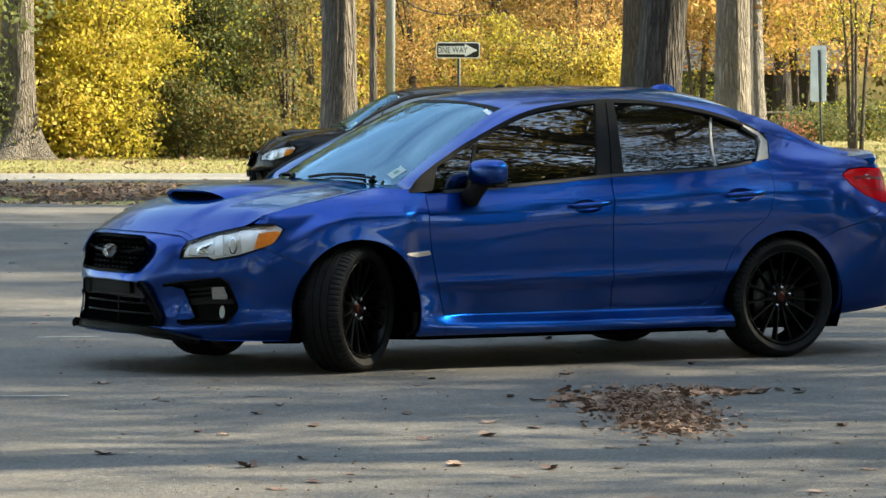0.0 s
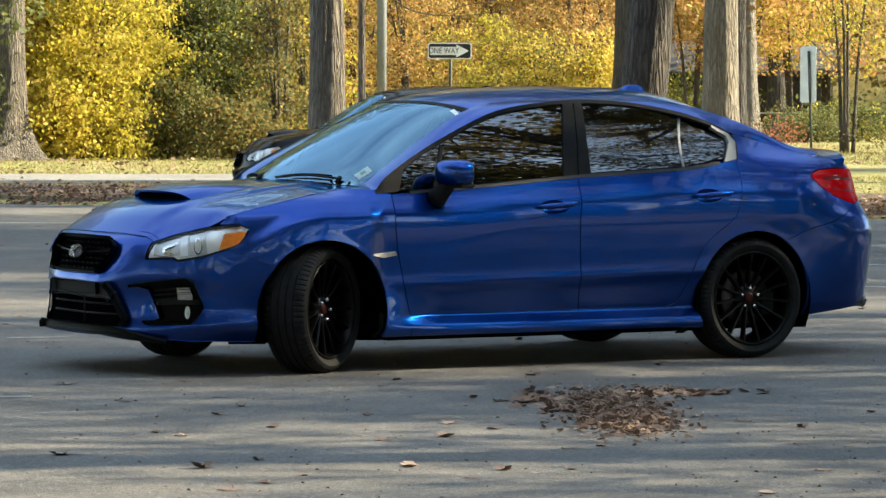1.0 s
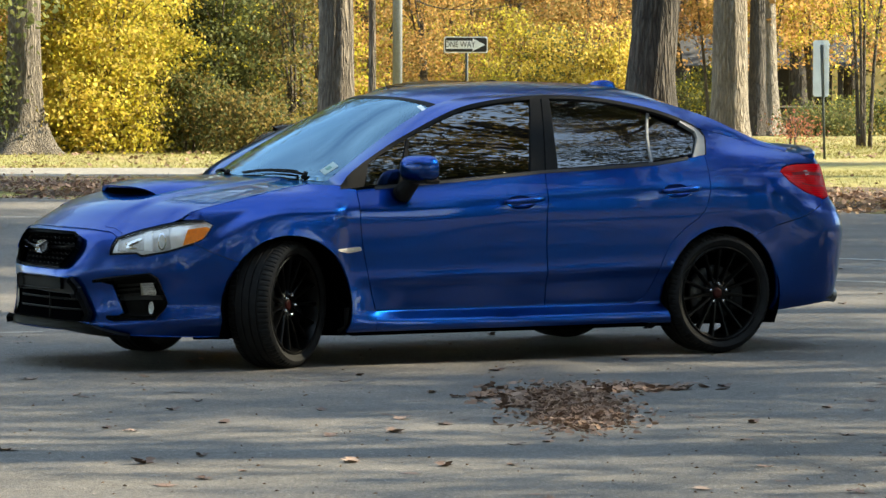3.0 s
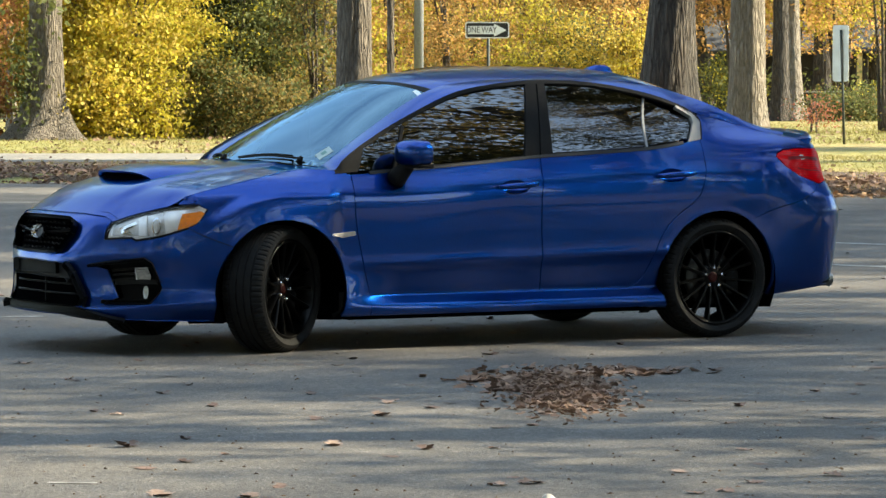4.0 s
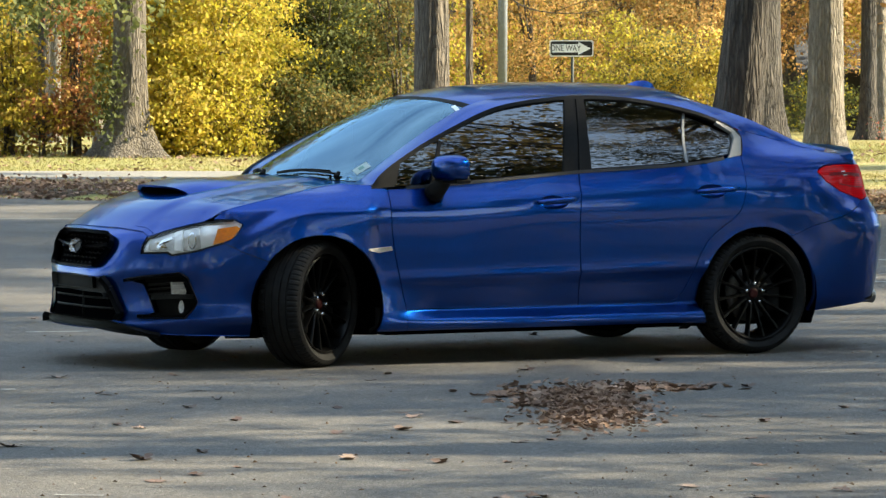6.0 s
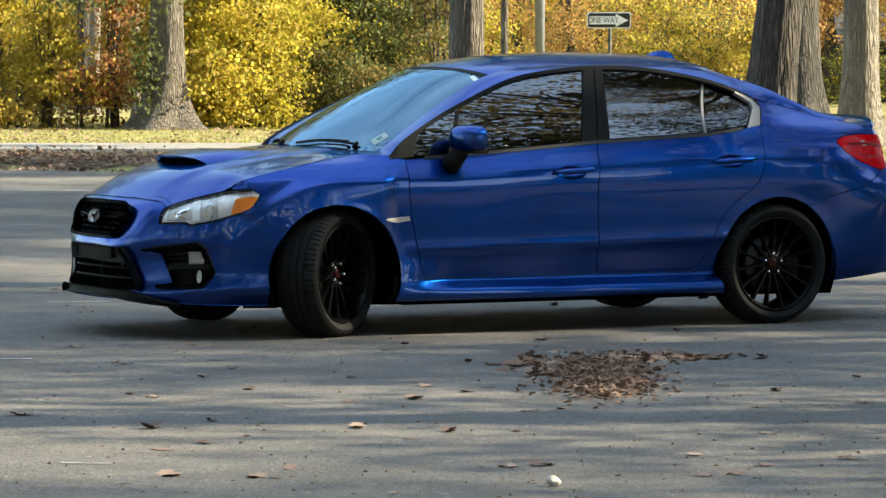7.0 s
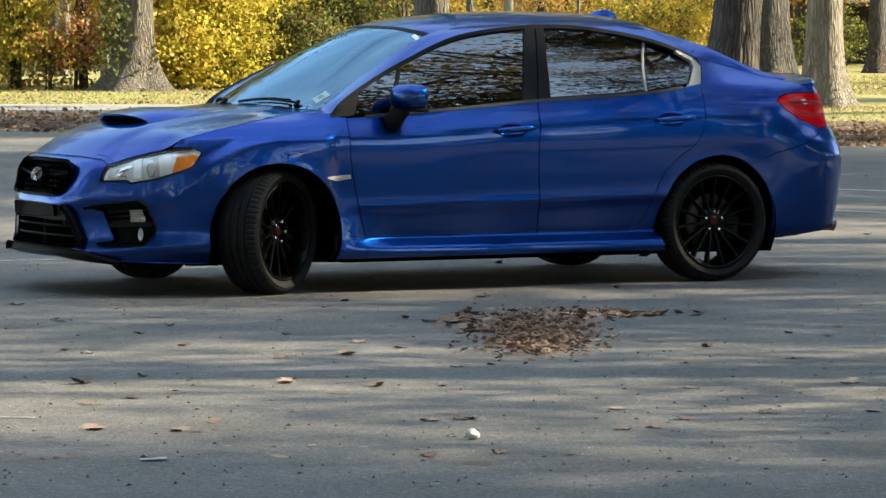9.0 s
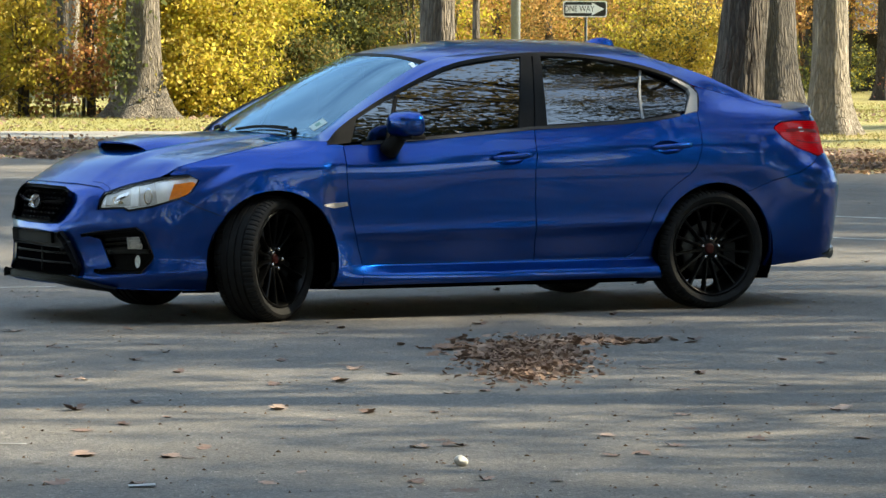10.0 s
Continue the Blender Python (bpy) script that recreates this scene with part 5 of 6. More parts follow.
# ---------------------------------------------------------------- leaves and wood
def leaf_mesh(name, pos, size, mat, flat=0.0, droop=0.3, wide=1.0, far=False):
    """One mesh of many small folded leaves at the rows of pos; far ones are single lozenges."""
    n = len(pos)
    a = rng.normal(size=(n, 3))
    a[:, 2] *= (1 - flat)
    a[:, 2] -= droop
    a /= np.linalg.norm(a, axis=1)[:, None] + 1e-9
    b = rng.normal(size=(n, 3))
    if flat:
        b[:, 2] *= (1 - flat)
    b -= a * (a * b).sum(1)[:, None]
    b /= np.linalg.norm(b, axis=1)[:, None] + 1e-9
    c = np.cross(a, b)
    b = b * wide
    s = size * rng.uniform(.6, 1.35, n)[:, None]
    if far:
        v = np.stack([pos, pos + a * s * .45 + b * s * .32, pos + a * s, pos + a * s * .45 - b * s * .32], 1)
        me = bpy.data.meshes.new(name)
        me.vertices.add(n * 4)
        me.vertices.foreach_set("co", v.ravel())
        me.loops.add(n * 4)
        me.loops.foreach_set("vertex_index", np.arange(n * 4, dtype=np.int32))
        me.polygons.add(n)
        me.polygons.foreach_set("loop_start", np.arange(n, dtype=np.int32) * 4)
        me.materials.append(mat)
        me.update(calc_edges=True)
        return me
    v = np.empty((n, 6, 3))
    v[:, 0] = pos
    v[:, 1] = pos + a * s * .35 + b * s * .30 + c * s * .10
    v[:, 2] = pos + a * s * .72 + b * s * .22 + c * s * .06
    v[:, 3] = pos + a * s
    v[:, 4] = pos + a * s * .72 - b * s * .22 + c * s * .06
    v[:, 5] = pos + a * s * .35 - b * s * .30 + c * s * .10
    k = np.arange(n)[:, None] * 6
    f = np.concatenate([k + np.array([[0, 1, 2, 3]]), k + np.array([[0, 3, 4, 5]])], 1).reshape(-1, 4)
    me = bpy.data.meshes.new(name)
    me.vertices.add(n * 6)
    me.vertices.foreach_set("co", v.ravel())
    me.loops.add(n * 8)
    me.loops.foreach_set("vertex_index", f.ravel().astype(np.int32))
    me.polygons.add(n * 2)
    me.polygons.foreach_set("loop_start", np.arange(n * 2, dtype=np.int32) * 4)
    me.materials.append(mat)
    me.update(calc_edges=True)
    return me


def sprays(centre, radius, height, count, per, spread, hollow=.35):
    """Points of leafy sprays in an uneven crown: clumps with gaps between them."""
    out = []
    made = 0
    off = rng.uniform(0, 50, 3)
    while made < count:
        d = rng.normal(size=3)
        d /= np.linalg.norm(d)
        r = (hollow + (1 - hollow) * rng.random()) ** .6
        p = d * r * np.array([radius, radius, height / 2])
        g = noise.noise(Vector(p * 1.5 / max(.6, radius * .45) + off))
        if g < .02:
            continue
        p *= 1 + .35 * g
        q = rng.normal(size=(per, 3)) * np.array([spread, spread, spread * .45])
        q[:, 2] -= .25 * np.abs(q[:, 0])
        out.append(p + centre + q)
        made += 1
    return np.concatenate(out)


def trunk_mesh(name, base, r, h, mat, lean=(0, 0), flare=1.6, seg=48, rings=44, top=.8, ridge=.03, bend=.0):
    """A tapered trunk with root flare and ridged bark."""
    vs, fs = [], []
    off = Vector((base[0], base[1], 0)) * 3.1
    for i in range(rings + 1):
        t = i / rings
        z = h * t ** 1.35 - (.15 if i == 0 else 0)
        rr = r * (1 + (flare - 1) * math.exp(-z / (1.1 * r + .12)) + (top - 1) * t)
        cx = base[0] + lean[0] * z + bend * math.sin(z * .7)
        cy = base[1] + lean[1] * z
        for k in range(seg):
            a = 2 * math.pi * k / seg
            lobe = 1 + .16 * math.exp(-z / (r * 1.6)) * math.sin(5 * a + off.x)
            n1 = noise.noise(Vector((math.cos(a) * 2.2, math.sin(a) * 2.2, z * .35)) + off)
            n2 = noise.noise(Vector((math.cos(a) * 9, math.sin(a) * 9, z * 1.5)) + off)
            q = rr * lobe * (1 + .06 * n1) + ridge * r * n2 * 2.2
            vs.append((cx + q * math.cos(a), cy + q * math.sin(a), base[2] + z))
    for i in range(rings):
        for k in range(seg):
            a, b = i * seg + k, i * seg + (k + 1) % seg
            fs.append((a, b, b + seg, a + seg))
    return mesh_of(name, vs, fs, mat)


def merge_mesh(name, pieces, mat):
    vs, fs = [], []
    for v, f in pieces:
        k = len(vs)
        vs += [tuple(x) for x in v]
        fs += [tuple(i + k for i in q) for q in f]
    return mesh_of(name, vs, fs, mat)


def limbs_of(start, h, reach, n, r0, seed):
    """Limbs that fork once, from the top of a trunk; gives the tubes and their tips."""
    rr = random.Random(seed)
    tubes, tips = [], []
    for i in range(n):
        a = 2 * math.pi * i / n + rr.uniform(-.4, .4)
        up = rr.uniform(.35, 1.0)
        p0 = Vector(start) + Vector((0, 0, rr.uniform(-.25, .1) * h))
        p1 = p0 + Vector((math.cos(a) * reach * .4, math.sin(a) * reach * .4, h * .3 * up))
        p2 = p0 + Vector((math.cos(a + .2) * reach * .95, math.sin(a + .2) * reach * .95, h * .62 * up))
        tubes.append(tube(spline([p0, p1, p2], 8), [r0 * (1 - .1 * k) for k in range(9)], 7))
        tips += [p1, p2]
        for j in range(4):
            b = a + rr.uniform(-1.0, 1.0)
            q0 = p0.lerp(p2, rr.uniform(.3, .85))
            q1 = q0 + Vector((math.cos(b) * reach * .3, math.sin(b) * reach * .3, h * rr.uniform(-.02, .2)))
            q2 = q1 + Vector((math.cos(b + .3) * reach * .3, math.sin(b + .3) * reach * .3, h * rr.uniform(-.05, .12)))
            tubes.append(tube(spline([q0, q1, q2], 6), [r0 * .42 * (1 - .12 * k) for k in range(7)], 5))
            tips += [q1, q2]
    return tubes, tips


def big_tree(u, v, r, h, bark, label, lean=(0, 0), flare=1.6, crown=None, seed=1, group="park trees", clear=4.5, ridge=.03):
    """A tall tree: trunk, limbs and a crown of leafy sprays. crown: (material, radius, height, sprays, per spray, leaf size)."""
    z = land(u, v)
    b = lot(u, v, z)
    t = thing("tree", None, label, "tree", group)
    hang("trunk", trunk_mesh("trunk", b, r, h * .62, bark, lean, flare, ridge=ridge, top=.6), t)
    if crown:
        mat, cr, ch, ns, per, ls = crown
        topp = Vector((b.x + lean[0] * h * .55, b.y + lean[1] * h * .55, b.z + h * .50))
        tubes, tips = limbs_of(topp, h * .55, cr, 7, r * .42, seed)
        hang("limbs", merge_mesh("limbs", tubes, bark), t)
        cen = np.array([topp.x, topp.y, b.z + clear + ch / 2])
        pos = [sprays(cen, cr, ch, ns, per, .38)]
        for p in tips:
            pos.append(np.array(p) + rng.normal(size=(per * 2, 3)) * np.array([.5, .5, .25]))
        hang("crown", leaf_mesh("crown", np.concatenate(pos), ls, mat, far=seed > 8), t)
    return t


def shrub(u, v, h, r, mat, label, ns=60, per=26, ls=.12, stems=5, low=.0, group="", second=None, name="shrub", spread=.26):
    """A bush or sapling: thin stems and one or two tones of leaves."""
    z = land(u, v)
    b = lot(u, v, z)
    t = thing(name, None, label, "shrub" if name == "shrub" else name.replace("_", " "), group)
    tubes = []
    for k in range(stems):
        a = rng.uniform(0, 6.28)
        q = rng.uniform(.2, .8) * r
        p = [b + Vector((math.cos(a) * .12, math.sin(a) * .12, -.1)), b + Vector((math.cos(a) * q * .4, math.sin(a) * q * .4, h * .45)), b + Vector((math.cos(a) * q, math.sin(a) * q, h * .92))]
        tubes.append(tube(spline(p, 8), [(.012 + .008 * h) * (1 - .1 * i) for i in range(9)], 6))
        for j in range(3):
            s = p[0].lerp(p[2], rng.uniform(.3, .8))
            e = s + Vector((rng.normal() * r * .4, rng.normal() * r * .4, h * rng.uniform(.05, .25)))
            tubes.append(tube([s, s.lerp(e, .5) + Vector((0, 0, .05)), e], [.012, .009, .005], 5))
    hang("stem", merge_mesh("stem", tubes, STEMBARK), t)
    cen = np.array([b.x, b.y, b.z + low + (h - low) * .52])
    pos = sprays(cen, r, (h - low) * 1.05, ns, per, spread, .15)
    pos = pos[pos[:, 2] > b.z + .03]
    if second:
        k = rng.random(len(pos)) < second[1]
        hang("foliage", leaf_mesh("foliage", pos[k], ls, second[0], far=True), t)
        pos = pos[~k]
    hang("foliage", leaf_mesh("foliage", pos, ls, mat, far=True), t)
    return t


# the standing trunks between lot, road and wood
big_tree(-7.29, 76.4, .36, 17, MIDBARK, "old oak with a flared base and grey furrowed bark", (.004, .0), 2.3, (YELGREEN, 4.6, 8, 170, 30, .15), 3, clear=8.6)
big_tree(-.90, 56.8, .272, 26, MIDBARK, "grey-brown oak trunk behind the parked cars", (-.006, .004), 1.5, (TANLEAF, 7.0, 15, 420, 30, .22), 40, clear=10)
big_tree(3.10, 50.0, .322, 26, BARK, "dark furrowed oak leaning a little beside the kerb", (.074, -.041), 1.5, (TANLEAF, 6.5, 14, 330, 30, .22), 50, clear=11, ridge=.045)
big_tree(4.82, 56.7, .272, 26, PALEBARK, "pale oak trunk, sunlit on one side", (.004, .0), 1.75, (TANLEAF, 6.0, 13, 260, 30, .22), 61, clear=11)
big_tree(-.39, 59.8, .068, 9, MIDBARK, "slim pale young tree beside road", (-.004, 0), 1.2, (YELLOW, 1.6, 3, 30, 24, .13), 7, clear=5)
big_tree(5.62, 150, .42, 18, PALEBARK, "far pale trunk in the wood", (.01, 0), 1.4, (YELLOW, 4, 7, 60, 26, .25), 8, clear=8)
big_tree(5.61, 85, .50, 32, BARK, "dark trunk standing deeper in the park", (.004, 0), 1.4, (ORANGE, 4, 9, 80, 26, .25), 9, clear=20)
big_tree(9.35, 100, .24, 14, BARK, "brown trunk at the lawn's far side", (0, 0), 1.6, None, 10)
big_tree(9.95, 103, .26, 14, PALEBARK, "pale trunk with a flared base on the lawn", (-.02, 0), 1.9, (ORANGE, 4, 5, 110, 28, .18), 11, clear=3.4)
big_tree(12.3, 118, .3, 14, BARK, "dark trunk standing in the park", (0, 0), 1.5, (TANLEAF, 4, 6, 90, 28, .2), 12, clear=4)
big_tree(-11.6, 100, .17, 12, PALEBARK, "slim pale trunk in the thicket", (.03, 0), 1.3, None, 13)
big_tree(-9.35, 90, .13, 11, PALEBARK, "slim pale trunk among yellow shrubs", (-.03, 0), 1.3, None, 17)
big_tree(-10.3, 93, .11, 11, PALEBARK, "slim leaning pale trunk in the thicket", (.05, 0), 1.3, None, 18)
big_tree(-12.3, 104, .2, 12, BARK, "dark trunk in the thicket", (-.01, 0), 1.3, None, 14)
big_tree(-5.9, 92, .16, 11, STEMBARK, "dark slim trunk in the thicket", (.01, 0), 1.3, None, 15)
big_tree(-13.6, 74, .30, 13, BARK, "grey oak trunk beside the road", (.0, 0), 1.8, (YELGREEN, 4, 7, 90, 28, .15), 16, clear=5)

for k, (u, v, cr, mat) in enumerate(((-22, 95, 6, ORANGE), (-15, 100, 6, TANLEAF), (-9.4, 106, 6, ORANGE), (-2.6, 108, 6, TANLEAF), (3.5, 116, 6.5, ORANGE), (9.5, 128, 6.5, TANLEAF), (17, 122, 6.5, ORANGE), (-28, 84, 6, TANLEAF))):
    big_tree(u, v, .38, 31, BARK, "tall autumn oak deep in the wood", (0, 0), 1.5, (mat, cr, 20, 330, 30, .34), 60 + k, "tall wood", 10)

# thicket behind the road: yellow, then dark green, then open stems
TH = "woodland thicket"


def thicket(u, v, h, r, mat, lab, ns, sec):
    h = min(h, 3.2 + .16 * h)
    shrub(u, v, h, r, mat, lab, int(ns * 1.1), 112, .102 if mat == YELLOW else .086, 5, 0, TH, sec, spread=.25)


for u, v, h, r, mat, lab, ns, sec in (
        (-7.1, 79.2, 6.5, 1.5, YELLOW, "tall shrub in bright yellow leaf", 110, (YELGREEN, .45)),
        (-6.05, 78.6, 5.8, 1.3, YELLOW, "bright yellow shrub at the wood's edge", 90, (YELGREEN, .5)),
        (-5.4, 80.2, 6.5, 1.3, YELGREEN, "yellow-green saplings in a thicket", 110, (YELLOW, .45)),
        (-6.6, 77.4, 1.7, .9, YELLOW, "low yellow shrub beside the road", 46, (YELGREEN, .4)),
        (-4.75, 82.6, 5.8, 1.25, GREEN, "dense dark green shrub in leaf", 130, (YELGREEN, .12)),
        (-3.85, 82.2, 5.2, 1.15, GREEN, "dark green shrub beside the road", 125, (YELGREEN, .10)),
        (-3.1, 84, 5.8, 1.1, GREEN, "dark green shrub turning yellow", 95, (TANLEAF, .35)),
        (-4.25, 79.8, 1.6, 1.0, GREEN, "low green shrub at the verge", 55, (TANLEAF, .3)),
        (-5.3, 78.4, 1.4, .9, YELGREEN, "low yellow-green growth beside the road", 45, (TANLEAF, .3)),
        (-2.9, 78.6, 1.2, .9, TANLEAF, "low brown undergrowth beside the road", 45, (GREEN, .35)),
        (-2.0, 80.5, 4.8, .9, TANLEAF, "thin brown sapling with few leaves", 34, (GREEN, .4)),
        (-1.5, 83.0, 5.4, 1.0, YELGREEN, "thin sapling with scattered leaves", 40, (ORANGE, .35))):
    thicket(u, v, h, r, mat, lab, ns, sec)
for u, v, h, r, mat, lab, ns, sec in (
        (-8.5, 77.6, 3.6, .45, RUSSET, "russet oak sapling in leaf", 30, (ORANGE, .4)),
        (-9.8, 77.6, 3.0, .6, YELLOW, "slender yellow sapling beside the road", 30, (YELGREEN, .3)),
        (-10.9, 79.0, 5.0, .8, YELLOW, "tall open yellow sapling in leaf", 56, (YELGREEN, .35)),
        (-12.2, 79.4, 5.0, .9, YELLOW, "yellow sapling turning colour", 60, (YELGREEN, .4)),
        (-9.1, 77.3, 1.1, .5, YELLOW, "low yellow growth behind the road", 10, (RUSSET, .35)),
        (-10.4, 77.0, 1.0, .55, YELLOW, "low yellowing growth beside the road", 11, (TANLEAF, .3)),
        (-12.0, 77.2, 1.2, .6, YELLOW, "low yellow shrub behind the road", 14, (YELGREEN, .4))):
    thicket(u, v, h, r, mat, lab, ns, sec)
# middle: yellow and orange young trees farther back
for u, v, h, r, mat, lab, ns, sec in (
        (-.4, 97, 6.0, 1.6, ORANGE, "orange young tree in leaf", 90, (YELGREEN, .3)),
        (.9, 94, 5.0, 1.3, ORANGE, "orange-brown shrub behind the sign", 50, (TANLEAF, .45)),
        (1.6, 99, 6.5, 1.6, ORANGE, "orange and yellow young tree", 100, (YELLOW, .4)),
        (2.7, 93, 3.0, 1.2, YELGREEN, "olive yellow low shrub in leaf", 50, (TANLEAF, .4)),
        (3.2, 102, 7.0, 1.8, ORANGE, "pale orange young tree in leaf", 105, (TANLEAF, .35)),
        (3.9, 92, 2.8, .9, YELLOW, "yellow low shrub in leaf", 40, (GREEN, .3)),
        (4.9, 96, 5.0, 1.4, ORANGE, "pale orange shrub turning colour", 50, (TANLEAF, .4)),
        (5.2, 91, 2.6, .8, YELLOW, "large-leaved yellow sapling in the wood", 40, (YELGREEN, .2)),
        (7.6, 143, 7.0, 2.2, ORANGE, "orange young tree in leaf", 100, (RUSSET, .4)),
        (10.4, 147, 7.0, 2.2, ORANGE, "orange tree crown over the lawn", 100, (RUSSET, .3))):
    shrub(u, v, h, r, mat, lab, int(ns * 1.3), 140, .078, 5, 0, TH, sec)
# right: orange crowns above, green below, open lawn in front
for u, v, h, r, mat, lab, ns, sec, low in (
        (9.2, 112, 6.5, 1.8, ORANGE, "orange tree with low-hanging crown", 110, (TANLEAF, .25), 2.1),
        (10.6, 110, 6.5, 1.9, ORANGE, "pale orange tree with spreading crown", 120, (YELGREEN, .3), 2.0),
        (12.2, 112, 6.5, 1.9, ORANGE, "orange and olive tree in leaf", 110, (YELGREEN, .5), 1.9),
        (10.9, 99, .8, 1.0, GREEN, "green shrub at the lawn's far edge", 60, (TANLEAF, .15), 0),
        (12.4, 102, 1.0, 1.2, GREEN, "green shrub at the lawn's far edge", 70, (YELGREEN, .15), 0),
        (9.3, 118, 2.0, 1.4, GREEN, "dark green hedge behind the lawn", 60, (YELGREEN, .2), 0),
        (9.9, 82, 5.2, 1.4, YELGREEN, "thin olive sapling on the lawn", 22, (TANLEAF, .4), 1.7),
        (11.4, 84, 5.6, 1.5, YELGREEN, "olive young tree with dark stems", 34, (ORANGE, .3), 1.7),
        (10.6, 78, 1.5, .9, TANLEAF, "sparse brown undergrowth on lawn", 12, (GREEN, .3), 0),
        (8.0, 78, .8, .28, RED, "small red shrub on the lawn", 6, (RUSSET, .4), .25)):
    shrub(u, v, h, r, mat, lab, int(ns * 1.5), 60, .05 if mat == RED else .07 if v < 100 else .09, 4, low, TH, sec)
# ivy and a low leafy bough at the old oak
b = lot(-7.62, 76.0, land(-7.6, 76.0))
ivy = tagged(hang("ivy", leaf_mesh("ivy", np.array(b) + rng.normal(size=(500, 3)) * np.array([.2, .2, .5]) + np.array([0, 0, 1.2]), .10, GREEN)), "green ivy climbing the old oak", "ivy")
b = lot(-8.3, 74.5, 3.3)
pos = np.concatenate([np.array(b) + rng.normal(size=3) * np.array([.9, .5, .3]) + rng.normal(size=(30, 3)) * .25 for k in range(40)])
bough = thing("bough", None, "low leafy bough hanging from the old oak", "branch")
hang("foliage", leaf_mesh("foliage", pos, .14, GREEN), bough)
hang("stem", merge_mesh("stem", [tube(spline([lot(-7.3, 76.2, 4.6), lot(-7.8, 75.4, 4.2), lot(-8.6, 74.2, 3.4)], 8), [.06 - .006 * k for k in range(9)], 6)], BARK), bough)
bt = thing("branch", None, "bare thin branch reaching across the view", "branch")
hang("twig", merge_mesh("twig", [tube(spline([lot(-.1, 70, 3.4), lot(.5, 70, 2.95), lot(1.4, 70, 2.85), lot(2.4, 70, 3.0)], 14), [.018 - .001 * k for k in range(15)], 6),
                                 tube(spline([lot(1.0, 70, 2.87), lot(1.5, 70, 3.05), lot(2.0, 70, 3.1)], 6), [.008] * 7, 5)], STEMBARK), bt)

# the deep wood: uncountable far foliage in three tones, and its far trunks
def far_wood(mat, n, v0, v1, h, ls, seed):
    g = np.random.default_rng(seed)
    uu = g.uniform(-42, 42, n)
    vv = g.uniform(v0, v1, n)
    zz = np.abs(g.normal(size=n)) * h * .55
    cl = np.array([noise.noise(Vector((a * .35, b * .2, c * .4 + seed))) for a, b, c in zip(uu, vv, zz)])
    k = cl > -.12
    lawn = uu > 5.5
    if mat in (YELLOW, YELGREEN):
        k &= ~lawn
    elif mat == GREEN:
        k &= ~lawn | (zz < 1.5)
    else:
        k &= ~lawn | (zz > 1.9)
    P = np.array(ORG)[None] + uu[k, None] * np.array(DU)[None] + vv[k, None] * np.array(DV)[None]
    P[:, 2] = .2 + zz[k]
    return P


for nm, mat, n, v0, v1, h, ls, seed in (("yellow", YELLOW, 60000, 112, 136, 9, .16, 1), ("orange", ORANGE, 100000, 112, 137, 10, .17, 2), ("olive", YELGREEN, 60000, 112, 137, 8, .16, 3), ("brown", TANLEAF, 40000, 150, 190, 12, .35, 4), ("green", GREEN, 30000, 112, 135, 5, .16, 5), ("russet", RUSSET, 30000, 112, 135, 9, .16, 6)):
    ob = hang("far_wood", leaf_mesh("far_wood", far_wood(mat, n, v0, v1, h, ls, seed), ls, mat, far=True))
    tagged(ob, "far autumn woodland in %s leaf" % nm, "woodland", "", "stuff")
def high_canopy(n, seed):
    """Crowns of the wood's tall trees, above the view."""
    g = np.random.default_rng(seed)
    uu, vv = g.uniform(-85, 85, n), g.uniform(138, 176, n)
    zz = 7 + 20 * g.random(n) ** 1.05 * (.75 + .25 * np.sin(uu * .35 + vv * .11))
    k = np.array([noise.noise(Vector((a * .16, b * .16, c * .16 + seed))) > -.14 for a, b, c in zip(uu, vv, zz)])
    P = np.array(ORG)[None] + uu[k, None] * np.array(DU)[None] + vv[k, None] * np.array(DV)[None]
    P[:, 2] = zz[k]
    return P


for nm, mat, n, seed in (("orange", ORANGE, 18000, 51), ("brown", TANLEAF, 34000, 52)):
    tagged(hang("high_canopy", leaf_mesh("high_canopy", high_canopy(n, seed), 1.35, mat, far=True)), "high crowns of the wood in %s leaf" % nm, "woodland", "", "stuff")
pieces = []
for k in range(60):
    u, v = rng.uniform(-40, 45), rng.uniform(118, 185)
    p = lot(u, v, 0)
    pieces.append(tube([p, p + Vector((rng.normal() * .2, 0, 5)), p + Vector((rng.normal() * .5, 0, 12))], [rng.uniform(.12, .3), .14, .08], 8))
tagged(hang("far_trunks", merge_mesh("far_trunks", pieces, BARK)), "far trunks of the woodland", "woodland", "", "stuff")
# a wooded rise closes the distance all round
pts, fs = [], []
N = 96
for k in range(N):
    a = 2 * math.pi * k / N
    for rr, zz in ((215, -1), (222, 7 + 3 * math.sin(k * 1.7) + 2 * math.sin(k * .6)), (260, 10 + 3 * math.sin(k * .9))):
        pts.append((rr * math.cos(a), rr * math.sin(a) + 10, zz))
for k in range(N):
    a, b = 3 * k, 3 * ((k + 1) % N)
    fs += [(a, b, b + 1, a + 1), (a + 1, b + 1, b + 2, a + 2)]
tagged(hang("backdrop", mesh_of("backdrop", pts, fs, TANLEAF)), "distant wooded rise in autumn brown", "backdrop", "", "structure")

# trees round the lot, outside the view: they shade it and stand in the car's paint and glass
def lot_trees(rows, first):
    for k, (u, v, r, h, cr, ch, ns, per, clear) in enumerate(rows, first):
        if u > 9:
            v += .37 * (clear + ch / 2)
        big_tree(u, v, r, h, BARK, "tall autumn oak at the edge of the lot", (0, 0), 1.5, (TANLEAF if k % 3 == 1 else DARKLEAF, cr, ch, ns, per if u > 9 else int(per * 1.6), .19 if u > 9 else .14), 20 + k, "lot trees", clear)


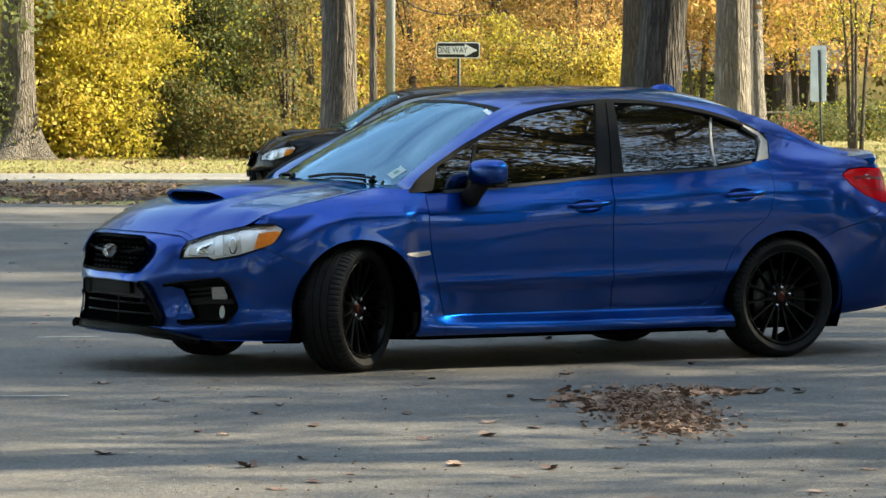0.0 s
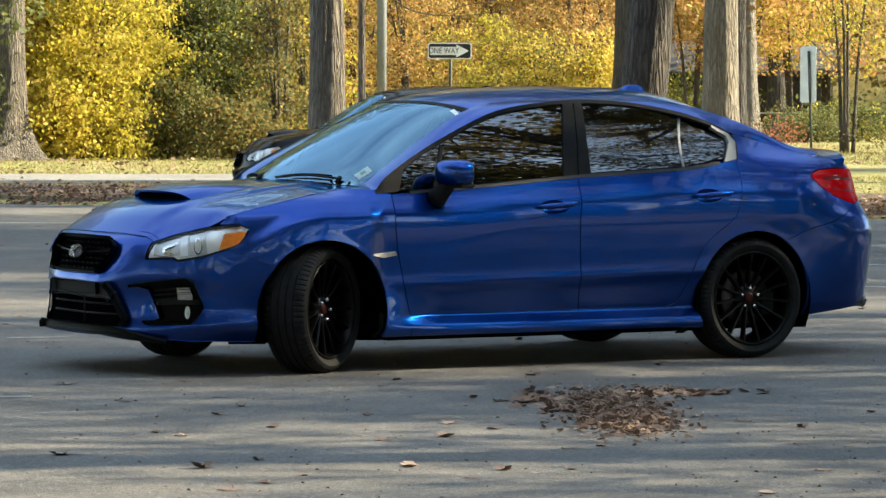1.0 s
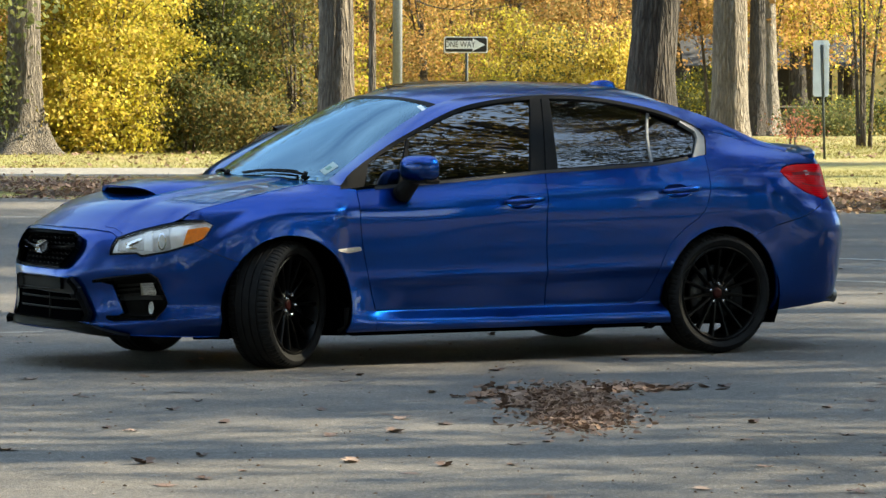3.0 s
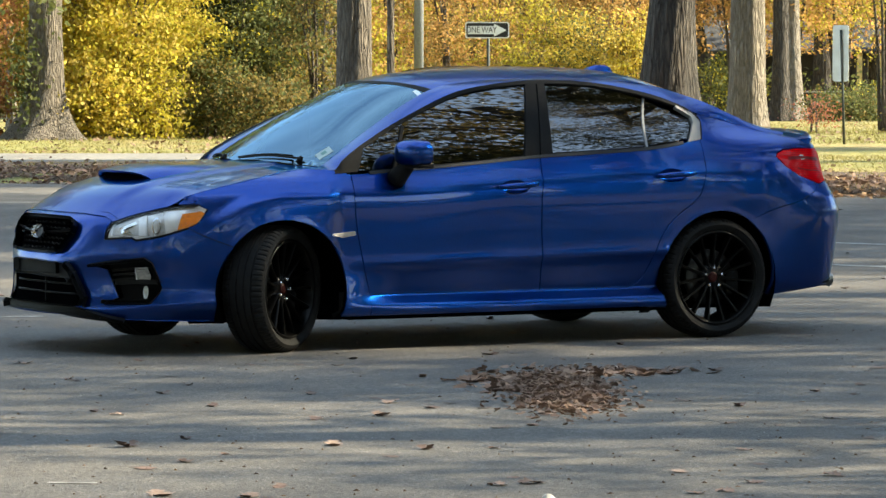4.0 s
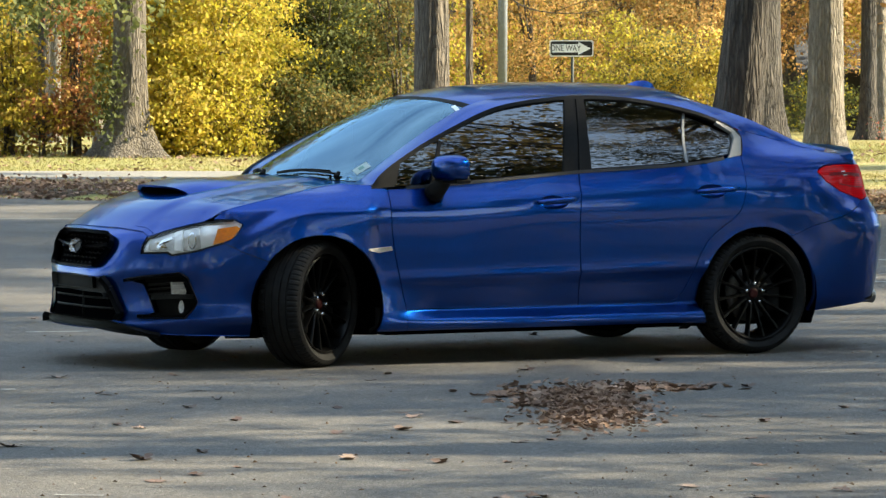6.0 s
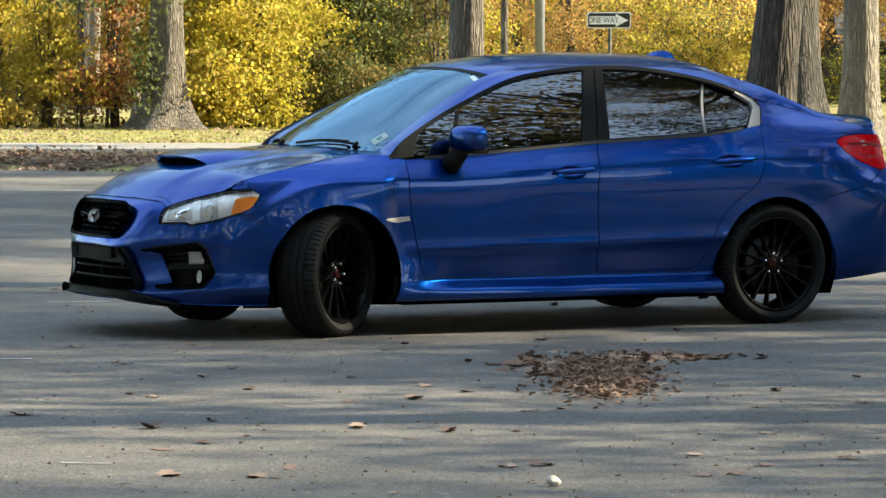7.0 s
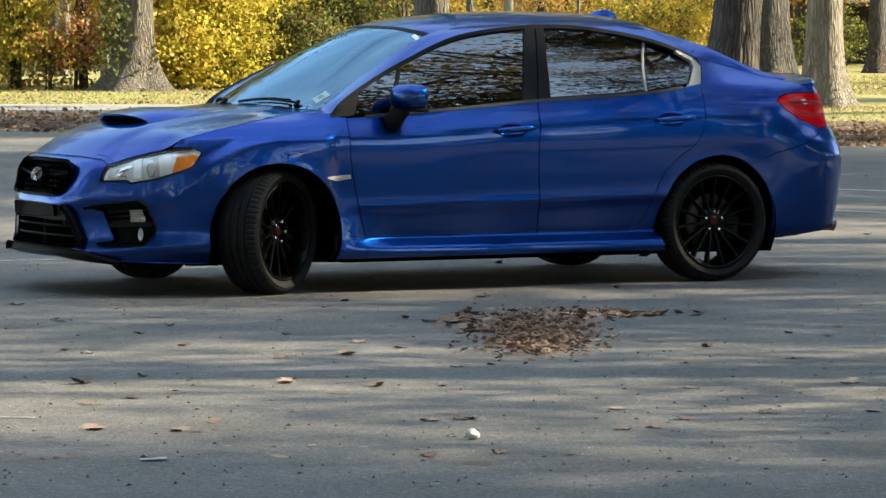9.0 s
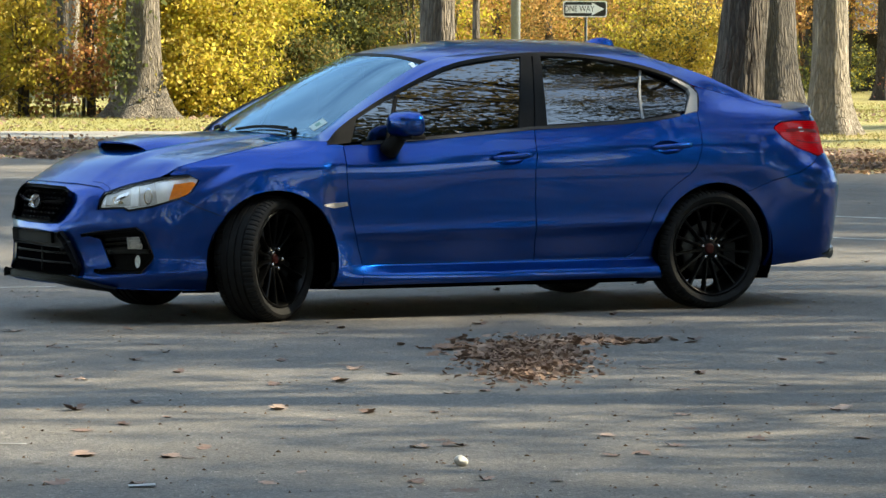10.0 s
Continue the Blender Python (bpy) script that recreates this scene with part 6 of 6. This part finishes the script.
lot_trees(((16.5, 18.5, .34, 17, 4.1, 11, 120, 19, 4.5), (19.5, 18.3, .3, 19, 3.0, 10, 90, 18, 6.5), (24, 17.4, .42, 29, 4.4, 14, 130, 18, 11),
           (16, 6.7, .32, 16, 3.9, 11, 380, 30, 4.0), (24, 5.2, .42, 29, 4.0, 14, 420, 30, 11), (26, 0, .34, 26, 4.0, 12, 240, 30, 10),
           (20, 28.6, .34, 22, 3.6, 13, 340, 30, 6), (25, 35.0, .3, 24, 4.2, 14, 420, 30, 7), (21, 41.0, .3, 18, 4.0, 10, 360, 30, 5)), 0)
lot_trees(((12.0, 14.6, .16, 10, 2.8, 5.5, 60, 26, 3.0), (14, 0, .34, 19, 4.6, 10, 260, 26, 6), (14.5, 16.8, .32, 26, 4.6, 10, 150, 24, 11.5),
           (10.8, 20.5, .34, 24, 4.4, 9, 150, 22, 10), (13, 10.2, .34, 25, 4.0, 10, 190, 22, 12.5), (20, 47.7, .38, 29, 3.4, 16, 300, 30, 10.6),
           (25, 59.2, .34, 22, 2.3, 12, 220, 30, 7), (6, -6, .4, 28, 5.6, 20, 420, 28, 6), (-5, -10, .4, 30, 6, 22, 420, 28, 5)), 9)
lot_trees(((-14, 0, .4, 27, 6, 20, 420, 28, 4), (-10, -5, .4, 32, 5.5, 22, 420, 28, 8), (-21, 5, .4, 30, 6, 22, 420, 28, 5), (1, -20, .4, 34, 6.5, 25, 420, 28, 6), (14, -10, .34, 19, 5, 12, 260, 26, 4),
           (-24, 14, .34, 16, 5, 9, 240, 26, 4), (-26, 34, .34, 16, 5, 9, 240, 26, 4), (13.5, 39.0, .34, 22, 4.4, 10, 260, 30, 8), (17.5, 33.5, .34, 24, 4.4, 11, 260, 30, 9)), 18)


def ring_wood(n, seed):
    """Foliage of the wood that closes the lot on the other sides; lower towards the sun."""
    g = np.random.default_rng(seed)
    out = []
    while len(out) < n:
        az = g.uniform(-3.35, .55)
        if az > .1 and g.random() < .4:
            continue
        d = g.uniform(34, 62)
        low = math.exp(-((az - .08) / .45) ** 2)
        top = d * (.80 - .42 * low) * (1 + .25 * math.sin(az * 17) + .12 * math.sin(az * 41 + d))
        z = top * g.random() ** .8
        if noise.noise(Vector((math.cos(az) * 13, math.sin(az) * 13, z * .5 + seed))) < -.2 + .34 * math.exp(-((az + .5) / .32) ** 2):
            continue
        out.append((d * math.cos(az), d * math.sin(az) + 21, z))
    out = np.array(out)
    P = np.array(ORG)[None] + out[:, :1] * np.array(DU)[None] + out[:, 1:2] * np.array(DV)[None]
    P[:, 2] = out[:, 2]
    return P


for nm, mat, n, seed in (("brown", TANLEAF, 17000, 31), ("dull green", DARKLEAF, 92000, 32), ("orange", ORANGE, 6000, 33)):
    tagged(hang("lot_wood", leaf_mesh("lot_wood", ring_wood(n, seed), .72, mat, far=True)), "woodland round the lot in %s leaf" % nm, "woodland", "", "stuff")
pieces = []
for k in range(70):
    az, d = rng.uniform(-2.9, .5), rng.uniform(34, 60)
    p = lot(d * math.cos(az), d * math.sin(az) + 21, 0)
    pieces.append(tube([p, p + Vector((rng.normal() * .2, 0, 6)), p + Vector((rng.normal() * .6, 0, 16))], [rng.uniform(.2, .4), .2, .1], 8))
tagged(hang("lot_trunks", merge_mesh("lot_trunks", pieces, BARK)), "trunks of the woodland round the lot", "woodland", "", "stuff")

# ---------------------------------------------------------------- signs, poles, shelter
def post(name, p, h, r, mat, parent, lean=(0, 0), seg=10):
    vs, fs = tube([Vector(p) + Vector((0, 0, -.1)), Vector(p) + Vector((lean[0] * h * .5, lean[1] * h * .5, h * .5)), Vector(p) + Vector((lean[0] * h, lean[1] * h, h))], [r, r, r], seg)
    return hang(name, mesh_of(name, vs, fs, mat), parent)


FACE = Matrix.Rotation(-AX, 4, "Z")        # turns -y towards the lot


def sign_board(name, w, h, at, mat, parent, rim=None, turn=0.0, label="", round_=.02):
    bm = box_bm(w, .004, h, (0, 0, 0))
    bmesh.ops.bevel(bm, geom=[e for e in bm.edges if abs(e.verts[0].co.y - e.verts[1].co.y) > .003], offset=round_, segments=4, affect="EDGES")
    return part(name, bm, mat, parent, label, m=Matrix.Translation(at) @ FACE @ Matrix.Rotation(turn, 4, "Z"))


ow = thing("one_way_sign", None, "black and white ONE WAY sign on a green post", "traffic sign")
su, sv, sz = 1.47, 81.2, 2.355
post("post", lot(su + .02, sv + .06, land(su, sv)), 2.5 - land(su, sv), .032, GREENPOST, ow)
sign_board("edge", .915, .34, lot(su, sv, sz), SIGNWHITE, ow)
sign_board("field", .87, .295, lot(su, sv - .006, sz), SIGNBLACK, ow)
bm = bmesh.new()
out = [(-.41, -.085), (.14, -.085), (.14, -.135), (.40, 0), (.14, .135), (.14, .085), (-.41, .085)]
f0 = [bm.verts.new((x, -.002, z)) for x, z in out]
f1 = [bm.verts.new((x, .002, z)) for x, z in out]
bm.faces.new(f0)
bm.faces.new(f1[::-1])
for i in range(len(out)):
    bm.faces.new((f0[i - 1], f0[i], f1[i], f1[i - 1]))
bmesh.ops.recalc_face_normals(bm, faces=bm.faces[:])
part("arrow", bm, SIGNWHITE, ow, "white arrow", m=Matrix.Translation(lot(su, sv - .012, sz)) @ FACE)


def lettering(text, size, at, mat, parent, squeeze=1.0, name="lettering"):
    cu = bpy.data.curves.new(name, "FONT")
    cu.body, cu.size, cu.align_x, cu.align_y, cu.extrude, cu.offset = text, size, "CENTER", "CENTER", .001, .0
    tmp = bpy.data.objects.new("tmp", cu)
    scene.collection.objects.link(tmp)
    bpy.context.view_layer.update()
    me = bpy.data.meshes.new_from_object(tmp.evaluated_get(bpy.context.evaluated_depsgraph_get()))
    bpy.data.objects.remove(tmp)
    bpy.data.curves.remove(cu)
    me.transform(Matrix.Translation(at) @ FACE @ Matrix.Rotation(radians(90), 4, "X") @ Matrix.Diagonal((squeeze, 1, 1, 1)))
    me.materials.clear()
    me.materials.append(mat)
    return hang(name, me, parent)


lettering("ONE WAY", .175, lot(su - .125, sv - .018, sz), SIGNBLACK, ow, .78)

tall = thing("parking_sign", None, "tall bare metal sign seen from behind on a leaning green post", "traffic sign")
pu, pv = 7.26, 66.3
post("post", lot(pu + .04, pv, land(pu, pv)), 2.2 - land(pu, pv), .022, GREENPOST, tall, (-.03, .02))
sign_board("board", .30, .96, lot(pu - .03, pv + .03, 1.80), SIGNBACK, tall, turn=radians(-32), label="bare aluminium back")

small = thing("notice_sign", None, "small pale pink notice board on a thin green post", "sign")
post("post", lot(7.80, 60.05, land(7.8, 60)), 2.25 - land(7.8, 60), .018, GREENPOST, small)
sign_board("board", .24, .34, lot(7.83, 60.0, 2.13), PINKBOARD, small, turn=radians(-20))
for k, (dz, w) in enumerate(((.06, .15), (-.02, .17), (-.09, .13))):
    sign_board("bar", w, .035, lot(7.83, 59.99, 2.13 + dz), DARKWOOD, small, turn=radians(-20), round_=.004)

pole = thing("utility_pole", None, "smooth grey metal pole behind the road", "pole")
post("shaft", lot(.04, 79.2, land(0, 79)), 8.0, .098, GALV, pole, seg=20)
post("base_collar", lot(.04, 79.2, land(0, 79)), .35, .15, GALV, pole, seg=20)

ys = thing("yield_sign", None, "red and white triangular sign behind an oak", "traffic sign")
post("post", lot(-.86, 59.24, land(-.8, 59)), 2.95, .025, GREENPOST, ys)
for nm, s, mt, dv in (("rim", .36, REDSIGN, 0), ("field", .20, SIGNWHITE, -.008)):
    bm = bmesh.new()
    tri = [(-s, s * .58), (s, s * .58), (0, -s * 1.15)]
    a = [bm.verts.new((x, -.003, z)) for x, z in tri]
    c = [bm.verts.new((x, .003, z)) for x, z in tri]
    bm.faces.new(a)
    bm.faces.new(c[::-1])
    for i in range(3):
        bm.faces.new((a[i - 1], a[i], c[i], c[i - 1]))
    bmesh.ops.recalc_face_normals(bm, faces=bm.faces[:])
    part(nm, bm, mt, ys, m=Matrix.Translation(lot(-.86, 59.2 + dv, 3.0)) @ FACE)

sh = thing("picnic_shelter", None, "dark timber picnic shelter with a grey roof", "shelter")
cu_, cv_ = 11.9, 124.0
zz = land(cu_, cv_)
for du in (-2.2, 0, 2.2):
    for dv in (-1.6, 1.6):
        p = lot(cu_ + du, cv_ + dv, zz)
        part("shelter_post", box_bm(.16, .16, 2.1, (0, 0, 1.0), .01), DARKWOOD, sh, m=Matrix.Translation(p) @ FACE)
for sg in (-1, 1):
    bm = box_bm(5.6, 2.5, .10, (0, 0, 0), .01)
    part("roof_slope", bm, SHINGLE, sh, m=Matrix.Translation(lot(cu_, cv_ + sg * 1.1, zz + 2.45)) @ FACE @ pose(0, 0, 0, sg * -24, 0, 0))
part("back_wall", box_bm(4.6, .1, 1.9, (0, 0, .95), .01), DARKWOOD, sh, m=Matrix.Translation(lot(cu_, cv_ + 1.6, zz)) @ FACE)
tb = thing("picnic_table", None, "pale wooden picnic table on the lawn", "picnic table")
for k in range(4):
    part("top_plank", box_bm(1.7, .16, .045, (0, -.27 + .18 * k, .75), .006), CONCRETE, tb, m=Matrix.Translation(lot(10.75, 104, land(10.7, 104))) @ FACE)
for s in (-1, 1):
    part("bench_plank", box_bm(1.7, .24, .045, (0, s * .7, .45), .006), CONCRETE, tb, m=Matrix.Translation(lot(10.75, 104, land(10.7, 104))) @ FACE)
    part("table_frame", box_bm(.07, 1.5, .74, (s * .6, 0, .37), .006), DARKWOOD, tb, m=Matrix.Translation(lot(10.75, 104, land(10.7, 104))) @ FACE)

# ---------------------------------------------------------------- the black car parked at the kerb
black_car = copy_thing(blue_car, Matrix.Translation(lot(.10, 48.0, .0)) @ Matrix.Rotation(-AX + radians(4), 4, "Z"))
black_car.scale = (.92, 1.0, 1.05)
tagged(black_car, "glossy black car parked at the kerb behind the blue sedan", "car")
for o in black_car.children_recursive:
    for slot in o.material_slots:
        if slot.material == BLUE:
            slot.link = "OBJECT"
            slot.material = BLACKPAINT

# ---------------------------------------------------------------- leaves on the ground
def dry_leaf_mesh(name, lobes, curl, seed):
    """An oak leaf, lobed and curled, about 10 cm long."""
    g = random.Random(seed)
    n = 2 * lobes + 1
    up, dn = [], []
    for i in range(n + 1):
        t = i / n
        w = (.030 if i % 2 else .014) * (.5 + 1.2 * math.sin(math.pi * min(1, t * .9 + .08)) ** .8) * g.uniform(.8, 1.2)
        x = (t - .5) * .11
        z = curl * (.012 * math.cos(6 * t + seed) + .02 * (abs(t - .5) * 2) ** 2)
        up.append((x, w, z + curl * .55 * w * g.uniform(.2, 1.0)))
        dn.append((x, -w, z + curl * .55 * w * g.uniform(-.1, 1.0)))
    vs = []
    for i in range(n + 1):
        vs += [up[i], ((i / n - .5) * .11, 0, curl * (.012 * math.cos(6 * i / n + seed) + .02 * (abs(i / n - .5) * 2) ** 2)), dn[i]]
    fs = []
    for i in range(n):
        k = 3 * i
        fs += [(k, k + 1, k + 4, k + 3), (k + 1, k + 2, k + 5, k + 4)]
    vs += [(-.055, .0015, .004), (-.055, -.0015, .004), (-.085, 0, .012)]
    k = len(vs) - 3
    fs.append((k, k + 2, k + 1))
    zmin = min(v[2] for v in vs)
    return mesh_of(name, [(x, y, z - zmin + .001) for x, y, z in vs], fs, DRYLEAF)


LEAFKINDS = [dry_leaf_mesh("fallen_leaf", 4 + k % 3, .12 + .17 * (k % 4), k) for k in range(9)]
BIG = [(-1.13, 18.04), (-.1, 16.62), (.38, 19.5), (2.25, 18.65), (1.87, 14.8), (1.48, 13.6), (.41, 13.32), (-1.08, 14.61), (-.84, 12.93), (-.54, 12.89), (-.82, 12.06), (.48, 11.91),
       (-.39, 15.81), (-.13, 15.98), (.95, 13.72), (1.86, 13.68), (-1.64, 15.14), (-.95, 13.81), (-1.9, 18.85), (-2.63, 23.77)]
SMALL = [(-1.59, 17.87), (-1.02, 17.52), (-.79, 18.79), (-.55, 18.79), (-1.1, 17.06), (-.85, 16.41), (-.45, 17.06), (-.3, 19.18), (-.02, 17.58), (-.16, 16.84), (.08, 16.35), (.16, 16.59), (.3, 16.35),
         (.35, 15.43), (.5, 15.89), (1.17, 16.74), (1.44, 18.47), (1.79, 17.24), (1.95, 17.08), (1.39, 16.46), (1.28, 15.67), (1.72, 15.89), (1.77, 15.02), (1.25, 14.54), (1.26, 14.0), (.29, 13.26),
         (-.87, 14.92), (-.96, 13.82), (-.3, 14.68), (.05, 14.54), (-.08, 14.26), (.31, 14.58), (-.45, 13.18), (-.97, 12.66), (-.56, 12.06), (-.15, 12.11), (-.07, 12.43), (.32, 12.15), (.54, 12.23), (.78, 12.21),
         (1.06, 13.07), (1.18, 13.36), (-1.55, 17.79), (-2.21, 21.66), (-2.16, 20.6)]
lr = random.Random(11)


def drop_leaf(u, v, scale, z=0.0, tilt=3):
    ob = hang("fallen_leaf", lr.choice(LEAFKINDS))
    ob.matrix_world = Matrix.Translation(lot(u, v, z)) @ pose(0, 0, 0, lr.gauss(0, tilt), lr.gauss(0, tilt), lr.uniform(0, 360)) @ Matrix.Diagonal((scale, scale, scale, 1))
    tagged(ob, "dry curled brown oak leaf lying on asphalt", "fallen leaf", "leaves on the lot")


for u, v in BIG:
    drop_leaf(u, v, lr.uniform(.75, 1.0))
for u, v in SMALL:
    drop_leaf(u, v, lr.uniform(.5, .75))
for k in range(110):
    v = 12 + 32 * lr.random() ** .8
    u = lr.uniform(-.125, .125) * v + .3
    drop_leaf(u, v, lr.uniform(.3, .65))
# the drift beside the car


def leaf_heap(name, spots, label, mat=LITTER):
    vs, fs = [], []
    for u, v, z, sc, tl in spots:
        me = lr.choice(LEAFKINDS)
        m = Matrix.Translation(lot(u, v, z)) @ pose(0, 0, 0, lr.gauss(0, tl), lr.gauss(0, tl), lr.uniform(0, 360)) @ Matrix.Diagonal((sc, sc, sc, 1))
        k = len(vs)
        vs += [(m @ w.co)[:] for w in me.vertices]
        fs += [tuple(i + k for i in p.vertices) for p in me.polygons]
    ob = hang(name, mesh_of(name, vs, fs, mat))
    return tagged(ob, label, "leaf litter", "", "stuff")


spots = []
for k in range(3600):
    u, v = lr.gauss(.66, .118), lr.gauss(17.3, .55)
    d = ((u - .63) / .15) ** 2 + ((v - 17.25) / .75) ** 2
    spots.append((u, v, max(0, .022 * math.exp(-d) * lr.random()), lr.uniform(.15, .40), 20))
for k in range(130):
    u = lr.gauss(.95, .17)
    spots.append((u, lr.gauss(18.35, .16), 0, lr.uniform(.4, .8), 12))
for k in range(60):
    spots.append((lr.gauss(.34, .06), lr.gauss(17.95, .3), 0, lr.uniform(.4, .85), 12))
leaf_heap("leaf_drift", spots, "drift of dry brown oak leaves on the asphalt")
spots = []
for k in range(11500):
    u = lr.uniform(-9, 12)
    q = abs(lr.gauss(0, 1))
    v = kerb_v(u) - .25 + 2.1 * q
    spots.append((u, v, (land(u, v) if v > kerb_v(u) + .14 else 0) + .012 + (.05 * lr.random() if v > kerb_v(u) + .2 else 0), lr.uniform(.26, .5), 14))
right = []
for k in range(1500):
    u = lr.uniform(2.2, 9.5)
    v = kerb_v(u) - .5 + 1.5 * abs(lr.gauss(0, 1))
    right.append((u, v, (land(u, v) if v > kerb_v(u) + .14 else 0) + .03, lr.uniform(.5, .95), 18))


def far_litter(name, rows, label, mat):
    P = np.array([lot(u, v, z) for u, v, z, sc, tl in rows])
    tagged(hang(name, leaf_mesh(name, P, .075, mat, .7, 0, 1.1)), label, "leaf litter", "", "stuff")


far_litter("kerb_leaves", right, "sunlit tan leaves blown against the kerb", TANDRY)
far_litter("verge_litter", spots, "brown leaf litter banked along the kerb", LITTER)
spots = []
for k in range(900):
    v = lr.uniform(66, 80)
    u = lr.uniform(-14, 14) * v / 75
    spots.append((u, v, land(u, v) + .03, lr.uniform(.6, 1.1), 20))
leaf_heap("lawn_litter", spots, "fallen leaves scattered over the lawn")
# grass: short tufts on verge and lawn
def grass(name, n, v0, v1, size, label):
    g = np.random.default_rng(int(v0))
    vv = g.uniform(v0, v1, n)
    uu = g.uniform(-.16, .16, n) * vv
    k = np.array([a_ > kerb_v(u_) + .3 and not (56.7 + .12 * u_ < a_ < 67 + .15 * u_ and u_ < 3) for u_, a_ in zip(uu, vv)])
    P = np.array([lot(a_, b_, land(a_, b_)) for a_, b_ in zip(uu[k], vv[k])])
    tagged(hang(name, leaf_mesh(name, P, size, GRASSBLADE, 0, -1.2, .3)), label, "grass", "", "stuff")


grass("verge_grass", 17000, 45, 57, .05, "sparse yellowing grass on the verge")
grass("lawn_grass", 36000, 66, 92, .06, "yellow-green autumn lawn")
# grit, one pale pebble and a scrap
bm = bmesh.new()
bmesh.ops.create_icosphere(bm, subdivisions=2, radius=.024)
for v in bm.verts:
    v.co *= 1 + .35 * noise.noise(v.co * 40)
    v.co.z *= .8
tagged(part("pebble", bm, PEBBLE, None, "", True, Matrix.Translation(lot(.45, 12.66, .018))), "small pale stone lying on the asphalt", "stone")
bm = box_bm(.085, .045, .004, (0, 0, .002), .0015)
for v in bm.verts:
    v.co.z += .006 * math.sin(v.co.x * 30 + 1) ** 2
tagged(part("plastic_scrap", bm, SCRAP, None, "", True, Matrix.Translation(lot(-.54, 11.98, .002)) @ pose(0, 0, 0, 0, 0, -20)), "flat grey-blue plastic scrap lying on the asphalt", "scrap")
gv, gf = [], []
for k in range(500):
    v = 11.5 + 14 * lr.random() ** 1.4
    u = lr.uniform(-.12, .12) * v + .2
    p = lot(u, v, .0)
    s = lr.uniform(.002, .005)
    q = len(gv)
    a = lr.uniform(0, 6.28)
    c, d = math.cos(a) * s, math.sin(a) * s
    gv += [(p.x + c, p.y + d, 0), (p.x - d, p.y + c, 0), (p.x - c, p.y - d, 0), (p.x + d, p.y - c, 0), (p.x + c * .2, p.y, s * .8)]
    gf += [(q, q + 1, q + 4), (q + 1, q + 2, q + 4), (q + 2, q + 3, q + 4), (q + 3, q, q + 4)]
tagged(hang("grit", mesh_of("grit", gv, gf, GRIT, False)), "pale grit and crumbs on the asphalt", "grit", "", "stuff")

# crumbs of bark and leaf on the asphalt
cv, cf = [], []
for k in range(520):
    v = 11.3 + 13 * lr.random() ** 1.5
    u = lr.uniform(-.125, .125) * v + .25
    p = lot(u, v, .0)
    a, q, w = lr.uniform(0, 6.28), lr.uniform(.004, .014), lr.uniform(.003, .007)
    d, e = Vector((math.cos(a), math.sin(a), 0)), Vector((-math.sin(a), math.cos(a), 0))
    i = len(cv)
    cv += [p - d * q, p + e * w, p + d * q, p - e * w, p + Vector((0, 0, lr.uniform(.003, .008)))]
    cf += [(i, i + 1, i + 4), (i + 1, i + 2, i + 4), (i + 2, i + 3, i + 4), (i + 3, i, i + 4)]
tagged(hang("leaf_crumbs", mesh_of("leaf_crumbs", cv, cf, MULCH, False)), "dark crumbs of bark and leaf on asphalt", "debris", "", "stuff")
